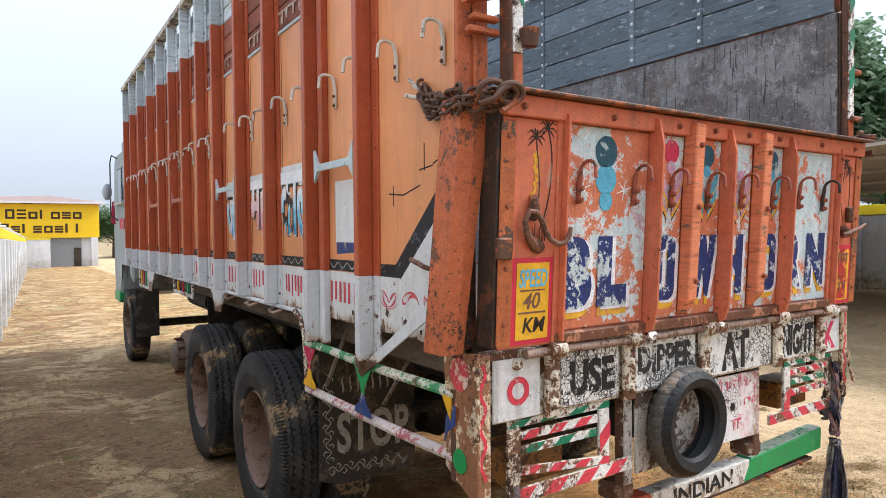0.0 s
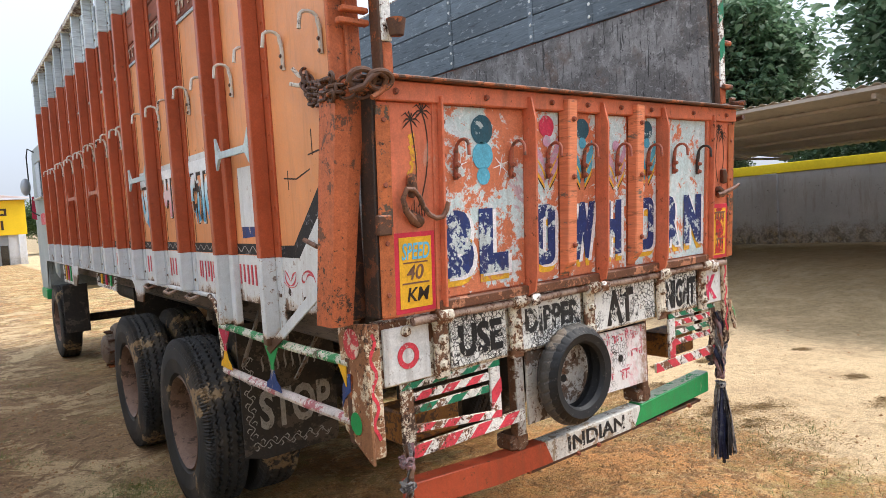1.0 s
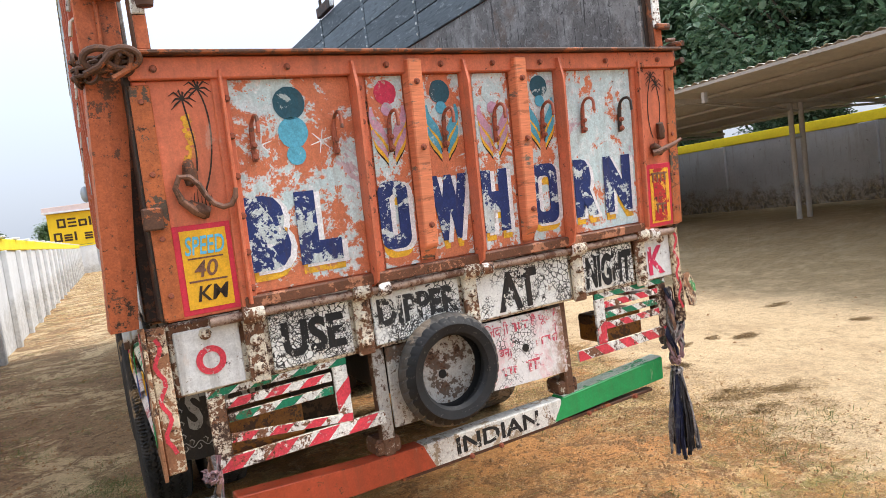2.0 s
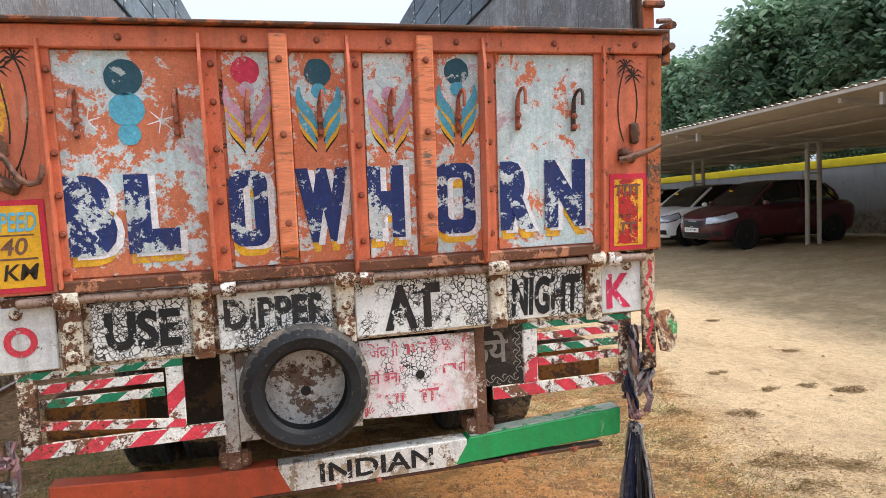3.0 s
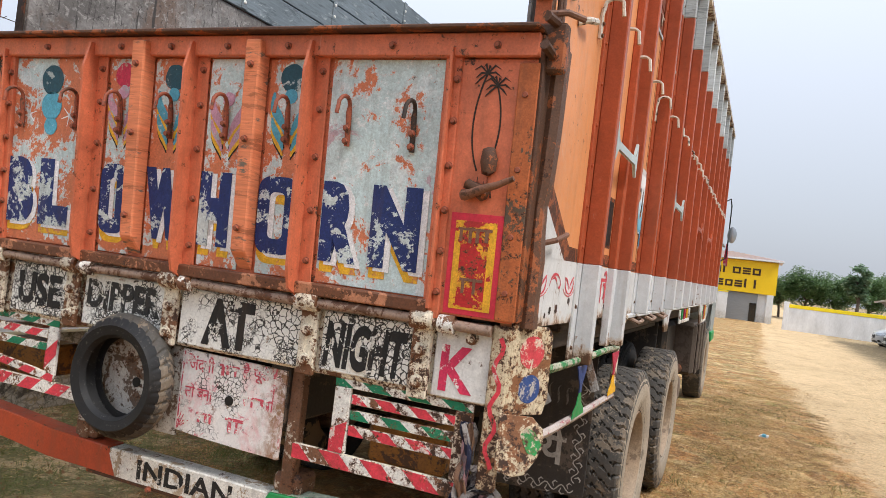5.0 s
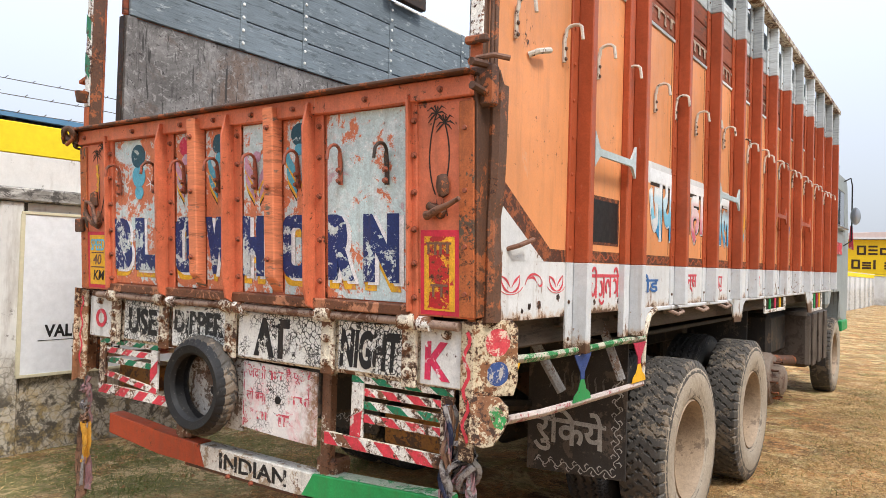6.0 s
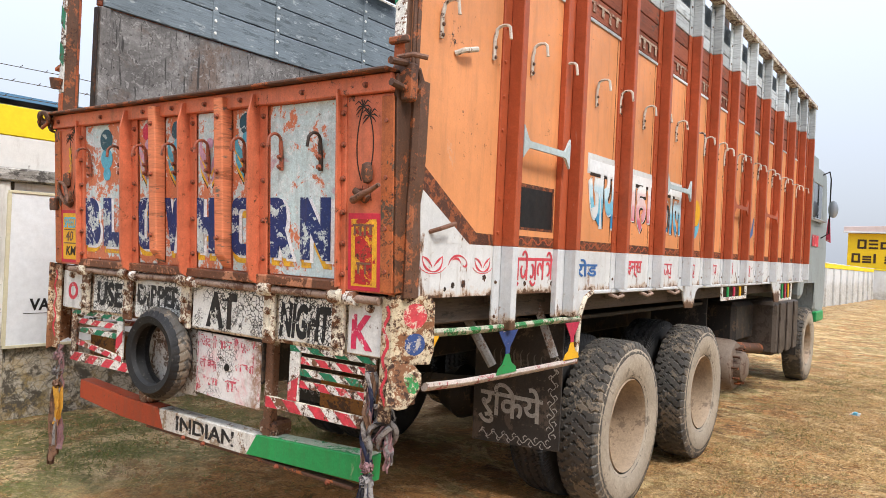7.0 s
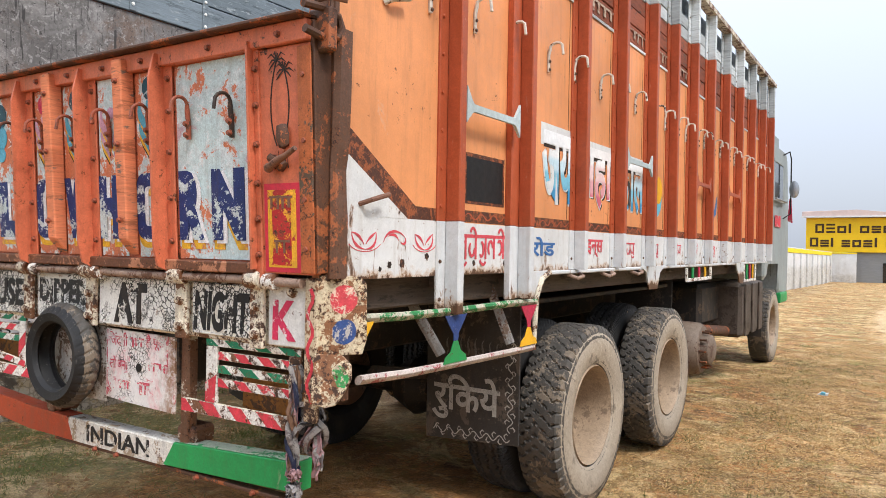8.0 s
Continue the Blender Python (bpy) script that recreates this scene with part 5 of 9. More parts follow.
        part("post_stripe", prism([(inner, 0.87), (inner + 0.057, 0.93), (inner + 0.057, 0.99), (inner, 0.94)] if s < 0 else [(inner, 0.828), (inner + 0.05, 0.828), (inner + 0.057, 0.93), (inner, 0.90)], 0.001, REAR @ pose(0, 0.0475, 0)), M_red, bump)
        part("lamp_shelf", box(x0 + 0.05 if s < 0 else x0 + 0.10, x1 - 0.16 if s < 0 else x1 - 0.1, 0.13, 0.30, 0.80, 0.93, 0.01), M_lamp_box, bump, "battered amber lamp box", m=REAR)
    stripes("loose_cage_bar", bump, -1.04, -0.60, 0.868, 0.9, 0.05, 0.06, RW, 7, 0.03, REAR @ pose(-1.04, 0, 0.89) @ pose(0, 0, 0, 0, 6) @ pose(1.04, 0, -0.89))
    # foot guard hung below
    y0 = 0.085
    guard = part("foot_guard", prism([(-0.31, 0.53), (-0.27, 0.528), (0.34, 0.528), (0.40, 0.535), (0.40, 0.628), (-0.31, 0.628)], 0.075, pose(0, y0, 0), 0.004), M_guard_white, bump, "white middle of a tricolour foot guard", m=REAR)
    part("guard_end", prism([(0.345, 0.530), (1.058, 0.556), (1.062, 0.664), (0.41, 0.630)], 0.078, pose(0, y0 - 0.0015, 0), 0.004), M_guard_green, guard, "green painted end", m=REAR)
    part("guard_top_wear", prism([(0.415, 0.6325), (1.060, 0.6665), (1.060, 0.6685), (0.415, 0.6345)], 0.070, pose(0, y0 + 0.002, 0)), M_guard_top, guard, "trodden pale top of the green end", m=REAR)
    part("guard_end", prism([(-1.045, 0.565), (-0.62, 0.53), (-0.265, 0.526), (-0.315, 0.6295), (-0.60, 0.636), (-1.045, 0.668)], 0.078, pose(0, y0 - 0.0015, 0), 0.004), M_guard_red, guard, "orange-red painted end", m=REAR)
    part("guard_lip", box(-0.42, 0.98, y0 + 0.004, y0 + 0.048, 0.512, 0.527, 0.003), M_rust, guard, m=REAR @ pose(0, 0, 0))
    part("letters", letters("INDIAN", -0.165, 0.262, 0.545, 0.614, 0.0012, 0.022), M_guard_letter, guard, "black block letters", m=REAR @ pose(0, y0 - 0.0002, 0))
    for u in (-0.1, 0.05, 0.55, 0.85):
        piece("bolt", M_bolt, guard, REAR @ pose(u, y0, 0.519))
    # corner lamp pods
    part("painted_patch", prism([(0.12, 1.125), (0.125, 1.06), (0.17, 1.03), (0.195, 0.99), (0.185, 1.07), (0.155, 1.12)], 0.0015, pose(-1.2555, -0.012, 0, 0, 0, 90) @ pose(0, 0.0135, 0)), M_blue, bump, "blue painted patch")
    for s, sx in ((-1, -1.225), (1, 1.20)):
        out = [(0.0, 0.89), (0.06, 0.875), (0.165, 0.885), (0.20, 0.94), (0.175, 1.02), (0.19, 1.10), (0.19, 1.30), (0.0, 1.315)]
        if s < 0:
            out = [(0.0, 0.82), (0.08, 0.86), (0.19, 0.91), (0.205, 1.01), (0.12, 1.05), (0.10, 1.12), (0.19, 1.15), (0.20, 1.29), (0.0, 1.315)]
        side_m = pose(1.193, 0.168, 0, 0, 0, 60) if s > 0 else pose(sx - 0.03, -0.012, 0, 0, 0, 90)
        if s > 0:
            out = [(0.0, 1.05), (0.15, 1.05), (0.165, 1.10), (0.162, 1.285), (0.14, 1.31), (0.0, 1.315)]
        pod = part("corner_plate", prism(out, 0.012, side_m, 0.002), M_pod if s > 0 else M_pod_rust, bump, "bent cream corner plate with painted spots")
        if s > 0:
            flare = pose(1.203, 0.162, 0, 0, 0, 24) @ pose(0, 0, 1.045) @ pose(0, 0, 0, -12) @ pose(0, 0, -1.045)
            low = part("corner_flap", prism([(-0.02, 0.905), (0.03, 0.89), (0.065, 0.90), (0.095, 0.945), (0.112, 0.985), (0.108, 1.03), (0.075, 1.06), (-0.02, 1.06)], 0.010, flare, 0.002), M_pod, pod, "lower corner plate bent outwards, with a green patch")
            part("painted_patch", prism([(0.045, 1.005), (0.06, 1.03), (0.085, 1.02), (0.108, 0.988), (0.092, 0.955), (0.068, 0.96)], 0.0015, flare @ pose(0, -0.0018, 0)), M_patch_green, low, "green painted patch")
        part("corner_face", box(sx - 0.062 if s > 0 else sx - 0.03, sx - 0.004 if s > 0 else sx + 0.03, 0.02, 0.04, 0.83, 1.305, 0.005), M_pod if s > 0 else M_pod_rust, bump, "cream corner plate with red stripes", m=REAR)
        xx = sx + 0.02 * s
        for cy, cz, r, mat in ((0.10 if s < 0 else 0.082, 1.235, 0.048, M_spot_red), (0.085, 1.128, 0.042, M_spot_blue), (0.10, 0.95, 0.035, M_guard_green)):
            if (s < 0 and mat is M_spot_blue) or (s > 0 and mat is M_guard_green):
                continue
            # discs lie on the outer face of the pod
            mm = side_m @ pose(0, -0.0015, 0) if s > 0 else side_m @ pose(0, 0.0135, 0)
            part("painted_spot", disc(cy, cz, r if s > 0 else r * 1.15, 0.0015, mm, 20, rag=0.06), mat, pod, "round painted spot")
        zig = [(sx - (0.034 if s > 0 else 0.005) + 0.012 * math.sin(i * 1.2), 1.27 - i * 0.022) for i in range(18)]
        part("painted_squiggle", ribbon(zig, 0.013, 0.001, REAR @ pose(0, 0.0185, 0)), M_red, bump, "red painted squiggle")
    return bump


build_tailgate()
build_bumper()

RIBS = (0.84, 1.42, 2.03, 2.59, 3.14, 3.60, 4.10, 4.60, 5.12, 5.66, 6.22, 6.76, 7.24)
SIDE_TOP, SHEET_TOP, STRIP, FLOOR = 3.62, 2.81, 1.52, 1.30
RED_TOP = 3.18


def lengthwise(s, y):
    """Where a mark at y along the body really lies: the bays widen towards the cab, and a little more on the right."""
    return (y + LW[s][0] + LW[s][1] * y + LW[s][2] * y * y)


LW = {1: (0.00162, 0.05359, 0.0147), -1: (-0.04147, -0.01437, 0.01918)}


def lengthen(s, before):
    """Spread all that was built since the set before along the body, and set it over to the body's middle line."""
    for ob in list(bpy.data.objects):
        if ob in before or not ob.parent:
            continue
        if ob.name.split(".")[0] in ("rivet",):
            b = ob.matrix_basis
            b.translation = (b.translation.x - 0.02, lengthwise(s, b.translation.y), b.translation.z)
            ob.matrix_basis = b
        elif ob.type == "MESH":
            for v in ob.data.vertices:
                v.co = (v.co.x - 0.02, lengthwise(s, v.co.y), v.co.z)


def build_side(s):
    """One side of the cargo body; s is -1 for the left and 1 for the right."""
    y_back = 0.20 if s < 0 else 0.17
    X = 1.205

    def put(name, y0, y1, z0, z1, d0, d1, mat, label="", r=0.003, parent=None):
        a, b = sorted((s * (X + d0), s * (X + d1)))
        return part(name, box(a, b, y0, y1, z0, z1, r), mat, parent or wall, label)

    wall = part("body_side", box(*sorted((s * 1.165, s * 1.20)), y_back, 7.30, FLOOR, SHEET_TOP), M_side, truck, "tall orange steel side with hooks and painted words")
    part("inner_lining", box(*sorted((s * 1.150, s * 1.163)), y_back + 0.002, 7.28, 1.42, SHEET_TOP), M_inner, wall, "scraped dark steel lining")
    part("rear_lining_edge", box(*sorted((s * 1.135, s * 1.149)), y_back + 0.002, y_back + 0.06, 1.42, SHEET_TOP, 0.003), M_inner, wall)
    part("rear_edge_cap", box(*sorted((s * 1.152, s * 1.2035)), y_back - 0.007, y_back - 0.0008, 1.42, SHEET_TOP, 0.002), M_dark_rust, wall, "dark strip over the sheet's rear edge")
    ends = (y_back,) + RIBS + (7.30,)
    on_side = (lambda d: pose(s * (X + d), 0, 0, 0, 0, 90 * s))

    for i in range(len(ends) - 1):
        a, b = ends[i] + 0.004, ends[i + 1] - 0.004
        put("sheet", a, b, STRIP, SHEET_TOP - 0.01, -0.005, 0.0, M_side, r=0)
        low = FLOOR - 0.004
        put("white_sheet", a, b, low, STRIP, -0.005, 0.002, M_white, "white painted lower strip", r=0)
        if i > 0:
            put("scroll_band", a + 0.03, b, STRIP + 0.004, STRIP + 0.055, 0.0002, 0.0015, M_band if s > 0 else M_band_black, "dark painted scroll band", 0)
            if i < 8:
                wave = [(a + 0.05 + 0.012 * q, STRIP + 0.03 + 0.013 * math.sin(q * 0.75 + i)) for q in range(int((b - a - 0.08) / 0.012))]
                part("band_scroll", ribbon([(p if s > 0 else (-p[0], p[1])) for p in wave], [0.003 + 0.004 * abs(math.sin(q * 0.37)) for q in range(len(wave))], 0.0006, on_side(0.0024)), M_rib if s > 0 else M_flap_paint, wall, "painted scroll line")
            put("plank_ledge", a, b, SHEET_TOP - 0.012, SHEET_TOP + 0.008, 0.0, 0.008, M_plank_white, "thin white ledge", 0.002)
        for k, (z0, z1) in enumerate(((2.825, 2.95), (2.955, 3.07), (3.075, 3.18), (3.185, 3.28), (3.285, 3.38))):
            if i == 0 and s < 0 and k > 3:
                continue
            put("plank", a, b, z0, z1, -0.03, -0.004 + 0.004 * random.random(), M_plank_brown if k < 3 else M_plank_white, "weathered painted plank", 0.004)
        if 0 < i < 7:
            rnd_n = 5
            part("faded_writing", bars(*( (a + 0.08, b - 0.06) if s > 0 else (-b + 0.06, -a - 0.08)), 2.845, 2.92, rnd_n, on_side(0.002), i), M_plank_script, wall, "faded pale writing on a plank")
    # inner planks above the lining, stepping up to the front
    for k in range(4):
        z0 = SHEET_TOP + 0.005 + k * 0.194
        part("inner_plank", box(*sorted((s * 1.135, s * 1.158)), y_back + 0.02, 7.28, z0, z0 + 0.188, 0.004), M_plank_grey, wall, "slate-grey inner plank")
    for y in (0.95, 1.45, 2.3, 3.2, 4.2, 5.2):
        strap = part("inner_strap", box(*sorted((s * 1.128, s * 1.1345)), y - 0.022, y + 0.022, SHEET_TOP + 0.01, 3.59, 0.002), M_plank_grey, wall)
        for k in range(9):
            piece("rivet", M_rivet_alu, strap, pose(s * 1.128, y, SHEET_TOP + 0.05 + k * 0.082, 0, 0, -90 * s))
    # ribs: a riveted flange and a leg that stands out
    for i, y in enumerate(RIBS):
        low = 1.14 if i == 0 else (1.17 if i == 1 else FLOOR)
        for z0, z1, mat, lab in ((low, STRIP, M_white_rib, "white lower end of a rib"), (STRIP, RED_TOP, M_rib, "brick-red upright rib"), (RED_TOP, SIDE_TOP, M_plank_white, "grey-white upper end of a rib")):
            bm = box(*sorted((s * (X - 0.001), s * (X + 0.010))), y - 0.065, y + 0.03, z0, z1, 0.002)
            box(*sorted((s * (X + 0.010), s * (X + 0.078))), y - 0.012, y + 0.030, z0, z1, 0.004, bm)
            if i == 1:
                box(*sorted((s * (X + 0.0), s * (X + 0.035))), y - 0.12, y - 0.067, z0, z1, 0.004, bm)
            rib = part("rib", bm, mat, wall, lab)
            z = z0 + 0.06
            while z < z1 - 0.03:
                piece("rivet", M_rivet if mat is M_rib else M_rivet_white, rib, pose(s * (X + 0.010), y - 0.045, z, 0, 0, 90 * s))
                z += 0.155 if i < 7 else 0.31
    for y in RIBS[1:9]:
        put("sheet_seam", y - 0.092, y - 0.088, STRIP + 0.06, SHEET_TOP - 0.02, 0.0, 0.0012, M_scribble, "dark sheet seam", 0)
    put("top_rail", y_back, 7.32, 3.585, 3.635, 0.0, 0.085, M_cream, "thin cream top rail")
    # flared ties between pairs of ribs
    for y0, y1 in ((0.875, 1.30), (2.62, 3.07), (4.13, 4.53), (5.15, 5.60)):
        pts = [(y0, 1.93), (y0 + 0.035, 1.975), (y0 + 0.05, 1.985), (y1 - 0.05, 1.985), (y1 - 0.035, 1.975), (y1, 1.93), (y1, 2.085), (y1 - 0.035, 2.025), (y1 - 0.05, 2.012), (y0 + 0.05, 2.012), (y0 + 0.035, 2.025), (y0, 2.085)]
        pts = pts if s > 0 else [(-p[0], p[1]) for p in pts]
        part("rib_tie", prism(pts, 0.014, on_side(0.078), 0.002), M_pale_blue if y0 < 4 else M_rib, wall, "pale blue-grey flared tie bar")
    # hooks in a row
    ys = [0.27, 0.61, 0.93, 1.20, 1.55, 1.86, 2.18, 2.46, 2.80,] if s < 0 else [0.35, 0.71, 1.02, 1.31, 1.69, 1.99, 2.34, 2.60, 2.90,]
    ys += [ 3.28, 3.50, 3.82, 4.0, 4.35, 4.52, 4.85, 5.05, 5.4, 5.58, 5.95, 6.15, 6.5, 6.7, 7.0]
    for i, y in enumerate(ys):
        z = (2.268 if s < 0 else 2.333) + 0.008 * (i % 3)
        pts = [(0.008, z), (0.008, z + 0.09), (0.014, z + 0.115)] + [(0.048 - 0.036 * math.cos(a), z + 0.118 + 0.034 * math.sin(a)) for a in [0.5 + 0.5 * j for j in range(5)]] + [(0.084, z + 0.085)]
        hook = part("hook", tube([(s * (X + p[0]), y + 0.012 * min(1, max(0, p[0] - 0.01) * 30), p[1]) for p in pts], [0.0085] * 3 + [0.0075] * 6, 6), M_hook, wall, "pale steel J hook", True)
        for dz in (0.012, 0.055):
            piece("rivet", M_rivet_white, hook, pose(s * (X + 0.015), y, z + dz, 0, 0, 90 * s))
    # white corner with its scroll edge
    f = (lambda p: p) if s > 0 else (lambda p: (-p[0], p[1]))
    yb = y_back + 0.002
    zt = 1.86 if s < 0 else 1.80
    part("white_corner", prism([f(p) for p in ((yb, STRIP), (0.60, STRIP), (yb, zt))], 0.0025, on_side(0.0028)), M_white, wall, "white painted corner")
    part("scroll_band", prism([f(p) for p in ((yb, zt), (0.60, STRIP), (0.775, STRIP), (0.775, STRIP + 0.05), (0.645, STRIP + 0.052), (yb, zt + 0.10))], 0.0018, on_side(0.0022)), M_band if s > 0 else M_band_black, wall, "dark painted scroll band")
    # small red scrolls: a tulip, an arch and another tulip
    swell = [0.002, 0.005, 0.008, 0.010, 0.010, 0.008, 0.006, 0.004, 0.002]
    strokes = []
    for c, k in ((0.365, 1.0), (0.70, 0.9)):
        strokes += [bezier((c + 0.005, 1.402), (c - 0.035 * k, 1.405), (c - 0.06 * k, 1.43), (c - 0.062 * k, 1.462), 8),
                    bezier((c - 0.062 * k, 1.462), (c - 0.03 * k, 1.455), (c - 0.012 * k, 1.44), (c, 1.418), 8),
                    bezier((c + 0.005, 1.402), (c + 0.045 * k, 1.402), (c + 0.068 * k, 1.425), (c + 0.060 * k, 1.465), 8),
                    bezier((c + 0.060 * k, 1.465), (c + 0.04 * k, 1.45), (c + 0.02 * k, 1.44), (c + 0.008, 1.42), 8),
                    bezier((c - 0.075 * k, 1.42), (c - 0.04 * k, 1.385), (c + 0.05 * k, 1.385), (c + 0.085 * k, 1.42), 8)]
    strokes += [bezier((0.465, 1.428), (0.48, 1.478), (0.55, 1.482), (0.585, 1.448), 8), bezier((0.585, 1.448), (0.60, 1.425), (0.57, 1.415), (0.56, 1.432), 8), bezier((0.49, 1.45), (0.52, 1.465), (0.54, 1.455), (0.55, 1.435), 8)]
    for k, pts in enumerate(strokes):
        part("red_flourish", ribbon([f(p) for p in pts], swell if k % 5 < 4 else [0.003] * 9, 0.0006, on_side(0.0032 + 0.0003 * (k % 4))), M_script_red, wall, "red painted scroll stroke")
    for cy, cz, r in ((0.50, 1.345, 0.011), (0.57, 1.35, 0.014), (0.72, 1.375, 0.013), (0.45, 1.33, 0.008), (1.05, 1.345, 0.010), (1.30, 1.34, 0.012)):
        part("rust_hole", disc(cy if s > 0 else -cy, cz, r, 0.0008, on_side(0.0034), 14, 1.2, rag=0.6), M_dark_rust, wall, "rusted-through spot")
    # squares and words
    if s > 0:
        put("painted_square", 0.985, 1.275, 1.618, 1.81, 0.0005, 0.0018, M_black, "black painted square", 0)
        put("square_edge", 0.965, 1.29, 1.605, 1.828, 0.0002, 0.0012, M_band, "", 0)
        words = (("जय", 1.655, 2.0, 1.665, 2.06, M_script_cyan), ("महा", 2.10, 2.54, 1.665, 2.045, M_script_pink), ("काल", 2.66, 3.09, 1.67, 2.04, M_script_cyan))
        part("script", letters("रोड", 1.55, 1.80, 1.375, 1.475, 0.001, 0.02), M_script_blue, wall, "blue painted script", m=on_side(0.0035))
        part("script", letters("लाइन्स", 2.08, 2.42, 1.365, 1.475, 0.001, 0.02), M_script_red, wall, "red painted script", m=on_side(0.0035))
        for x0, x1, n, mat, sd in ((0.93, 1.30, 5, M_script_red, 1), (2.66, 2.95, 4, M_script_red, 3), (3.25, 3.42, 3, M_script_red, 4), (3.72, 3.95, 3, M_script_red, 5), (4.2, 4.4, 3, M_script_red, 6), (4.75, 4.95, 3, M_script_red, 7)):
            part("script_line", scrawl(x0, x1, 1.335 if sd == 1 else 1.36, 1.505 if sd == 1 else 1.49, n, on_side(0.0035), sd), mat, wall, "red painted writing")
        # painted wheel and swirl
        part("painted_ball", disc(3.36, 1.82, 0.12, 0.001, on_side(0.0015), 20, 1.3), M_script_cyan, wall, "round blue and yellow painted emblem")
        part("painted_ball", disc(3.40, 1.87, 0.08, 0.001, on_side(0.003), 20, 1.3), M_sign_yellow, wall)
        part("painted_swirl", ribbon([(4.82, 1.70), (4.95, 1.80), (5.0, 1.95)], [0.01, 0.07, 0.02], 0.001, on_side(0.0015)), M_script_blue, wall, "blue and white painted swirl")
    else:
        put("painted_square", 0.99, 1.225, 1.655, 1.935, 0.0015, 0.003, M_white, "white painted square", 0)
        part("square_shade", prism([f(p) for p in ((0.955, 1.615), (1.22, 1.60), (1.235, 1.9), (0.955, 1.91))], 0.001, on_side(0.001)), M_blue, wall, "blue shade of a painted square")
        words = (("जय", -3.06, -2.70, 1.67, 2.04, M_script_cyan), ("महा", -2.52, -2.10, 1.67, 2.045, M_script_pink), ("काल", -1.97, -1.56, 1.68, 2.05, M_script_cyan))
        for x0, x1, n, sd in ((-1.30, -0.90, 8, 1), (-1.92, -1.56, 8, 2), (-2.5, -2.15, 6, 3), (-3.05, -2.7, 5, 4), (-3.5, -3.25, 4, 5), (-4.0, -3.75, 4, 6)):
            for k in range(n):
                w = (x1 - x0) / n
                part("figure", bars(x0 + k * w, x0 + (k + 1) * w, 1.36, 1.475, 1, on_side(0.0035), 10 * sd + k, False), M_script_red, wall, "red painted figure")
        for k, pts in enumerate((((-0.42, 2.02), (-0.42, 1.92)), ((-0.46, 1.925), (-0.36, 1.935)), ((-0.36, 1.94), (-0.28, 1.965)), ((-0.66, 1.88), (-0.66, 1.80)), ((-0.70, 1.85), (-0.58, 1.84)), ((-0.58, 1.84), (-0.45, 1.87)))):
            part("scratch_mark", ribbon(pts, 0.006, 0.0008, on_side(0.001)), M_scribble, wall, "dark scratched tally mark")
    for word, x0, x1, z0, z1, mat in words:
        part("word_back", prism([(x0 - 0.02, z1 - 0.10), (x1 + 0.02, z1 - 0.10), (x1 + 0.02, z1 + 0.015), (x0 - 0.02, z1 + 0.015)], 0.001, on_side(0.0015)), M_white, wall, "white head stroke of a painted word")
        band = M_word_blue if mat is M_script_cyan else M_word_pink
        part("word_shade", letters(word, x0 + 0.014, x1 + 0.024, z0 - 0.010, z1 - 0.05, 0.0006, 0.02), M_scribble, wall, "dark shade of painted script", m=on_side(0.0006))
        part("word_edge", letters(word, x0 - 0.012, x1 + 0.012, z0 - 0.012, z1 - 0.01, 0.0006, 0.036), M_white, wall, "white outline of painted script", m=on_side(0.0018))
        part("word", letters(word, x0, x1, z0, z1 - 0.02, 0.0006, 0.026), band, wall, "painted Hindi word in bands of colour", m=on_side(0.0032))
    # grab iron on the rear sheet
    yg = 0.45
    if s > 0:
        part("grab_iron", tube([(s * X, yg, 2.30), (s * (X + 0.03), yg + 0.02, 2.315), (s * (X + 0.035), yg + 0.10, 2.34)], 0.012, 8), M_hook, wall, "pale bent grab iron", True)
    part("grab_iron", tube([(s * X, 0.34, 1.56), (s * (X + 0.04), 0.36, 1.575), (s * (X + 0.05), 0.44, 1.60)], 0.009, 8), M_hook_rust, wall, "dark rusty bent grab iron", True)
    return wall


M_hook = paint("pale_hook_paint", (0.60, 0.55, 0.48), 0.5, 0.60, 0.3)
M_rivet_white = bolt_mesh("rivet", 0.009, 0.006, M_white_rib)
M_rivet_alu = bolt_mesh("rivet", 0.012, 0.006, M_plate)
for s in (-1, 1):
    before = set(bpy.data.objects)
    build_side(s)
    lengthen(s, before)
part("headboard", box(-1.18, 1.14, 8.06, 8.11, 1.40, 3.60, 0.004), M_plank_grey, truck, "slate-grey planked headboard")
part("cargo_floor", box(-1.17, 1.13, 0.16, 8.06, 1.36, 1.40), M_floor_beam, truck, "worn plank cargo floor")


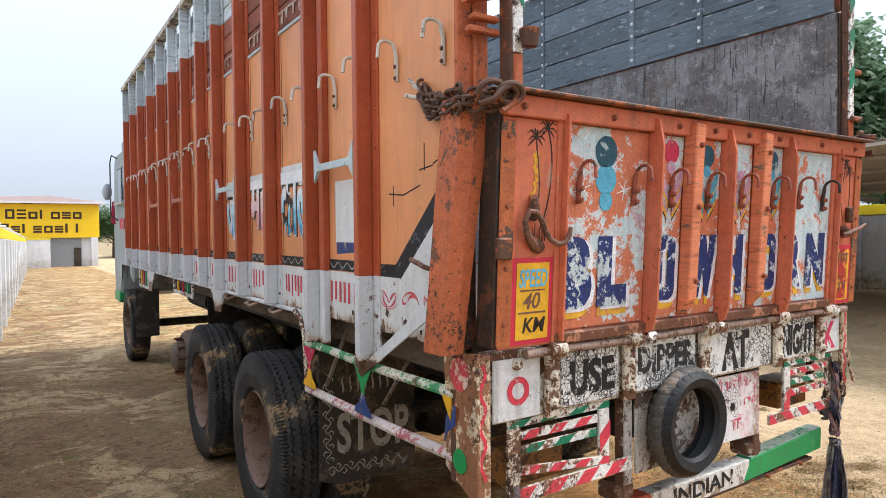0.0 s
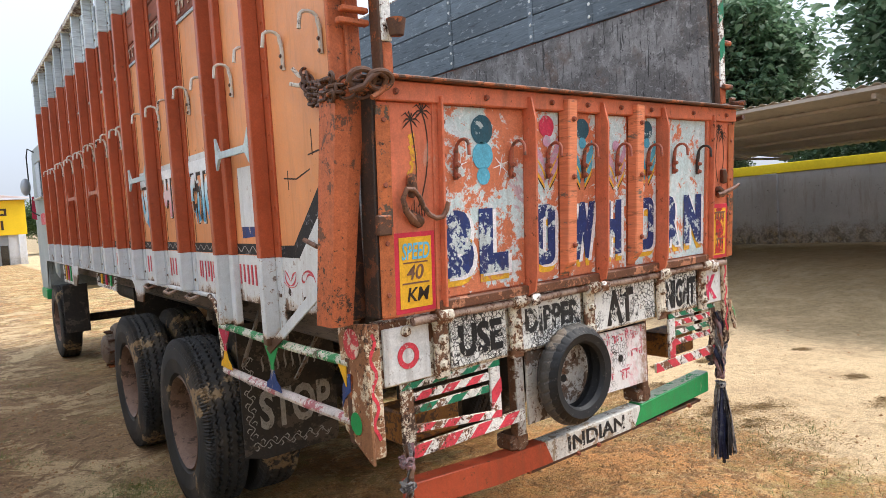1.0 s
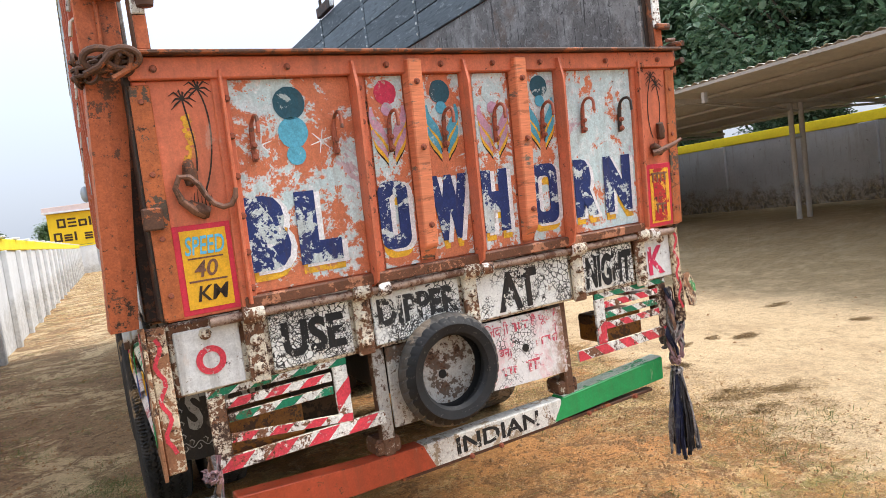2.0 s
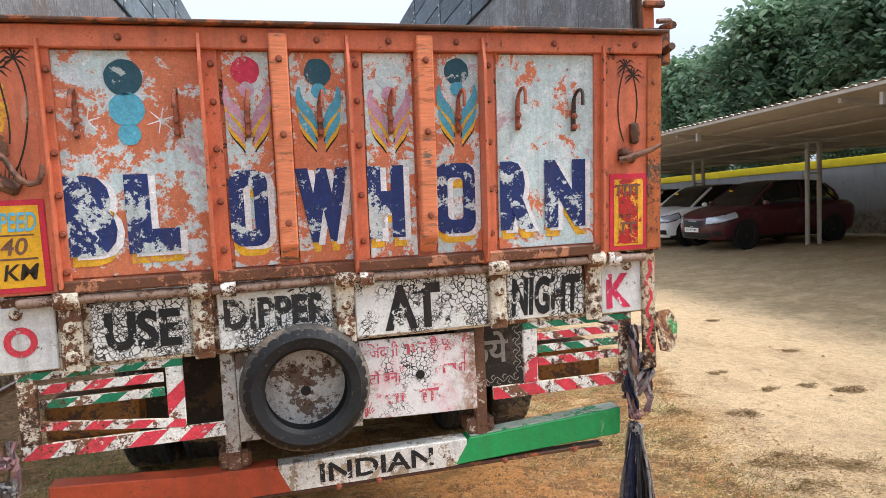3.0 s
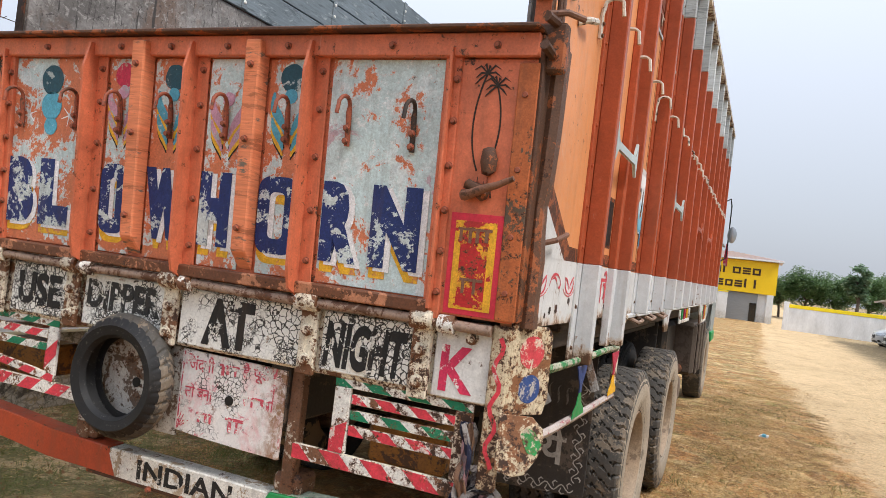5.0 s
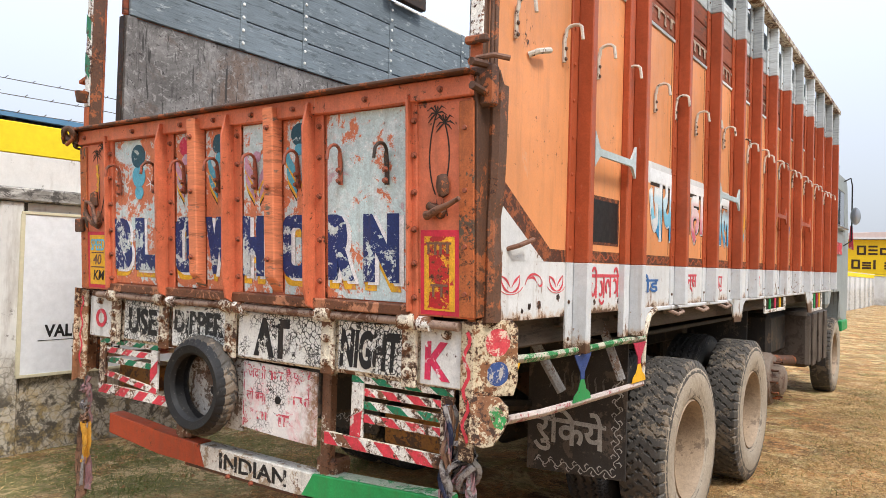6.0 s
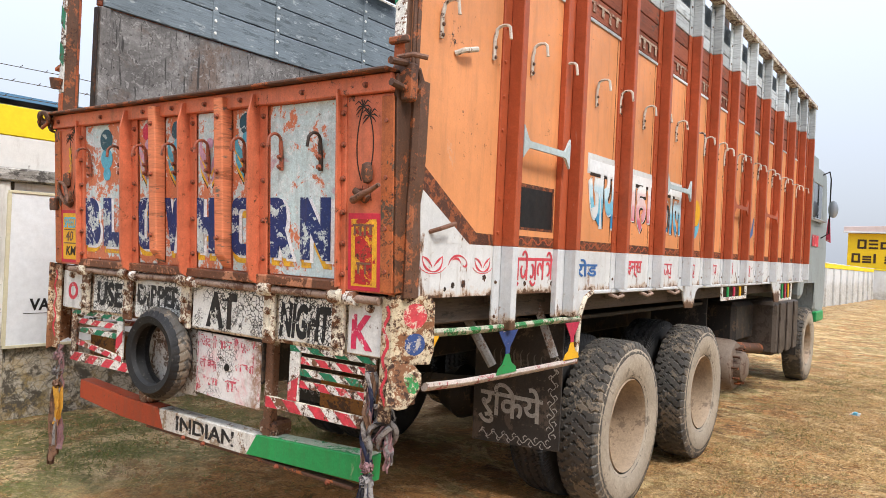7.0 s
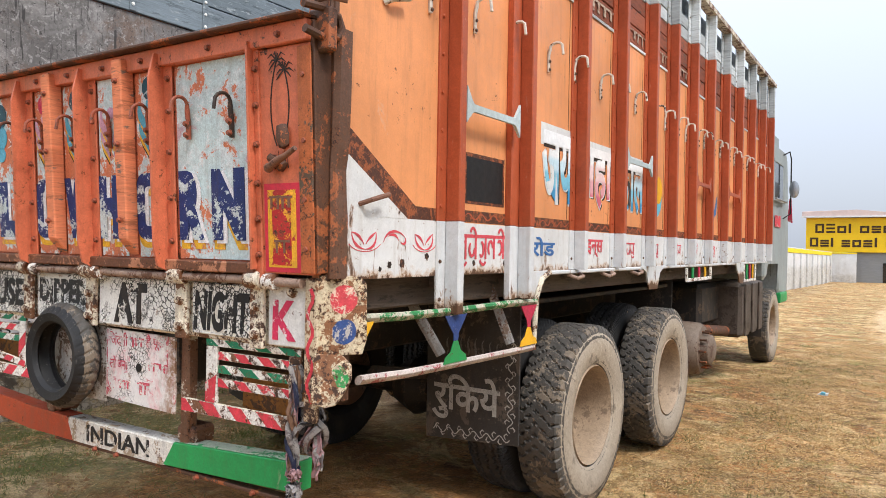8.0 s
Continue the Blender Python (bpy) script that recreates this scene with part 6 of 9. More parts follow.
def build_pillars():
    for s in (-1, 1):
        # a slim post behind the tailgate's end, an outer plate beside it, and the foot below the rim
        e0, e1 = (-1.112, -1.156) if s < 0 else (1.154, 1.208)
        lo, hi = min(e0, e1), max(e0, e1)
        v0, v1 = (-0.045, 0.018) if s < 0 else (0.008, 0.040)
        pil = part("corner_pillar", box(lo, hi, v0, v1, 2.152, 3.56, 0.006), M_pillar, truck, "rust-brown corner post", m=REAR)
        a, b = (-1.30, -1.176) if s < 0 else (1.2085, 1.232)
        part("pillar_plate", join(box(a, b, 0.046, 0.066, 2.118, 3.56, 0.004), box((a + b) / 2 - 0.006, (a + b) / 2 + 0.006, 0.030, 0.0455, 2.118, 3.56, 0.003)), M_channel if s < 0 else M_pillar, pil, "orange outer plate of the corner post", m=REAR)
        if s < 0:
            # its dark colour carries the shade of the gap beside the channel
            part("pillar_foot", box(-1.235, -1.168, 0.125, 0.19, 1.31, 2.019, 0.006), M_dark_rust, pil, "rusty pillar foot, coloured dark for the shaded gap", m=REAR)
        else:
            part("pillar_foot", box(1.15, 1.212, 0.045, 0.10, 1.31, 2.115, 0.006), M_pillar, pil, "rust-scarred pillar foot", m=REAR)
        part("pillar_strip", box(lo + 0.002, hi - 0.002, v0 - 0.011, v0 - 0.0005, 2.26, 3.56, 0.003), M_stripe_white, pil, "white strip with green slanted stripes", m=REAR)
        z = 2.40
        while z < 3.4:
            part("stripe", prism([(e0, z), (e1, z + 0.045), (e1, z + 0.145), (e0, z + 0.10)], 0.001, REAR @ pose(0, v0 - 0.0125, 0)), M_green, pil)
            z += 0.20
        part("bare_post", box(lo + 0.004, hi - 0.004, v0 - 0.011, v0 - 0.0005, 2.153, 2.256, 0.003), M_channel, pil, m=REAR)
        if s < 0:
            part("bracket", join(box(-1.285, -1.165, -0.002, 0.029, 2.318, 2.338, 0.004), join(box(-1.27, -1.165, -0.002, 0.029, 2.36, 2.378, 0.004), prism([(-1.295, 2.405), (-1.165, 2.44), (-1.165, 2.46), (-1.295, 2.425)], 0.045, pose(0, -0.012, 0), 0.003))), M_channel, pil, "rusty bracket", m=REAR)
            part("socket", lathe([(0.0, -0.028), (0.024, -0.028), (0.034, 0.026), (0.026, 0.026), (0.020, -0.014), (0.0, -0.014)], 16, m=REAR @ pose(-1.118, -0.088, 2.30, 0, -90, 0)), M_rust, pil, "rusty pin socket", True)
        else:
            part("bracket", box(lo - 0.004, hi + 0.03, v0 - 0.04, v0 - 0.012, 2.245, 2.272, 0.006), M_rust, pil, "rusty stop bracket", m=REAR)
            part("bracket", box(1.215, 1.30, 0.0, 0.0295, 2.50, 2.525, 0.006), M_channel, pil, "rusty bracket", m=REAR)
        # outer channel that reaches past the floor, splayed and pushed in at the foot on the left
        (t0, t1, tv), (b0, b1, bv) = ((-1.30, -1.185, 0.02), (-1.345, -1.262, 0.075)) if s < 0 else ((1.205, 1.254, 0.046), (1.205, 1.246, 0.046))
        bm = bmesh.new()
        rows = []
        for k, dent in ((0.0, 0.0), (0.30, 0.0), (0.48, 0.004), (0.56, 0.014), (0.66, 0.010), (0.76, 0.002), (0.90, 0.003), (1.0, 0.0)):
            z, x0, x1, v = (p + (q - p) * k for p, q in ((2.12, 1.305), (t0, b0), (t1, b1), (tv, bv)))
            x1 -= dent if s > 0 else 0.0
            xo = x0 if s < 0 else x1
            xi = x1 if s < 0 else x0
            rows.append([bm.verts.new(q) for q in ((xi, v + (0.09 if s < 0 else 0.05), z), (xi, v + 0.004, z), ((xi + xo) / 2, v - 0.004, z), (xo, v + 0.004, z), (xo, v + (0.11 if s < 0 else 0.06), z), (xo - 0.008 * s, v + (0.11 if s < 0 else 0.06), z), (xo - 0.008 * s, v + 0.014, z), (xi + 0.008 * s, v + 0.014, z), (xi + 0.008 * s, v + (0.09 if s < 0 else 0.05), z))])
        n = len(rows[0])
        for upper, lower in zip(rows, rows[1:]):
            for k in range(n):
                bm.faces.new((upper[k], upper[(k + 1) % n], lower[(k + 1) % n], lower[k]))
        bm.faces.new(rows[0])
        bm.faces.new(rows[-1])
        chan = part("corner_channel", bm, M_channel if s < 0 else M_pillar, truck, "rust-scarred corner channel", m=REAR)
        part("channel_foot", box(min(b0, b1) + 0.004, max(b0, b1) - 0.004, bv + 0.016, bv + (0.088 if s < 0 else 0.048), 1.306, 1.325, 0.002), M_rust, chan, m=REAR)
    # latch on the right, with a bent pin
    latch = part("latch", box(1.165, 1.265, -0.02, 0.02, 2.03, 2.17, 0.008), M_rust, truck, "rusty latch plate", m=REAR)
    part("latch_pin", tube([(1.222, -0.10, 2.16), (1.230, -0.02, 2.168), (1.240, 0.045, 2.155), (1.244, 0.060, 2.12), (1.240, 0.045, 2.088), (1.230, -0.02, 2.075), (1.222, -0.09, 2.085)], 0.014, 8), M_rust, latch, "bent latch pin", True, m=REAR)
    part("latch_pin", tube([(1.20, -0.03, 2.19), (1.26, -0.02, 2.196), (1.30, 0.02, 2.19)], 0.010, 8), M_hook_rust, latch, "", True, m=REAR)


M_pillar = worn("pillar_steel_rust_and_orange", (0.125, 0.062, 0.038), (0.36, 0.115, 0.045), 0.575, 13, 0.60)
build_pillars()
for s in (-1, 1):
    for y in (2.5, 4.5):
        br = part("lashing_bracket", box(*sorted((s * 1.07, s * 1.127)), y - 0.25, y + 0.16, 3.59, 3.69, 0.006), M_dark_rust, truck, "dark rusty lashing bracket on the top plank")
        part("bracket_pin", box(*sorted((s * 1.085, s * 1.11)), y + 0.06, y + 0.095, 3.691, 3.76, 0.004), M_dark_rust, br)
        part("bracket_plate", box(*sorted((s * 1.075, s * 1.10)), y - 0.30, y - 0.252, 3.595, 3.66, 0.003), M_white_rib, br, "pale end plate")


def build_under(s):
    """Side rails, skirts and arches below the floor on one side."""
    X = s * 1.235
    ys = 0.17 if s < 0 else 0.31
    frame_ob = part("side_guard", tube([(X, ys, 1.162), (X, 0.55, 1.165 - 0.012), (X, 0.9, 1.148), (X, 1.3, 1.152), (X, 1.55, 1.145)], 0.020, 8, flat=0.7), M_green_rail, truck, "bent two-rail side guard in worn colours", True)
    part("lower_rail", tube([(X, ys + 0.01, 0.95), (X, 0.55, 0.935), (X, 0.85, 0.928), (X, 1.2, 0.922), (X, 1.53, 0.918)], 0.021, 8, flat=0.7), M_pink_rail, frame_ob, "worn pink and white lower rail", True)
    part("end_post", tube([(X, 1.54, 0.905), (X, 1.555, 1.06), (X, 1.565, 1.17), (X, 1.62, 1.26), (X, 1.70, 1.292)], 0.014, 8), M_cream, frame_ob, "", True)
    XE = X if s < 0 else 1.17
    part("end_post", box(XE - 0.014, XE + 0.014, ys - 0.015, ys + 0.02, 0.87, 1.18, 0.004), M_rust, frame_ob)
    on = pose(X + s * 0.021, 0, 0, 0, 0, 90 * s)
    f = (lambda p: p) if s > 0 else (lambda p: (-p[0], p[1]))
    for c, top, bot, k in ((1.46, M_crimson, M_sign_yellow, 0.0), (0.86, M_blue, M_guard_green, 0.0)):
        if s < 0 and c < 1:
            top, bot = M_guard_green, M_blue
        part("guard_plate", prism([f(p) for p in ((c - 0.075, 1.135), (c + 0.075, 1.135), (c + 0.05, 1.10), (c + 0.018, 1.06), (c + 0.015, 1.03), (c - 0.015, 1.03), (c - 0.018, 1.06), (c - 0.05, 1.10))], 0.004, on), top, frame_ob, "painted hourglass plate")
        part("guard_plate", prism([f(p) for p in ((c - 0.08, 0.94), (c + 0.08, 0.94), (c + 0.07, 0.965), (c + 0.035, 0.985), (c + 0.014, 1.028), (c - 0.014, 1.028), (c - 0.035, 0.985), (c - 0.07, 0.965))], 0.004, on), bot, frame_ob, "painted hourglass plate")
    part("guard_plate", prism([f(p) for p in ((ys + 0.002, 1.15), (ys + 0.06, 1.15), (ys + 0.008, 1.075))], 0.004, on), M_sign_yellow, frame_ob)
    for (xa, ya, za), (xb, yb, zb) in (((1.0, 0.885, 1.17), (1.10, 0.97, 0.94)), ((1.10, 1.33, 1.25), (1.195, 1.39, 0.95))):
        part("strut", tube([(s * xa, ya, za), (s * (xa + xb) / 2, (ya + yb) / 2, (za + zb) / 2), (s * xb, yb, zb)], 0.022, 6, flat=0.35), M_strut, frame_ob, "flat grey slanting strut")
    if s < 0:
        part("brace", prism([(-0.90, 1.12), (-0.86, 1.10), (-0.30, 1.40), (-0.32, 1.45)], 0.008, pose(-1.262, 0, 0, 0, 0, -90), 0.002), M_white_rib, frame_ob, "white diagonal brace")
    # timber bearer behind the gap, edge channel under the strip
    part("edge_channel", box(*sorted((s * 1.16, s * 1.225)), 1.62, 7.28, 1.276, 1.298, 0.005), M_white_rib, truck, "white edge channel under the body")
    part("bearer", box(*sorted((s * 1.06, s * 1.12)), 0.2, 7.2, 1.17, 1.355, 0.008), M_floor_beam, truck, "long grey timber bearer")
    for y in (0.3, 0.9, 1.5, 2.1, 2.7, 3.3, 3.9, 4.5, 5.1, 5.7, 6.3, 6.9):
        part("cross_bearer", box(*sorted((s * 0.1, s * 1.15)), y - 0.05, y + 0.05, 1.24, 1.355, 0.006), M_floor_beam, truck, "timber cross bearer")
    # arches: bent white skirts between the wheels
    for pts in (((1.50, 1.30), (1.50, 1.14), (1.57, 1.14), (1.60, 1.22), (1.68, 1.265), (1.70, 1.30)),
                ((3.02, 1.30), (3.14, 1.26), (3.19, 1.13), (3.36, 1.125), (3.41, 1.25), (3.52, 1.30)),
                ((5.62, 1.30), (5.72, 1.27), (5.86, 1.07), (6.02, 1.06), (6.05, 1.30))):
        part("wheel_arch_skirt", prism([f(p) for p in pts], 0.012, pose(s * 1.228, 0, 0, 0, 0, 90 * s), 0.002), M_white_rib, truck, "white painted wheel-arch skirt")
    for y0, y1, zb in ((4.05, 4.78, 1.15), (6.05, 6.62, 1.07)):
        fr = part("skirt_frame", box(*sorted((s * 1.215, s * 1.23)), y0, y1, zb, zb + 0.03, 0.003), M_stripe_white, truck, "small painted skirt frame")
        part("skirt_post", box(*sorted((s * 1.214, s * 1.231)), y0, y0 + 0.03, zb + 0.03, 1.27, 0.003), M_stripe_white, fr)
        part("skirt_post", box(*sorted((s * 1.214, s * 1.231)), y1 - 0.03, y1, zb + 0.03, 1.27, 0.003), M_stripe_white, fr)
        for j, mat in enumerate((M_guard_green, M_crimson, M_sign_yellow)):
            yy = y0 + (y1 - y0) * (0.25 + 0.25 * j)
            part("skirt_bar", box(*sorted((s * 1.216, s * 1.228)), yy - 0.02, yy + 0.02, zb + 0.03, 1.27, 0.002), mat, fr)
    # bent hooks under the edge
    for y in (1.98, 2.42, 2.9):
        part("rope_hook", tube([(s * 1.20, y, 1.27), (s * 1.25, y + 0.02, 1.25), (s * 1.26, y + 0.07, 1.262), (s * 1.22, y + 0.1, 1.275)], 0.011, 7), M_rod, truck, "pale bent rope hook", True)


M_strut = worn("grey_strut_paint", (0.26, 0.25, 0.24), (0.13, 0.085, 0.06), 0.56, 12, 0.62)
M_green_rail = worn("green_and_white_worn_rail", (0.55, 0.52, 0.42), (0.03, 0.22, 0.07), 0.5, 13, 0.63)
M_pink_rail = worn("pink_and_white_worn_rail", (0.58, 0.50, 0.46), (0.38, 0.11, 0.12), 0.56, 11, 0.62)
for s in (-1, 1):
    before = set(bpy.data.objects)
    build_under(s)
    lengthen(s, before)


def tyre_mesh(R=0.53, w=0.27, rim=0.288, lugs=52, ribbed=False):
    """A worn lorry tyre round the x axis: zigzag ribs with shoulder slits, or staggered wavy cuts."""
    h, steps = w / 2, lugs * 6
    across = [-0.82 + 0.082 * i for i in range(21)]
    prof = [(rim, -h * 0.62), (rim + 0.03, -h * 0.9), (rim + 0.12, -h), (R - 0.07, -h * 0.97), (R - 0.03, -h * 0.92)]
    first = len(prof)
    prof += [(R - 0.010 * x ** 4, h * x) for x in across]
    last = len(prof)
    prof += [(R - 0.03, h * 0.92), (R - 0.07, h * 0.97), (rim + 0.12, h), (rim + 0.03, h * 0.9), (rim, h * 0.62), (rim - 0.012, 0)]

    def depth(k, i):
        ph = k / 6
        if i in (first - 1, last):
            return 0.018 if k % (2 if ribbed else 6) == 0 else 0.0
        if not first <= i < last:
            return 0.0
        x = (i - first) / 20
        if ribbed:
            if x < 0.12 or x > 0.88:
                return 0.014 if k % 2 == 0 else 0.0
            return 0.016 if (i - first) in (5, 10, 15) else 0.0
        col, fr = int(x * 4.999), (x * 4.999) % 1
        q = (ph + 0.5 * (col % 2) + 0.13 * math.sin(x * 40)) % 1
        return (0.020 if col in (0, 4) else 0.012) if q < 0.17 and (0.1 < fr < 0.9 or col in (0, 4)) else 0.0

    own, rings = bmesh.new(), []
    for k in range(steps):
        ring = []
        for i, (r, x) in enumerate(prof):
            a = 2 * math.pi * k / steps + 0.006 * math.sin(x / h * 31 + k * 1.7)
            zig = 0.006 * (1 if (k // 2) % 2 else -1) if ribbed and first + 2 < i < last - 3 else 0.0
            q = r - depth(k, i) - 0.003 * (noise.noise((k * 0.11, x * 9, 1)) + 1)
            ring.append(own.verts.new((x + zig, q * math.cos(a), q * math.sin(a))))
        rings.append(ring)
    for k in range(steps):
        a, b = rings[k], rings[(k + 1) % steps]
        for i in range(len(prof)):
            j = (i + 1) % len(prof)
            own.faces.new((a[i], a[j], b[j], b[i]))
    return own


def rim_mesh(h=0.135):
    """A deep-dished disc wheel: the disc lies far inside its flange."""
    return lathe([(0.296, h * 0.72), (0.286, h * 0.86), (0.276, h * 0.74), (0.268, h * 0.3), (0.246, -h * 0.55), (0.232, -h * 1.3), (0.20, -h * 1.5), (0.10, -h * 1.55), (0.09, -h * 1.4), (0.0, -h * 1.4)], 48)


ME_tyre = to_mesh("tyre", tyre_mesh(ribbed=True), M_tyre)
ME_tyre_dusty = to_mesh("tyre", tyre_mesh(), M_tread_dusty)
ME_wall_ring = to_mesh("sidewall", lathe([(0.298, 0.112), (0.322, 0.1245), (0.408, 0.137), (0.477, 0.128), (0.489, 0.12)], 48), M_tyre_dusty, True)
ME_rim = to_mesh("rim", rim_mesh(), M_rim, True)
ME_rim_brown = to_mesh("rim", rim_mesh(), M_rim_brown, True)
ME_nut = to_mesh("wheel_nut", lathe([(0.0, 0.03), (0.012, 0.03), (0.016, 0.0)], 6), M_rust)


def wheel(x, y, z, s, dusty, brown=False, nuts=True):
    w = new("wheel")
    w.parent = truck
    w.matrix_basis = pose(x, y, z, random.uniform(0, 60), 0, 0 if s > 0 else 180)
    piece("tyre", ME_tyre_dusty if dusty else ME_tyre, w, Matrix())
    if dusty:
        piece("sidewall", ME_wall_ring, w, Matrix())
    piece("rim", ME_rim_brown if brown else ME_rim, w, Matrix())
    if nuts:
        for i in range(8):
            a = i * math.pi / 4
            piece("wheel_nut", ME_nut, w, pose(-0.20, 0.17 * math.cos(a), 0.185 * math.sin(a)))
    return tagged(w, "worn dusty lorry wheel")


for y in (2.37, 3.90):
    for s in (-1, 1):
        wheel(s * 1.15 - 0.01, y, 0.445, s, s > 0, s < 0)
        wheel(s * 0.82 - 0.01, y, 0.46, s, False, True, False)
    part("axle", tube([(-0.95, y, 0.46), (0.95, y, 0.46)], 0.075, 12), M_chassis, truck, "rear axle tube", True)
    part("differential", lathe([(0.0, -0.2), (0.14, -0.14), (0.2, 0), (0.14, 0.14), (0.0, 0.2)], 16, m=pose(0, y, 0.46)), M_chassis, truck, "", True)
for s in (-1, 1):
    wheel(s * 1.03, 9.3, 0.37, s, s > 0, s < 0)
part("front_axle", tube([(-0.95, 9.3, 0.37), (0.95, 9.3, 0.37)], 0.06, 10), M_chassis, truck, "", True)
# lifted axle with bare brake drums
part("lift_axle", tube([(-0.95, 5.80, 0.42), (0.95, 5.80, 0.42)], 0.06, 10), M_chassis, truck, "lifted axle without wheels", True)
for s in (-1, 1):
    drum = part("brake_drum", lathe([(0.0, -0.16), (0.24, -0.16), (0.275, -0.13), (0.265, 0.10), (0.235, 0.14), (0.16, 0.15), (0.15, 0.22), (0.10, 0.25), (0.0, 0.25)], 32, m=pose(s * 0.90, 5.80, 0.42, 0, 0, 0 if s > 0 else 180)), M_drum, truck, "bare dusty brake drum with wheel studs", True)
    for i in range(10):
        a = i * math.pi / 5
        part("stud", tube([(s * 1.02, 5.80 + 0.185 * math.cos(a), 0.42 + 0.185 * math.sin(a)), (s * 1.115, 5.80 + 0.185 * math.cos(a), 0.42 + 0.185 * math.sin(a))], 0.013, 6), M_rust, drum)
for s in (-1, 1):
    part("chassis_rail", box(*sorted((s * 0.36, s * 0.44)), 0.16, 9.9, 0.86, 1.12, 0.01), M_chassis, truck, "grimy chassis rail")
    for y in (1.7, 2.33, 3.1, 3.86, 4.6):
        part("spring_leaf", tube([(s * 0.55, y - 0.5, 0.78), (s * 0.55, y, 0.70), (s * 0.55, y + 0.5, 0.78)], 0.045, 6, flat=0.6), M_chassis, truck)
# beams and sheets added to block the bright gap under the floor
for s in (-1, 1):
    part("subframe_beam", box(*sorted((s * 0.34, s * 0.46)), 0.18, 8.0, 1.122, 1.238, 0.006), M_floor_beam, truck, "timber subframe beam, added to close the gap under the floor")
    part("inner_arch", box(*sorted((s * 0.62, s * 0.98)), 1.75, 4.75, 1.09, 1.12, 0.006), M_chassis, truck, "added black sheet that closes the gap above the wheels")
for y in (0.35, 1.3, 2.3, 3.1, 4.2, 5.6, 6.9):
    part("cross_member", box(-0.36, 0.36, y - 0.05, y + 0.05, 0.92, 1.08, 0.008), M_chassis, truck)
# unseen block, added to stop a bright sliver showing below the rails
part("bogie_bracket", box(-0.34, 0.34, 4.52, 4.68, 0.60, 0.90, 0.02), M_chassis, truck, "added dark block that closes the gap between the rails")
part("prop_shaft", tube([(0, 3.5, 0.6), (0, 7.2, 0.8)], 0.06, 10), M_chassis, truck)
# tank and battery boxes on the right, toolbox on the left
part("fuel_tank", box(0.48, 0.94, 6.1, 6.95, 0.60, 1.06, 0.05), M_chassis, truck, "black fuel tank")
part("step_box", box(0.75, 1.17, 7.0, 8.35, 0.42, 1.05, 0.04), M_box, truck, "dusty battery box")
for j in range(3):
    part("box_rib", box(1.168, 1.19, 7.15 + 0.42 * j, 7.38 + 0.42 * j, 0.43, 1.04, 0.01), M_box, truck)
# unseen plates, added to keep daylight from showing through under the body
for s in (-1, 1):
    part("inner_mudguard", box(*sorted((s * 0.47, s * 1.0)), 4.82, 4.835, 0.50, 1.15, 0.004), M_flap, truck, "added black plate that blocks the gap under the body")
part("exhaust", tube([(0.98, 5.9, 0.60), (1.0, 7.9, 0.40)], 0.06, 10), M_rust, truck, "rusty exhaust pipe", True)
part("air_tank", tube([(-0.58, 6.3, 0.92), (-0.58, 7.3, 0.92)], 0.12, 14), M_chassis, truck, "black air tank", True)

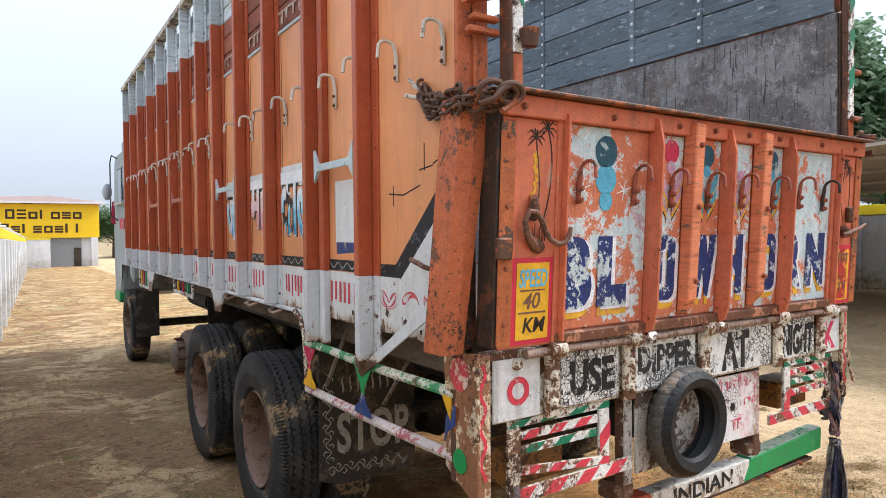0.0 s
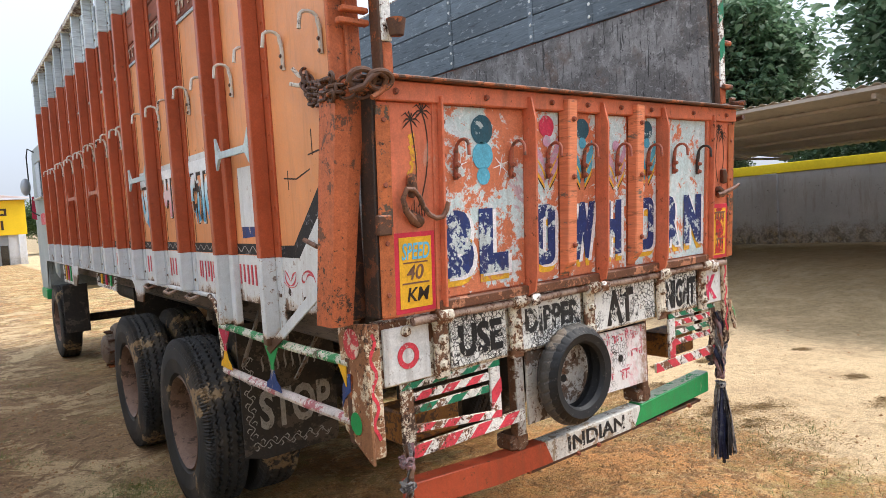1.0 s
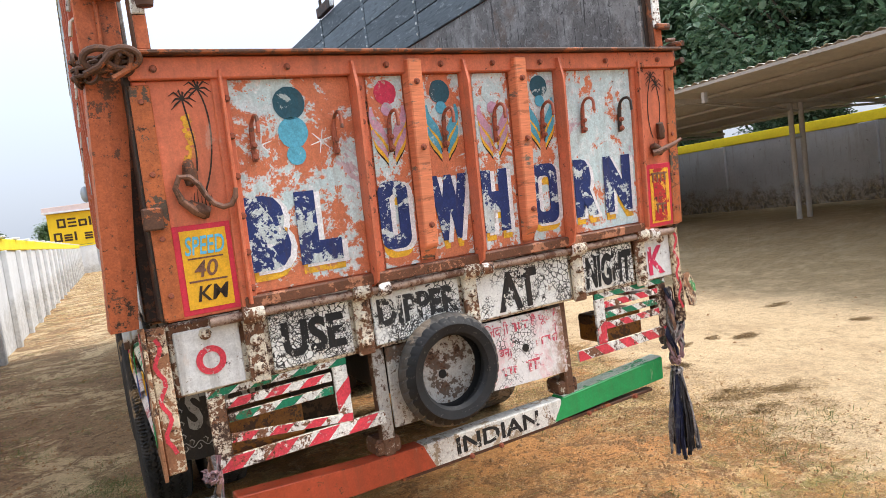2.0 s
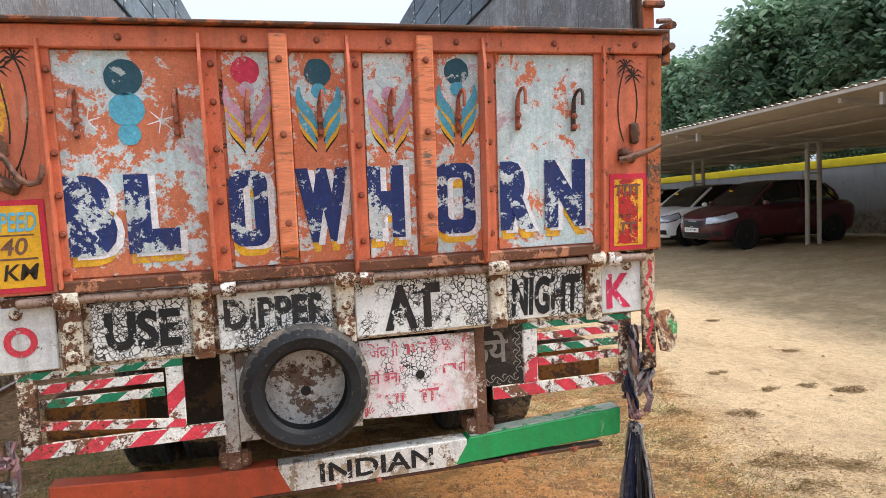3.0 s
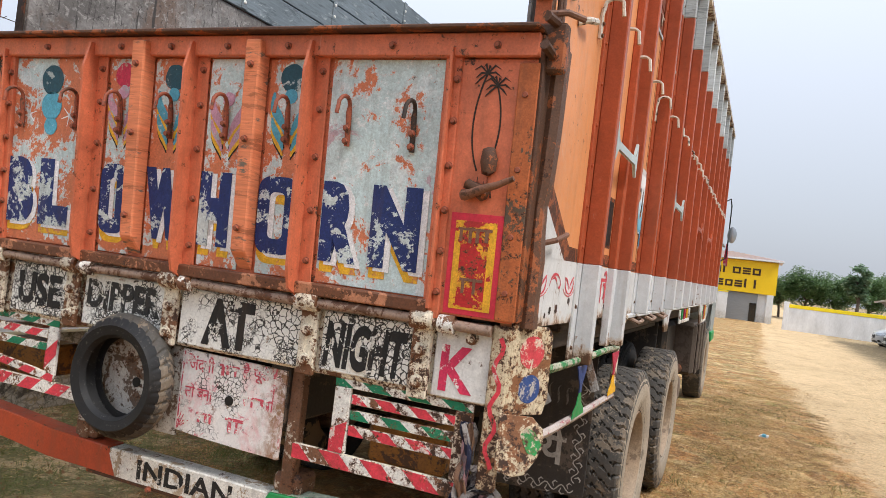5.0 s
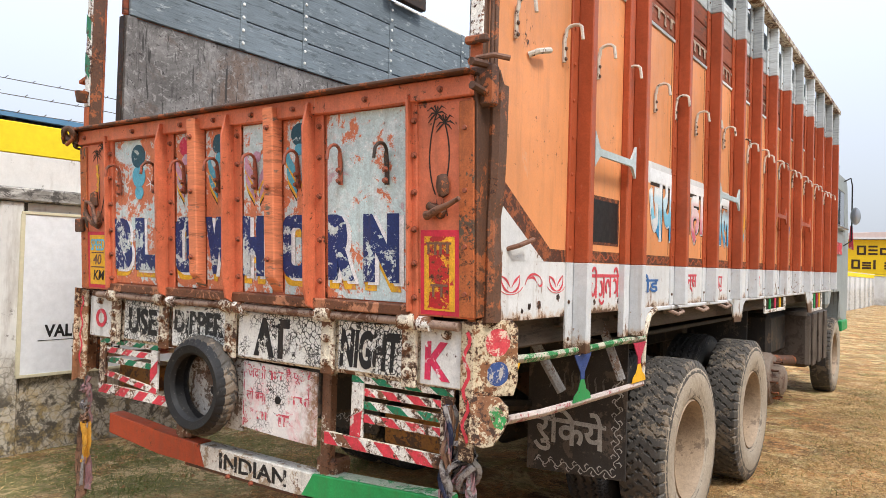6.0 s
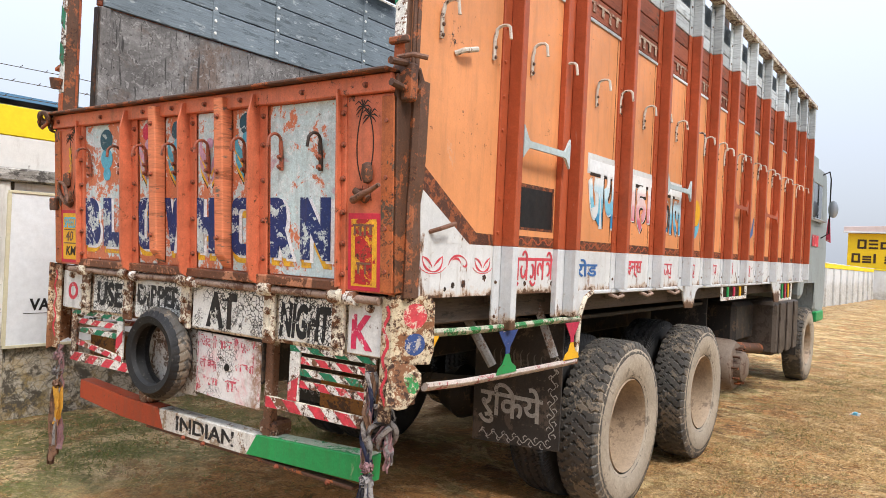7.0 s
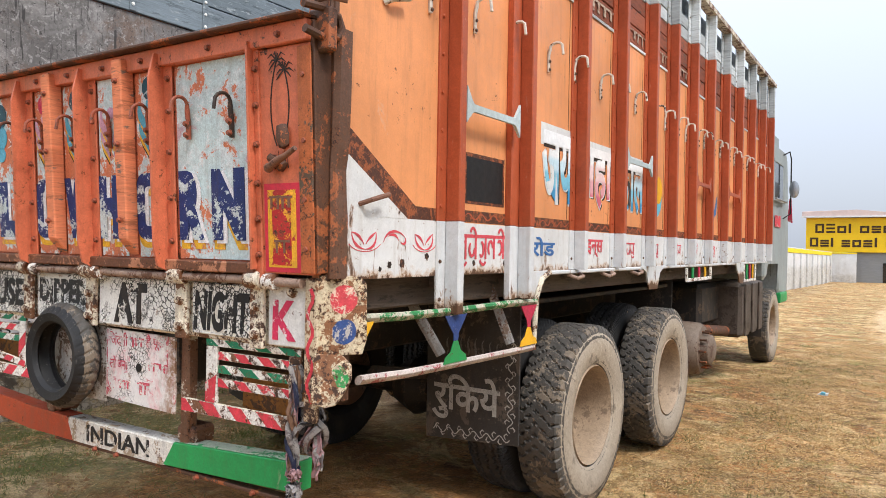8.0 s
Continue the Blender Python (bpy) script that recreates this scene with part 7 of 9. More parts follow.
# mud flaps with white script and scrolls
for s in (-1, 1):
    y = 1.66
    x0, x1 = sorted((s * 0.56, s * 1.14))
    out = [(x0, 0.36), (x1, 0.40), (x1, 1.12), (x0, 1.12)] if s > 0 else [(x0, 0.37), (x0 + 0.12, 0.335), (x1 - 0.02, 0.345), (x1, 0.38), (x1, 1.12), (x0, 1.12)]
    flap = part("mud_flap", prism(out, 0.012, pose(0, y, 0), 0.002), M_flap, truck, "black mud flap with white painted script")
    if s < 0:
        part("flap_script", letters("STOP", -1.04, -0.60, 0.50, 0.725, 0.001, 0.03), M_flap_paint, flap, "white hand-painted letters", m=pose(0, y - 0.0005, 0))
    else:
        part("flap_script", letters("रुिकये", 0.60, 1.03, 0.475, 0.725, 0.001, 0.02), M_flap_paint, flap, "white hand-painted Hindi word", m=pose(0, y - 0.0005, 0))
    # a wavy vine with small leaves down the outer edge and along the foot, and a faint spray above
    xo, sgn = ((x1 - 0.05), -1) if s > 0 else ((x0 + 0.05), 1)
    for k, (a, b) in enumerate((((xo, 0.46), (xo, 0.96)), ((xo, 0.425), (xo + sgn * 0.48, 0.415)))):
        a, b = Vector(a), Vector(b)
        d = (b - a).normalized()
        side = Vector((-d.y, d.x))
        steps = int((b - a).length / 0.012)
        vine = [a + d * 0.012 * q + side * 0.016 * math.sin(q * 0.95) for q in range(steps + 1)]
        part("flap_vine", ribbon([tuple(p) for p in vine], 0.0055, 0.0008, pose(0, y - 0.0012, 0)), M_flap_paint, flap, "white painted vine")
        for q in range(2, steps, 3):
            turn = 1 if (q // 3) % 2 else -1
            p0 = a + d * 0.012 * q
            leaf = [p0, p0 + side * 0.018 * turn + d * 0.008, p0 + side * 0.030 * turn - d * 0.004, p0 + side * 0.024 * turn - d * 0.016]
            part("flap_leaf", ribbon([tuple(p) for p in leaf], [0.003, 0.008, 0.007, 0.003], 0.0008, pose(0, y - 0.0024 - 0.0002 * (q % 2), 0)), M_flap_paint, flap, "small painted leaf")
    for i in range(8):
        c = (x0 + x1) / 2 + 0.045 * (i - 3.5)
        part("flap_flourish", ribbon(bezier((c, 0.83), (c + 0.02, 0.86), (c - 0.02, 0.90), (c + 0.012, 0.94 - 0.006 * abs(i - 3)), 8), [0.004, 0.008, 0.011, 0.012, 0.011, 0.009, 0.007, 0.004, 0.002], 0.0008, pose(0, y - 0.0012, 0)), M_flap_faint if s > 0 else M_flap_paint, flap, "faint painted leaf spray")
    part("mud_flap", box(*sorted((s * 0.86, s * 1.16)), 8.36, 8.372, 0.30, 0.95, 0.003), M_flap, truck, "black front mud flap")


def build_cab():
    cab = part("cab", cab_shell(), M_cab, truck, "pale grey lorry cab with small windows")
    for s in (-1, 1):
        part("cab_window", box(*sorted((s * 1.166, s * 1.178)), 7.95, 8.65, 1.92, 2.38, 0.01), M_glass, cab, "dark side window")
        part("window_frame", join(box(*sorted((s * 1.168, s * 1.186)), 7.90, 8.70, 2.38, 2.42, 0.004), join(box(*sorted((s * 1.168, s * 1.186)), 7.90, 8.70, 1.88, 1.92, 0.004), box(*sorted((s * 1.168, s * 1.186)), 7.90, 7.95, 1.9205, 2.3795, 0.004))), M_cab, cab)
        part("visor_rail", tube([(s * 1.22, 7.85, 1.90), (s * 1.22, 8.7, 1.90)], 0.016, 8), M_chrome, cab, "chrome grab rail", True)
        part("cab_step", box(*sorted((s * 0.95, s * 1.19)), 8.55, 9.1, 0.78, 0.86, 0.01), M_guard_green, cab, "green cab step")
        part("red_patch", box(*sorted((s * 1.176, s * 1.1785)), 8.05, 8.5, 1.55, 1.70, 0), M_red, cab)
        part("door_gap", box(*sorted((s * 1.1765, s * 1.179)), 7.80, 7.815, 1.0, 2.5, 0), M_black, cab, "dark door gap")
        # mirror on a bent tube
        arm = part("mirror_arm", tube([(s * 1.17, 8.72, 2.55), (s * 1.24, 8.80, 2.60), (s * 1.26, 8.82, 2.5), (s * 1.26, 8.82, 1.75), (s * 1.17, 8.74, 1.68)], 0.010, 8), M_black, cab, "black mirror arm", True)
        part("mirror", lathe([(0.0, -0.05), (0.08, -0.045), (0.12, -0.02), (0.125, 0.03), (0.11, 0.035), (0.0, 0.035)], 20, m=pose(s * 1.31, 8.80, 2.08, 0, 0, -90) @ Matrix.Diagonal((0.7, 0.55, 0.95, 1))), M_chrome, arm, "round-backed chrome mirror", True)
        part("cloth_strip", prism([(0, 0), (0.03, 0.0), (0.05, -0.33), (-0.02, -0.30)], 0.01, pose(s * 1.24, 8.82, 1.95), 0.002), M_crimson, cab, "red cloth hanging from the mirror")
    return cab


def cab_shell():
    """The cab's shell: body, sloping roof rack box and mudguards."""
    bm = prism([(7.42, 0.98), (7.60, 0.98), (7.66, 1.12), (8.45, 1.12), (8.52, 0.86), (9.15, 0.80), (9.28, 1.0), (9.28, 1.75), (9.10, 2.52), (8.98, 2.62), (7.42, 2.62)], 2.33, pose(1.165, 0, 0, 0, 0, 90), 0.03)
    box(-1.10, 1.10, 7.46, 8.75, 2.62, 2.80, 0.03, bm)
    return bm


M_cab = paint("pale_grey_cab_paint", (0.31, 0.345, 0.345), 0.5, 0.70, 0.35)
before = set(bpy.data.objects)
build_cab()
# the cab stands taller and longer than its drawing
for ob in bpy.data.objects:
    if ob not in before and ob.type == "MESH":
        for v in ob.data.vertices:
            v.co = (v.co.x - 0.01, 8.5 + (v.co.y - 7.42) * 1.12, 1.31 + (v.co.z - 1.12) * (1.1 if v.co.z > 1.12 else 1.9))
part("cab_rack", tube([(-1.0, 8.6, 3.20), (-1.0, 9.9, 3.20), (1.0, 9.9, 3.20), (1.0, 8.6, 3.20)], 0.015, 6), M_rust, truck, "low roof rack bar")


# ---- what hangs on the truck ----
def chain_link(r=0.024, w=0.007, stretch=1.5):
    pts = [(r * math.cos(a), 0, r * stretch * math.sin(a)) for a in [2 * math.pi * i / 12 for i in range(12)]]
    return tube(pts, w, 6, closed=True)


def build_chain():
    ch = thing("chain", "heavy rusty chain wound from the tailgate corner along the side", "chain", (-1.26, 0.0, 2.06))
    me = to_mesh("link", chain_link(0.019, 0.0065, 1.45), M_rust, True)
    rnd = random.Random(5)
    path = [Vector(p) for p in ((0.03, 0.36, 0.14), (0.012, 0.30, 0.075), (-0.005, 0.20, 0.055), (-0.035, 0.08, 0.045), (-0.055, 0.005, 0.05), (0.0, -0.055, 0.055), (0.07, -0.075, 0.065))]
    for strand in range(4):
        off = Vector((0.0, 0.0, (-0.026, 0.0, 0.024, -0.012)[strand]))
        top = 6 if strand < 2 else 4
        for k in range(18):
            t = k / 17 * (top - 0.001)
            i = int(t)
            p = path[i].lerp(path[i + 1], t - i) + off + Vector((rnd.uniform(-0.008, 0.004), rnd.uniform(-0.008, 0.008), rnd.uniform(-0.008, 0.008)))
            d = (path[i + 1] - path[i]).to_track_quat("Z", "Y").to_euler()
            piece("link", me, ch, Matrix.Translation(p) @ d.to_matrix().to_4x4() @ pose(0, 0, 0, 0, 0, 90 * (k % 2) + rnd.uniform(-25, 25)))
    ring = lambda cx, cy, cz, rx, rz, n=18: [(cx + rx * math.cos(a), cy - 0.012 * math.sin(a), cz + rz * math.sin(a)) for a in [2 * math.pi * i / n for i in range(n)]]
    part("hasp_ring", tube(ring(0.005, -0.085, 0.060, 0.046, 0.030), 0.0105, 8, closed=True), M_rust, ch, "thick rusty ring", True)
    part("hasp_ring", tube(ring(0.065, -0.10, 0.058, 0.046, 0.028), 0.0095, 8, closed=True), M_rust, ch, "thick rusty ring", True)
    part("hook_bar", tube([(-0.04, -0.08, 0.02), (0.0, -0.105, 0.035), (0.03, -0.11, 0.068), (0.06, -0.11, 0.082), (0.09, -0.10, 0.065), (0.08, -0.09, 0.03), (0.03, -0.10, 0.0)], 0.0095, 8), M_rust, ch, "bent hook bar", True)
    part("wire_end", tube([(0.03, 0.36, 0.14), (0.01, 0.39, 0.16), (-0.005, 0.41, 0.19)], 0.008, 6), M_hook, ch, "pale wire end", True)
    part("wire_end", tube([(0.03, 0.35, 0.12), (0.005, 0.40, 0.125), (-0.01, 0.43, 0.135)], 0.008, 6), M_hook, ch, "pale wire end", True)


build_chain()


def build_hung_tyre():
    ty = thing("scooter_tyre", "small black scooter tyre hung on the truck's rear plate", "tyre", REAR @ Vector((-0.2, -0.005, 0.925)))
    h, R, r = 0.058, 0.224, 0.138
    prof = [(r, -h * 0.55), (r + 0.012, -h * 0.85), (r + 0.045, -h), (R - 0.035, -h * 0.80), (R - 0.014, -h * 0.55), (R - 0.004, -h * 0.25), (R, 0), (R - 0.004, h * 0.25), (R - 0.014, h * 0.55), (R - 0.035, h * 0.80), (r + 0.045, h), (r + 0.012, h * 0.85), (r, h * 0.55), (r + 0.03, 0.6 * h), (r + 0.05, 0), (r + 0.03, -0.6 * h)]
    bm, rings, steps = bmesh.new(), [], 240
    for k in range(steps):
        ring = []
        for i, (q, x) in enumerate(prof):
            a = 2 * math.pi * k / steps + 0.14 * abs(x) / h
            q2 = q - (0.0065 if k % 8 < 2 and 4 <= i <= 8 and i != 6 else 0.0)
            ring.append(bm.verts.new((x, q2 * math.cos(a), q2 * math.sin(a))))
        rings.append(ring)
    for k in range(steps):
        a, b = rings[k], rings[(k + 1) % steps]
        for i in range(len(prof)):
            j = (i + 1) % len(prof)
            bm.faces.new((a[i], a[j], b[j], b[i])).material_index = 1 if 4 <= i <= 7 else 0
    part("carcass", bm, M_scooter, ty, "", True, m=pose(0, 0, 0, 0, 0, 93.5)).data.materials.append(M_tread_dusty)
    part("hanging_cord", tube([(0.0, 0.03, 0.13), (0.0, 0.05, 0.135)], 0.006, 6), M_wire, ty)


build_hung_tyre()


def strip(pts, width, seed, twist=1.2):
    """A crumpled strip of cloth along points: a thin, folded, twisting band."""
    own = bmesh.new()
    rows, n = [], len(pts)
    for i, p in enumerate(pts):
        p = Vector(p)
        d = (Vector(pts[min(i + 1, n - 1)]) - Vector(pts[max(i - 1, 0)])).normalized()
        a = seed * 1.7 + twist * i / n * 3 + 0.6 * noise.noise((i * 0.5, seed, 0))
        side = (d.orthogonal().normalized() * math.cos(a) + d.cross(d.orthogonal().normalized()) * math.sin(a))
        up = d.cross(side)
        w = width * (1 + 0.35 * noise.noise((i * 0.8, seed * 3.1, 2)))
        row = []
        for k in range(6):
            q = (k - 2.5) / 2.5
            row.append(p + side * q * w / 2 + up * (0.28 * w * math.sin(q * 5 + seed) + 0.12 * w * noise.noise((i * 1.3, k, seed))))
        rows.append([own.verts.new(c) for c in row] + [own.verts.new(c + up * 0.002) for c in row[::-1]])
    for a, b in zip(rows, rows[1:]):
        for k in range(12):
            own.faces.new((a[k], a[(k + 1) % 12], b[(k + 1) % 12], b[k]))
    return own


def hang(a, b, sag, n=9, seed=0, jitter=0.006):
    """Points from a to b, bowed sideways by sag."""
    rnd = random.Random(seed)
    a, b = Vector(a), Vector(b)
    return [a.lerp(b, i / n) + Vector(sag) * math.sin(math.pi * i / n) + Vector((rnd.uniform(-1, 1), rnd.uniform(-1, 1), 0)) * jitter for i in range(n + 1)]


def knot(parent, z, r, mat, seed, x=0.0):
    """A cloth knot: three bands wound round each other."""
    for k in range(3):
        pts = [(x + r * math.cos(t) * (0.8 + 0.1 * k), r * 0.8 * math.sin(t), z + r * 0.7 * math.sin(t * 1.5 + k * 2.1)) for t in [0.55 * j for j in range(12)]]
        part("knot", strip(pts, r * 1.1, seed + k, 0.6), mat, parent, "cloth knot", True)


def build_right_tassel():
    ta = thing("tassel", "rag rope with a dark blue tassel at the bumper corner", "tassel", REAR @ Vector((1.095, 0.03, 0.25)))
    for k, mat in enumerate((M_rope, M_rag_pink, M_rag_blue, M_rope, M_brown_cloth)):
        pts = []
        for i in range(16):
            t = i / 15
            a = t * (9 + k) + k * 1.3
            r = 0.011 + 0.006 * math.sin(t * 9 + k)
            pts.append((r * math.cos(a) + 0.010 * math.sin(t * 7), r * math.sin(a), 0.76 - 0.38 * t))
        part("rope_strand", strip(pts, 0.026, k, 2.0), mat, ta, "twisted cloth strand", True)
    knot(ta, 0.40, 0.020, M_rag_pink, 5)
    knot(ta, 0.345, 0.022, M_rope, 9)
    rnd = random.Random(3)
    for i in range(24):
        a = rnd.uniform(0, 2 * math.pi)
        q = 0.078 * math.sqrt(rnd.random())
        end = (q * math.cos(a), 0.7 * q * math.sin(a), rnd.uniform(-0.10, -0.03))
        mat = (M_rag_blue, M_black_cloth, M_rope, M_black_cloth, M_rag_blue, M_rope)[i % 6]
        part("strip", strip(hang((0.010 * math.cos(a), 0.010 * math.sin(a), 0.35), end, (0.012 * math.cos(a), 0.010 * math.sin(a), 0), 9, i, 0.003), rnd.uniform(0.014, 0.028), i, 0.7), mat, ta, "", True)


def build_left_tassel():
    ta = thing("tassel", "ragged brown and marigold cloth tied to the bumper corner", "tassel", REAR @ Vector((-1.13, 0.0, 0.18)))
    for k, mat in enumerate((M_brown_cloth, M_rope, M_rag_pink)):
        part("rope_strand", strip(hang((0.01 * k, 0, 0.68), (0.0, 0.01 * k, 0.44), (0.012, 0, 0), 8, k), 0.026, k, 2.0), mat, ta, "twisted cloth strand", True)
    knot(ta, 0.62, 0.022, M_rag_pink, 2)
    knot(ta, 0.53, 0.022, M_rope, 4)
    knot(ta, 0.46, 0.020, M_brown_cloth, 7)
    for k, (dx, top, low, w, mat) in enumerate(((-0.02, 0.44, 0.03, 0.042, M_brown_cloth), (-0.035, 0.42, 0.0, 0.034, M_brown_cloth), (0.0, 0.43, 0.06, 0.040, M_brown_cloth), (0.025, 0.45, 0.24, 0.044, M_rag_gold), (0.012, 0.45, 0.27, 0.030, M_rag_gold), (0.03, 0.30, 0.10, 0.034, M_rag_pink), (0.012, 0.44, 0.12, 0.030, M_rope), (-0.012, 0.44, 0.10, 0.034, M_brown_cloth))):
        part("strip", strip(hang((dx * 0.3, 0, top), (dx, 0.012 * (k % 3 - 1), low), (dx * 0.5, 0.008 * (k % 2), 0), 10, k, 0.003), w, k, 0.5), mat, ta, "hanging cloth strip", True)


build_right_tassel()
build_left_tassel()

# rags wound round the right bumper corner
rag = thing("rag_bundle", "faded striped grey and pink rags knotted at the bumper corner", "rag", REAR @ Vector((1.145, 0.065, 0.69)))
rnd_rag = random.Random(8)
for k in range(14):
    a = k * 0.9
    mat = (M_rope, M_rope, M_rag_pink, M_rope, M_rope, M_black_cloth)[k % 6]
    c = Vector((rnd_rag.uniform(-0.03, 0.02), rnd_rag.uniform(-0.012, 0.012), 0.12 + rnd_rag.uniform(-0.05, 0.04)))
    pts = [c + Vector((0.040 * math.cos(a + t), 0.028 * math.sin(a + t), 0.06 * math.cos(t * 0.8 + k))) for t in [0.36 * j for j in range(11)]]
    part("rag", strip(pts, rnd_rag.uniform(0.022, 0.040), k, 1.0), mat, rag, "", True)
for k, (dx, z0, z1, mat) in enumerate(((0.03, 0.12, 0.0, M_rag_pink), (0.04, 0.10, -0.02, M_rope), (0.035, 0.13, 0.02, M_rag_pink), (0.02, 0.09, -0.05, M_rag_pink))):
    part("rag", strip(hang((0.01, 0, z0), (dx, -0.01, z1), (0.012, 0, 0), 8, k), 0.026, k + 20, 1.0), mat, rag, "", True)


# ---- the yard ----
def axis_steps(lo, hi, fine, far):
    """Grid lines: fine steps between lo and hi, widening out to far."""
    out = list(np.arange(lo, hi + fine, fine))
    d, a, b = fine, lo, out[-1]
    while a > -far or b < far:
        d *= 1.35
        if a > -far:
            a -= d
            out.insert(0, a)
        if b < far:
            b += d
            out.append(b)
    return out


def ground_height(x, y):
    near = 1.0 / (1.0 + ((x - 2) / 60) ** 2 + ((y - 15) / 80) ** 2)
    # the yard falls away gently towards the gatehouse, and the shed stands on slightly higher ground
    yard = -0.04 - 0.0125 * max(0.0, min(y, 57.0))
    shed = 0.45 - 0.03 * max(-2.0, min(y, 38.5))
    k = max(0.0, min(1.0, (x - 6.0) / 5.0))
    return near * (0.022 * noise.noise((x * 0.55, y * 0.55, 0)) + 0.012 * noise.noise((x * 2.1, y * 2.1, 3)) + 0.006 * noise.noise((x * 6, y * 6, 7))) + yard + (shed - yard) * k * k * (3 - 2 * k)


def build_ground():
    xs, ys = axis_steps(-5, 10, 0.14, 900), axis_steps(-5, 16, 0.14, 900)
    verts = [(x, y, ground_height(x, y)) for y in ys for x in xs]
    n = len(xs)
    faces = [(j * n + i, j * n + i + 1, (j + 1) * n + i + 1, (j + 1) * n + i) for j in range(len(ys) - 1) for i in range(n - 1)]
    me = bpy.data.meshes.new("ground")
    me.from_pydata(verts, [], faces)
    me.materials.append(M_ground)
    me.shade_smooth()
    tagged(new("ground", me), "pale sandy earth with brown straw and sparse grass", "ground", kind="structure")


build_ground()


def wall_x(y):
    return -3.2 + 0.026 * y


WALL_TURN = -math.degrees(math.atan(0.026))


def build_left_wall():
    m = pose(wall_x(0), 0, 0, 0, 0, WALL_TURN)
    wall = tagged(part("wall_left", box(-0.23, 0, -14, 7.5, -0.1, 1.87, 0.006), M_wall, None, "whitewashed compound wall stained at its foot", m=m), category="wall", kind="structure")
    part("ledge", box(-0.24, 0.07, -14, 7.52, 1.872, 1.975, 0.012), M_ledge, wall, "sooty plaster ledge", m=m)
    part("parapet", box(-0.20, -0.02, -14, 7.5, 1.977, 2.235, 0.006), M_wall, wall, m=m)
    part("yellow_band", box(-0.205, -0.015, -14, 7.5, 2.237, 2.475, 0.006), M_yellow_wall, wall, "bright yellow painted band", m=m)
    for y in (-6, -2.6, 0.48, 3.6, 6.9):
        part("pilaster", box(0.0, 0.035, y - 0.16, y + 0.0, -0.1, 1.868, 0.01), M_wall, wall, m=m)
    rnd = random.Random(4)
    for y, z0 in ((0.50, 0.35), (0.30, 1.15), (3.62, 0.5), (-2.58, 0.6), (1.6, 1.45), (-0.6, 1.35), (2.5, 1.5)):
        zs = [1.866 - 0.05 * q for q in range(int((1.866 - z0) / 0.05))]
        part("mould_streak", ribbon([(y + 0.012 * noise.noise((q * 0.6, y, 0)), z) for q, z in enumerate(zs)], [max(0.006, 0.045 * (1 - q / len(zs)) * rnd.uniform(0.45, 1.2)) for q in range(len(zs))], 0.001, m @ pose(0.0015, 0, 0, 0, 0, 90)), M_mould, wall, "black mould run down from the ledge")
    m0, m = m, pose(-3.10, 0, 0, 0, 0, -math.degrees(math.atan(0.0155))) @ Matrix(((1, 0, 0, 0), (0, 1, 0, 0), (0, -0.0095, 1, 0.07), (0, 0, 0, 1)))
    low = tagged(part("wall_left_far", box(-0.2, 0, 7.52, 57.0, -0.6, 1.72, 0.006), M_wall_far, None, "white compound wall in upright bays with yellow coping", m=m), category="wall", kind="structure")
    part("coping", box(-0.23, 0.04, 7.53, 57.0, 1.722, 1.95, 0.012), M_yellow_wall, low, "yellow coping", m=m)
    for y in np.arange(8.2, 56.5, 2.4):
        part("wall_post", box(0.002, 0.10, y, y + 0.22, -0.6, 1.715, 0.012), M_wall_far, low, m=m)
        part("wall_cap", box(-0.24, 0.12, y - 0.03, y + 0.25, 1.953, 2.0, 0.012), M_wall_far, low, m=m)
    m = m0
    # barbed wire on short posts
    fence = tagged(new("barbed_wire"), "three strands of rusty barbed wire above the wall", "wire")
    for k, z in enumerate((2.57, 2.70, 2.82)):
        pts = [(-0.11, y, z - 0.02 * math.sin(math.pi * ((y + 14) % 3.0) / 3.0)) for y in np.arange(-14, 7.6, 0.5)]
        part("strand", tube(pts, 0.0035, 4), M_wire, fence, m=m)
        for i in range(70):
            y = -6 + i * 0.19 + 0.05 * k
            part("barb", tube([(-0.11, y - 0.012, z - 0.012), (-0.11, y + 0.012, z + 0.012)], 0.003, 3), M_wire, fence, m=m)
    for y in np.arange(-14, 7.6, 3.0):
        part("fence_post", box(-0.125, -0.095, y - 0.015, y + 0.015, 2.475, 2.86, 0.003), M_wire, fence, m=m)
    # notice board on the wall
    board = thing("notice_board", "white notice board with black lettering on the wall", "sign", m @ Vector((0.05, 1.3, 0.55)))
    bm = box(-0.02, 0.0, -0.83, 0.95, 0.0, 1.24, 0.004)
    rot = pose(0, 0, 0, 0, 0, WALL_TURN)
    part("board", bm, M_board, board, m=rot)
    for y0, y1, z0, z1 in ((-0.84, 0.96, -0.012, 0.012), (-0.84, 0.96, 1.228, 1.25), (-0.845, -0.818, 0.0125, 1.2275), (0.94, 0.962, 0.0125, 1.2275)):
        part("trim", box(-0.015, 0.008, y0, y1, z0, z1, 0.002), M_board_trim, board, m=rot)
    face = rot @ pose(0.0012, 0, 0, 0, 0, 90)
    part("lettering", letters("VALUATION", -0.655, -0.02, 0.285, 0.385, 0.001, 0.035), M_ink, board, "black block lettering", m=face)
    part("lettering", letters("वैल्यूएशन", -0.45, -0.05, 0.105, 0.235, 0.001, 0.01), M_ink, board, "black Hindi lettering", m=face)
    part("rule", box(-0.70, 0.25, -0.0012, 0, 0.262, 0.266), M_ink, board, m=face)
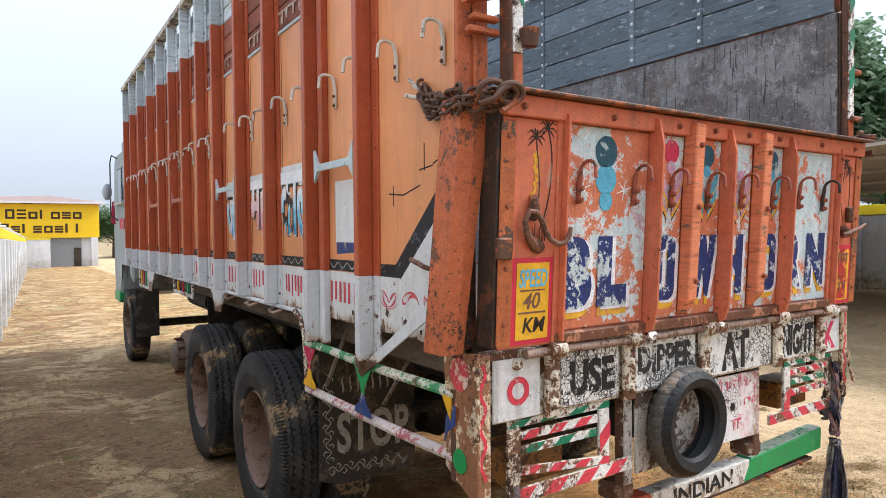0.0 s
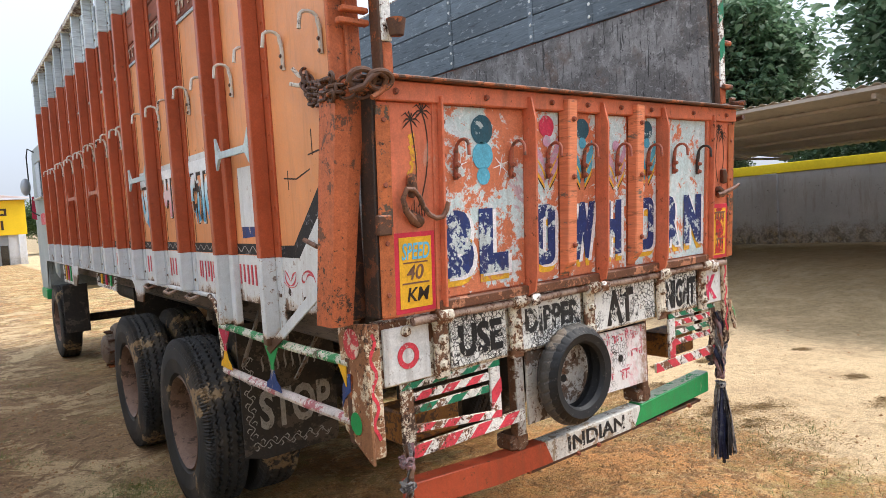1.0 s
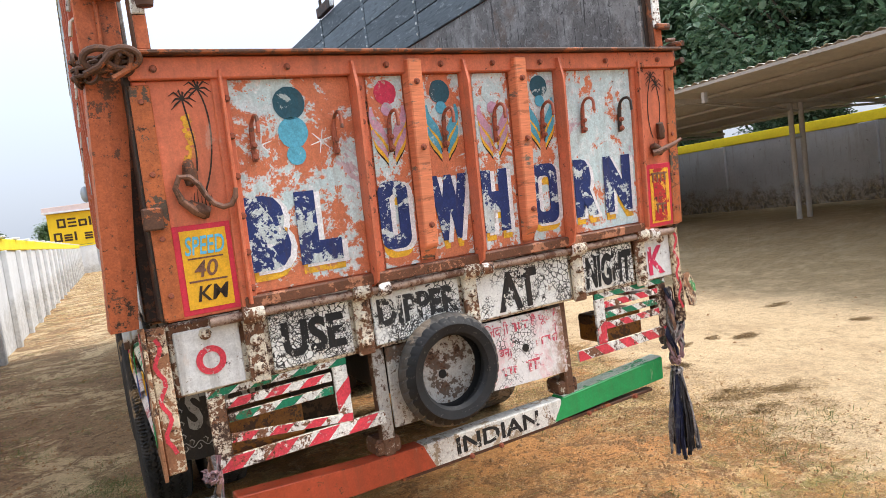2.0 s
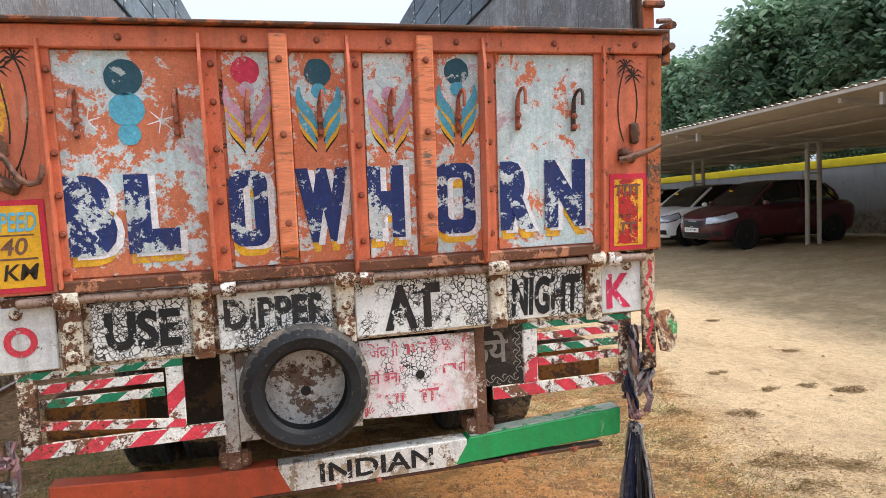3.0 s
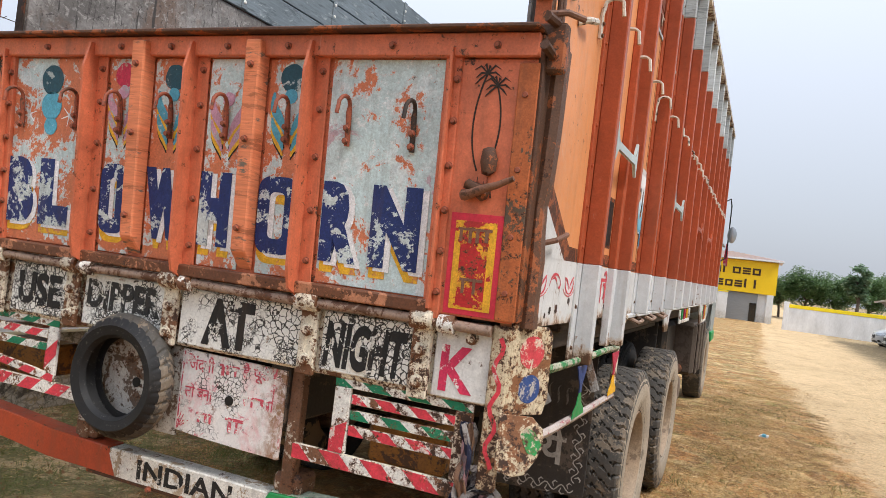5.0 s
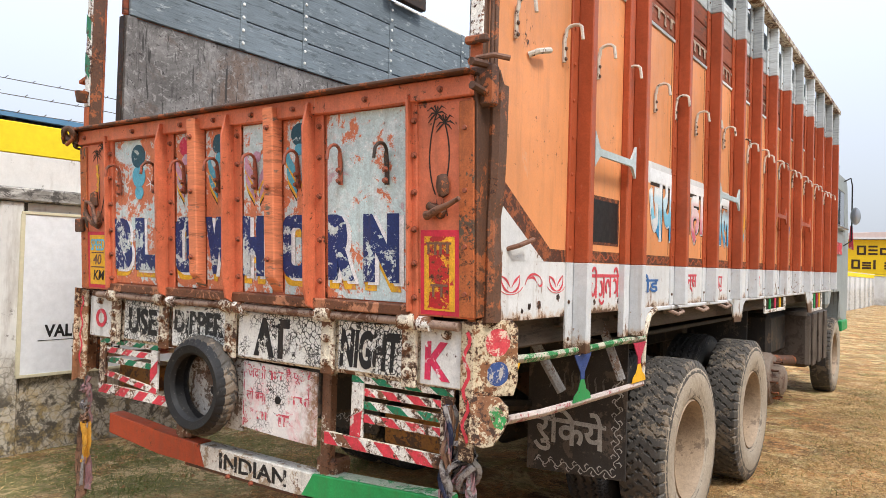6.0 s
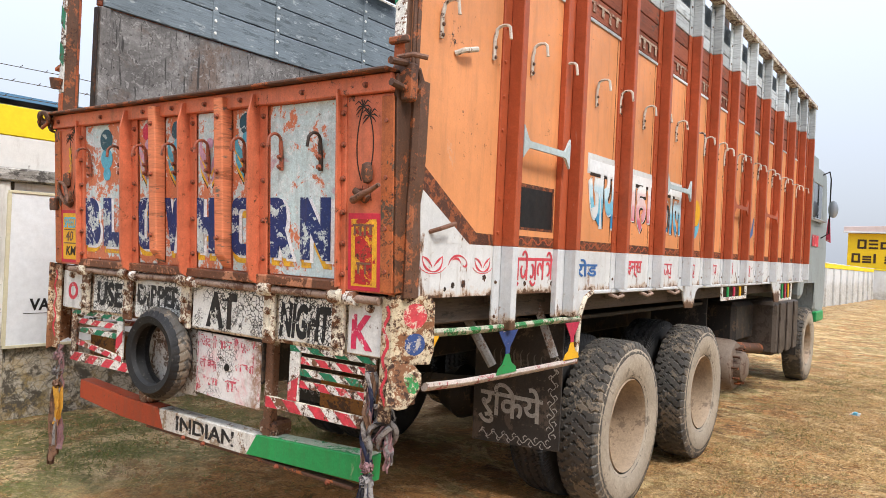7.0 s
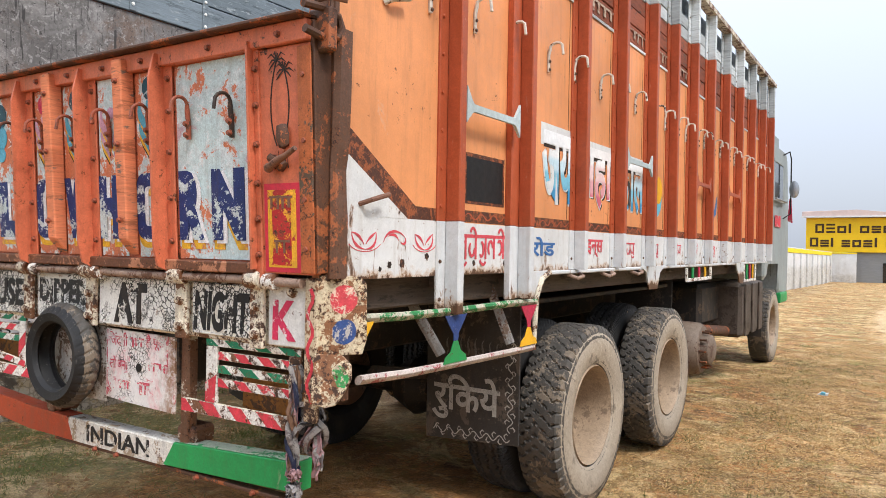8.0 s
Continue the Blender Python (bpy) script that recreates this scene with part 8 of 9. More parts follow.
    part("dark_emblem", prism([(-0.32, 0.55), (-0.26, 0.48), (0.42, 0.48), (0.48, 0.55), (0.48, 1.0), (0.42, 1.07), (-0.26, 1.07), (-0.32, 1.0)], 0.0012, face @ pose(0, -0.0012, 0), 0), M_ink, board, "dark rounded emblem")


build_left_wall()


def build_gatehouse():
    y, x0, x1, zb = 58.5, -4.09, 2.8, -0.77
    house = thing("gatehouse", "low white gatehouse with a wide yellow sign", "building", (-1, 58.5, zb))
    o = pose(1, -58.5, -zb)
    part("wall", box(x0 + 0.1, x1 - 0.12, y + 0.3, y + 6, zb - 0.2, 4.0, 0.01), M_wall_far, house, m=o)
    part("roof", prism([(x0 - 0.25, 4.22), (x1 + 0.35, 4.22), (x1 + 0.35, 4.30), (0.5 * (x0 + x1), 4.72), (x0 - 0.25, 4.62)], 6.6, o @ pose(0, y - 0.35, 0), 0.02), M_roof_pale, house, "pale pink roof sheet")
    part("roof_edge", box(x0 - 0.28, x1 + 0.38, y - 0.40, y - 0.352, 4.14, 4.26, 0.01), M_wall_far, house, "white roof edge", m=o)
    sign = part("sign", box(x0, x1, y, y + 0.16, 1.53, 4.12, 0.01), M_sign_board, house, "bright yellow sign with two rows of brown shapes", m=o)
    # each row: plain blocks and bars, one for each sign of the writing
    for z0, z1, a, b, tall in ((2.98, 3.68, -3.45, 1.72, (1, 1, 0, 0.9, 0, 0, 0)), (1.92, 2.62, -3.80, 1.86, (1, 0, 0.9, 0, 0, 0, 1, 1))):
        w = (b - a) / len(tall)
        for i, k in enumerate(tall):
            p, top = a + i * w, z0 + (z1 - z0) * (0.76 + 0.24 * k)
            q = p + w * (0.42 if k == 0.9 or (k == 1 and i > 5) else 0.80)
            mid = 0.5 * (z0 + top)
            if q - p < 0.35:
                bm = box(p, p + 0.16, -0.02, 0, z0, top, 0)
            elif i % 2:
                bm = box(p, q, -0.02, 0, z0, z0 + 0.14, 0)
                for zz in (mid - 0.07, top - 0.14):
                    box(p, q, -0.02, 0, zz, zz + 0.14, 0, bm)
            else:
                bm = box(p, q, -0.02, 0, z0, z0 + 0.14, 0)
                box(p, q, -0.02, 0, top - 0.14, top, 0, bm)
                box(p, p + 0.15, -0.02, 0, z0 + 0.1405, top - 0.1405, 0, bm)
                box(q - 0.15, q, -0.02, 0, z0 + 0.1405, top - 0.1405, 0, bm)
            part("sign_shape", bm, M_sign_brown, sign, "", m=o @ pose(0, y - 0.001, 0))
    part("front_wall", box(-4.6, -0.62, y - 1.2, y - 1.0, zb - 0.2, 1.40, 0.01), M_wall_far, house, "low white wall", m=o)
    part("coping", box(-4.6, -0.60, y - 1.23, y - 0.97, 1.402, 1.50, 0.01), M_yellow_wall, house, m=o)
    part("shutter", box(-0.75, 1.55, y + 0.2, y + 0.29, zb - 0.1, 1.52, 0.004), M_shutter, house, "grey rolled shutter", m=o)
    part("doorway", box(1.0, 1.5, y + 0.16, y + 0.195, zb - 0.1, 0.75, 0.004), M_glass, house, "dark doorway", m=o)
    part("pillar", box(2.2, 2.68, y - 0.04, y + 0.19, zb - 0.2, 1.525, 0.01), M_wall_far, house, "white pillar", m=o)


build_gatehouse()

# wall across the far end and the long wall behind the shed
far = tagged(part("wall_far", box(3.4, 14.3, 50.0, 50.2, -1.0, 0.86, 0.006), M_wall_end, None, "white wall with a yellow top band at the yard's end"), category="wall", kind="structure")
part("yellow_band", box(3.38, 14.3, 49.98, 50.22, 0.862, 1.09, 0.01), M_yellow_wall, far)
part("wall_post", box(3.25, 3.55, 49.9, 50.3, -1.0, 1.24, 0.015), M_wall_end, far)
FALL = Matrix(((1, 0, 0, 0), (0, 1, 0, 0), (0, -0.022, 1, 0.20), (0, 0, 0, 1)))
back = tagged(part("wall_right", box(14.5, 14.72, -12, 49.9, -0.5, 1.96, 0.006), M_wall_grey, None, "grey weathered wall behind the shed", m=FALL), category="wall", kind="structure")
part("yellow_band", box(14.48, 14.74, -12, 49.9, 1.962, 2.2, 0.01), M_yellow_wall, back, "bright yellow painted band", m=FALL)
for y in np.arange(-10.0, 49, 4.15):
    part("pilaster", box(14.40, 14.499, y + 0.25, y + 0.65, -0.5, 1.955, 0.01), M_wall_grey, back, m=FALL)

# blue-roofed building behind the left wall
bld = thing("outbuilding", "low building with a blue roof behind the wall", "building", (-9, 2, 0))
part("wall", box(-3.5, 2.6, -12, 12, 0, 3.00), M_wall_far, bld)
part("roof", prism([(-4.0, 3.22), (-0.4, 3.5), (3.0, 3.0), (3.0, 3.06), (-0.4, 3.56), (-4.0, 3.28)], 25, pose(0, -12.5, 0), 0), M_blue_roof, bld, "blue corrugated roof")


def roof_z(x, y):
    return 2.98 - 0.026 * y - 0.05 * (x - 7.48)


def build_shed():
    """The long open car shed: corrugated sheet on trusses and paired posts."""
    shed = thing("car_shed", "long open car shed with a dusty corrugated roof", "shed", (9.8, 12, 0))
    o = pose(-9.8, -12, 0)
    X0, X1, Y0, Y1 = 7.48, 14.1, -7.0, 43.0
    # corrugated roof: the waves run across the shed
    pitch, half = 0.17, 0.5
    n = int((Y1 - Y0) / (pitch / 4))
    verts, faces = [], []
    for i in range(n + 1):
        y = Y0 + i * (Y1 - Y0) / n
        w = 0.018 * math.cos(2 * math.pi * (y - Y0) / pitch)
        for x in (X0, X1):
            verts.append((x, y, roof_z(x, y) + w))
        for x in (X0, X1):
            verts.append((x, y, roof_z(x, y) + w + 0.004))
    for i in range(n):
        a, b = i * 4, i * 4 + 4
        faces += [(a, a + 1, b + 1, b), (a + 2, b + 2, b + 3, a + 3), (a, b, b + 2, a + 2), (a + 1, a + 3, b + 3, b + 1)]
    me = bpy.data.meshes.new("roof")
    me.from_pydata(verts, [], faces)
    me.transform(o)
    me.materials.append(M_shed_sheet)
    roof = new("roof", me)
    roof.parent = shed
    tagged(roof, "dusty corrugated roof sheet")
    slope = lambda x, y0, y1, w, h, dz: ribbon([(y, roof_z(x, y) - dz - h / 2) for y in np.linspace(y0, y1, 13)], h, w, o @ pose(x + w / 2, 0, 0, 0, 0, 90))
    part("fascia", slope(7.51, Y0, Y1, 0.03, 0.05, 0.02), M_shed_steel, shed, "pale fascia strip")
    for x in np.arange(8.7, 14.0, 1.5):
        part("purlin", slope(x, Y0, Y1, 0.05, 0.05, 0.02), M_shed_steel, shed)
    ys = [10.62 + 4.35 * k for k in range(-4, 8)]
    for y in ys:
        z = lambda x: roof_z(x, y) - 0.095
        part("rafter", prism([(7.6, z(7.6) - 0.07), (14.05, z(14.05) - 0.07), (14.05, z(14.05)), (7.6, z(7.6))], 0.06, o @ pose(0, y - 0.03, 0), 0.004), M_shed_steel, shed, "steel rafter")
        part("lower_chord", tube([(7.75, y, z(7.75) - 0.06), (10.87, y, z(10.87) - 0.22), (13.95, y, z(13.95) - 0.08)], 0.025, 8), M_shed_steel, shed, m=o)
        part("bracket", box(7.60, 7.68, y - 0.75, y - 0.69, z(7.6) - 0.20, z(7.6) - 0.03, 0.004), M_shed_steel, shed, m=o)
        for dx in (-0.14, 0.14):
            part("post", tube([(10.87 + dx, y - dx * 0.08, ground_height(10.87 + dx, y) - 0.05), (10.87 + dx, y - dx * 0.08, z(10.87) - 0.08)], 0.05, 12), M_shed_steel, shed, "round steel post", True, m=o)
        part("post_tie", box(10.75, 10.99, y - 0.02, y + 0.02, 1.95 - 0.026 * y, 1.99 - 0.026 * y, 0.004), M_shed_steel, shed, m=o)
    part("number_tag", box(7.44, 7.455, 21.2, 21.75, roof_z(7.48, 21.5) - 0.36, roof_z(7.48, 21.5) - 0.03, 0.003), M_board, shed, "small white tag", m=o)


build_shed()


# ---- parked cars ----
def smooth_rows(rows, n):
    """Rows of points passed through smoothly, n steps between each two."""
    out = []
    for i in range(len(rows) - 1):
        a, b, c, d = (np.array(rows[max(0, min(len(rows) - 1, k))]) for k in (i - 1, i, i + 1, i + 2))
        for t in np.arange(0, 1, 1 / n):
            out.append(0.5 * (2 * b + (c - a) * t + (2 * a - 5 * b + 4 * c - d) * t * t + (3 * b - a - 3 * c + d) * t ** 3))
    return out + [np.array(rows[-1])]


def loft(sections, across=4, along=5, caps=True):
    """A smooth hull through half sections, mirrored in y."""
    rows = [np.array(smooth_rows([np.array(p) for p in sec], across)) for sec in sections]
    rows = smooth_rows(rows, along)
    bm, made = bmesh.new(), []
    for r in rows:
        right = [bm.verts.new((p[0], -abs(p[1]), p[2])) for p in r]
        left = [bm.verts.new((p[0], abs(p[1]), p[2])) for p in r[-2::-1]]
        made.append(right + left)
    for a, b in zip(made, made[1:]):
        for i in range(len(a) - 1):
            bm.faces.new((a[i], a[i + 1], b[i + 1], b[i]))
        bm.faces.new((a[-1], a[0], b[0], b[-1]))
    if caps:
        bm.faces.new(made[0])
        bm.faces.new(made[-1][::-1])
    return bm


def patch(bm, where, lift=0.005):
    """The faces of a hull for which where(x, y, z) holds, lifted off it."""
    own = bm.copy()
    bmesh.ops.recalc_face_normals(own, faces=own.faces[:])
    bmesh.ops.delete(own, geom=[f for f in own.faces if not where(*f.calc_center_median())], context="FACES")
    for v in own.verts:
        v.co += v.normal * lift
    return own


def build_car(paint_mat, label, h=0.0, sedan=False):
    """A small car that faces -x, its nose at x = 0."""
    car = thing("parked_car", label, "car", group="cars in the shed")

    def S(x, low, mid, top, zl, zm, zt):
        return [(x, low * 0.9, zl), (x, low, zl + 0.05), (x, mid, (zl + zm) / 2), (x, mid, zm - 0.06), (x, mid - 0.03, zm), (x, top, zt - 0.02), (x, top * 0.5, zt), (x, 0, zt + 0.012)]
    hull = loft([
        S(-0.034, 0.03, 0.035, 0.03, 0.45, 0.52, 0.56 + h * 0.2), S(-0.020, 0.20, 0.24, 0.19, 0.36, 0.57, 0.64 + h * 0.3), S(0.025, 0.38, 0.44, 0.36, 0.26, 0.61, 0.71 + h * 0.3), S(0.11, 0.57, 0.62, 0.50, 0.22, 0.66, 0.76 + h * 0.4), S(0.26, 0.72, 0.76, 0.60, 0.20, 0.71, 0.815 + h * 0.5),
        S(0.52, 0.80, 0.83, 0.66, 0.20, 0.775, 0.885 + h * 0.8), S(0.80, 0.82, 0.85, 0.70, 0.20, 0.82, 0.935 + h), S(1.15, 0.82, 0.855, 0.72, 0.20, 0.85, 0.965 + h), S(1.7, 0.82, 0.86, 0.735, 0.20, 0.85, 0.975 + h),
        S(2.6, 0.82, 0.86, 0.735, 0.20, 0.88, 0.985 + h), S(3.3, 0.82, 0.855, 0.72, 0.22, 0.90, 0.995 + h), S(3.75, 0.79, 0.82, 0.66, 0.27, 0.88, 0.98 + h), S(3.97, 0.66, 0.70, 0.54, 0.36, 0.80, 0.90 + h)], 7, 9)
    lamp = lambda x, y, z, g: 0.42 - g < abs(y) and x < 0.56 + g and 0.565 - g + 0.24 * x + h * 0.5 < z < 0.705 + g * 0.6 + 0.20 * x + h * 0.5
    for sd in (-1, 1):
        lens = part("headlight", patch(hull, lambda x, y, z: y * sd > 0 and lamp(x, y, z, 0), 0.006), M_headlight, car, "clear swept-back headlight", True)
        part("headlight_rim", patch(hull, lambda x, y, z: y * sd > 0 and lamp(x, y, z, 0.022), 0.003), M_car_black, lens, "thin dark headlight rim", True)
        for lx, ly, lz in ((0.14, 0.56, 0.655), (0.28, 0.70, 0.69)):
            part("lamp_bulb", lathe([(0.0, -0.03), (0.03, -0.02), (0.036, 0.0), (0.03, 0.02), (0.0, 0.03)], 12, m=pose(lx, sd * ly, lz + h * 0.5)), M_lamp_chrome, car, "bright lamp reflector", True)
    part("grille", patch(hull, lambda x, y, z: abs(y) < 0.34 and x < 0.2 and 0.50 < z < 0.645 + h * 0.3, 0.005), M_car_black, car, "dark grille", True)
    part("lower_intake", patch(hull, lambda x, y, z: abs(y) < 0.54 and x < 0.25 and 0.255 < z < 0.365, 0.005), M_car_black, car, "black lower intake", True)
    for sd in (-1, 1):
        part("fog_lamp", patch(hull, lambda x, y, z: 0.57 < y * sd < 0.72 and x < 0.36 and 0.31 < z < 0.42, 0.004), M_car_black, car, "", True)
    part("sill", patch(hull, lambda x, y, z: z < 0.27 and x > 0.3, 0.004), M_car_black, car, "", True)
    rear = (3.20, 3.55) if sedan else (3.62, 3.86)

    def G(x, wl, wt, zl, zt):
        return [(x, wl, zl), (x, wl * 0.985, zl + (zt - zl) * 0.3), (x, wt + (wl - wt) * 0.3, zl + (zt - zl) * 0.75), (x, wt, zt - 0.02), (x, wt * 0.6, zt), (x, 0, zt + 0.008)]
    top = loft([G(0.98, 0.69, 0.66, 0.90 + h, 0.945 + h), G(1.35, 0.715, 0.62, 0.90 + h, 1.24 + h), G(1.70, 0.73, 0.575, 0.90 + h, 1.44 + h), G(2.2, 0.735, 0.575, 0.90 + h, 1.495 + h), G(3.0, 0.73, 0.56, 0.90 + h, 1.46 + h), G(rear[0], 0.71, 0.53, 0.90 + h, 1.38 + h), G(rear[1], 0.66, 0.6, 0.90 + h, 1.0 + h)], 4, 4)
    part("cabin_glass", patch(top, lambda x, y, z: True, 0.0), M_glass, car, "dark car windows", True)
    part("roof", patch(top, lambda x, y, z: z > 1.385 + h and x > 1.62, 0.006), paint_mat, car, "", True)
    part("body", hull, paint_mat, car, "", True)
    top.free()
    for sd in (-1, 1):
        for pts in (((1.0, 0.685, 0.95), (1.35, 0.655, 1.2), (1.70, 0.585, 1.42)), ((2.38, 0.735, 0.97), (2.42, 0.67, 1.25), (2.44, 0.59, 1.44)), ((rear[1] - 0.04, 0.655, 0.99), ((rear[0] + rear[1]) / 2, 0.63, 1.2), (rear[0] - 0.02, 0.55, 1.36))):
            part("pillar", tube([(p[0], sd * (p[1] + 0.012), p[2] + h) for p in pts], 0.034, 6), paint_mat, car, "", True)
        bm = lathe([(0.0, -0.06), (0.05, -0.05), (0.075, 0.0), (0.055, 0.05), (0.0, 0.06)], 12, m=pose(1.22, sd * 0.93, 1.0 + h) @ Matrix.Diagonal((0.8, 1.2, 0.8, 1)))
        part("door_mirror", bm, paint_mat, car, "", True)
        part("door_gap", box(1.36, 1.367, sd * 0.8585, sd * 0.8625, 0.34, 0.80 + h), M_car_black, car)
        part("door_handle", box(2.1, 2.26, *sorted((sd * 0.85, sd * 0.882)), 0.78 + h, 0.805 + h, 0.006), paint_mat, car)
        for x in (0.76, 3.18):
            w = new("car_wheel")
            w.parent = car
            w.matrix_basis = pose(x, sd * 0.765, 0.292, 0, 0, 90 * sd)
            piece("car_tyre", ME_car_tyre, w, Matrix())
            piece("car_rim", ME_car_rim, w, Matrix())
            part("wheel_arch", lathe([(0.0, -0.01), (0.335, -0.01), (0.35, 0.0), (0.35, 0.012), (0.0, 0.012)], 28, m=pose(x, sd * 0.852, 0.315, 0, 0, 90 * sd)), M_car_black, car, "dark wheel arch")
            w.matrix_basis = pose(x, sd * 0.785, 0.292, 0, 0, 90 * sd)
    part("grille_rim", tube([(-0.034 + 0.50 * y * y, y, z + h * 0.3) for y, z in ((-0.32, 0.58), (-0.24, 0.515), (0.0, 0.505), (0.24, 0.515), (0.32, 0.58), (0.26, 0.63), (0.0, 0.635), (-0.26, 0.63))], 0.012, 6, closed=True), M_chrome, car, "chrome grille rim", True)
    plate = part("number_plate", box(-0.050, -0.030, -0.25, 0.25, 0.385, 0.485, 0.003), M_plate, car, "white plate with plain bars")
    part("plate_bars", bars(-0.2, 0.2, 0.41, 0.46, 8, pose(-0.0505, 0, 0, 0, 0, -90), 3), M_ink, plate)
    part("paper_tag", box(1.30, 1.312, 0.22, 0.34, 1.245 + h, 1.285 + h), M_sign_yellow, car, "yellow paper tag on the windscreen", m=pose(-0.03, 0, 0.02))
    return car


ME_car_tyre = to_mesh("car_tyre", lathe([(0.19, -0.07), (0.21, -0.09), (0.27, -0.095), (0.292, -0.07), (0.292, 0.07), (0.27, 0.095), (0.21, 0.09), (0.19, 0.07)], 32), M_scooter, True)
ME_car_rim = to_mesh("car_rim", lathe([(0.195, 0.075), (0.19, 0.06), (0.17, 0.05), (0.06, 0.075), (0.0, 0.08)], 10), M_alloy)
red_car = build_car(M_car_red, "burgundy saloon car parked under the shed roof", 0.0, True)
def car_spot(x, y, turn):
    return pose(x, y, ground_height(x + 1.9, y) - 0.005, 0, 0, turn)


red_car.matrix_basis = car_spot(8.78, 11.95, 4)
white_car = build_car(M_car_white, "white hatchback car parked under the shed roof", 0.02)
white_car.matrix_basis = car_spot(8.75, 14.25, 5)
for y, x, turn in ((16.75, 8.78, 6), (19.1, 8.8, 4), (21.5, 8.75, 6), (23.9, 8.8, 3), (26.3, 8.7, 5), (28.7, 8.8, 4)):
    copy_thing(white_car, car_spot(x, y, turn))
tall_car = build_car(M_car_silver, "silver car parked at the shed's far end", 0.14)
tall_car.matrix_basis = car_spot(8.8, 31.3, 5)
dark_car = build_car(M_car_black, "dark car parked at the shed's far end", 0.18)
dark_car.matrix_basis = car_spot(8.6, 34.0, 4)
copy_thing(white_car, car_spot(8.5, 36.6, 4))
copy_thing(dark_car, car_spot(8.2, 39.2, 6))
copy_thing(tall_car, car_spot(8.0, 41.8, 5))
copy_thing(tall_car, car_spot(7.8, 44.4, 5))


# ---- trees ----
def crown_mesh(name, material, seed, n_clumps, leaves, radius, height, leaf, base, broad=False):
    """Many small folded leaves in clumps, with an uneven outline."""
    rng = np.random.default_rng(seed)
    verts, faces = [], []
    for c in range(n_clumps):
        while True:
            p = rng.uniform(-1, 1, 3)
            d = np.linalg.norm(p)
            if 0.3 < d < 1.0:
                break
        bulge = 0.75 + 0.5 * noise.noise((p[0] * 1.7 + seed, p[1] * 1.7, p[2] * 1.7))
        centre = np.array((p[0] * radius * bulge, p[1] * radius * bulge, base + height * 0.5 + p[2] * height * 0.5 * bulge))
        size = rng.uniform(0.35, 0.8) * radius * 0.26
        q = np.clip(rng.normal(0, 0.85, (leaves, 3)), -1.25, 1.25) * np.array((size, size, size * 0.7)) + centre
        a = rng.uniform(0, 2 * np.pi, leaves)
        tilt = rng.uniform(-0.9, 0.5, leaves)
        s = leaf * rng.uniform(0.6, 1.3, leaves)
        for i in range(leaves):
            dx = np.array((math.cos(a[i]) * math.cos(tilt[i]), math.sin(a[i]) * math.cos(tilt[i]), math.sin(tilt[i]))) * s[i]
            dy = np.array((-math.sin(a[i]), math.cos(a[i]), rng.uniform(-0.4, 0.4))) * s[i] * 0.30
            k = len(verts)
            up = np.array((0, 0, s[i] * 0.10))
            if broad:
                dy = dy * 1.15
                verts += [q[i], q[i] + dx * 0.25 + dy * 0.8 + up, q[i] + dx * 0.62 + dy + up, q[i] + dx - up, q[i] + dx * 0.62 - dy + up, q[i] + dx * 0.25 - dy * 0.8 + up]
                faces += [(k, k + 1, k + 2, k + 3), (k, k + 3, k + 4, k + 5)]
            else:
                verts += [q[i], q[i] + dx * 0.5 + dy + up, q[i] + dx, q[i] + dx * 0.5 - dy + up]
                faces += [(k, k + 1, k + 2), (k, k + 2, k + 3)]
    me = bpy.data.meshes.new(name)
    me.from_pydata([tuple(v) for v in verts], [], faces)
    me.materials.append(material)
    return me


def build_tree(label, material, seed, height, radius, leaf, clumps=120, leaves=120, low=None, broad=False):
    tree = thing("tree", label, "tree", group="trees beyond the yard wall")
    rnd = random.Random(seed)
    base = height * (0.28 if low is None else low)
    trunk = tube([(0, 0, -0.2), (0.05, 0.03, height * 0.15), (0.12, -0.05, height * 0.35), (0.02, 0.08, height * 0.62)], [height * 0.032, height * 0.026, height * 0.02, height * 0.008], 9)
    for i in range(9):
        a, z = i * 2.4 + rnd.random(), height * rnd.uniform(0.22, 0.5)
        r = radius * rnd.uniform(0.55, 0.9)
        tube([(0.08, 0, z), (r * 0.4 * math.cos(a), r * 0.4 * math.sin(a), z + height * 0.12), (r * math.cos(a), r * math.sin(a), z + height * rnd.uniform(0.2, 0.36))], [height * 0.012, height * 0.007, height * 0.002], 6, trunk)
    part("trunk", trunk, M_bark, tree, "grey-brown trunk and limbs", True)
    crown = new("crown", crown_mesh("crown", material, seed, clumps, leaves, radius, height - base, leaf, base, broad))
    crown.parent = tree
    return tree


def more(tree, rows):
    for x, y, turn, k in rows:
        t = copy_thing(tree, pose(x, y, ground_height(x, y), 0, 0, turn))
        t.scale = (k, k, k)


tree_a = build_tree("broad dark green tree behind the shed wall", M_leaf, 11, 8.8, 3.9, 0.25, 150, 180, broad=True)
tree_a.matrix_basis = pose(18.4, 4.0, 0.2)
more(tree_a, ((18.6, -3.5, 70, 1.0), (17.8, 10.5, 140, 0.95), (19.5, 15.5, 220, 1.12), (23, 0.5, 20, 1.2), (20.5, -9, 200, 1.1), (18.8, 21.0, 100, 1.08), (19.8, 27.5, 40, 1.02), (21.4, 34.5, 260, 1.14), (20.8, 40.5, 10, 1.14), (26, 41, 170, 1.0), (17.1, -2.5, 30, 0.46), (17.0, 1.8, 110, 0.42), (17.2, 6.2, 250, 0.47), (17.0, 10.8, 60, 0.44), (17.1, 15.5, 330, 0.48), (17.2, 20.0, 200, 0.45), (17.0, 25.0, 150, 0.46), (17.2, 30.0, 20, 0.45)))
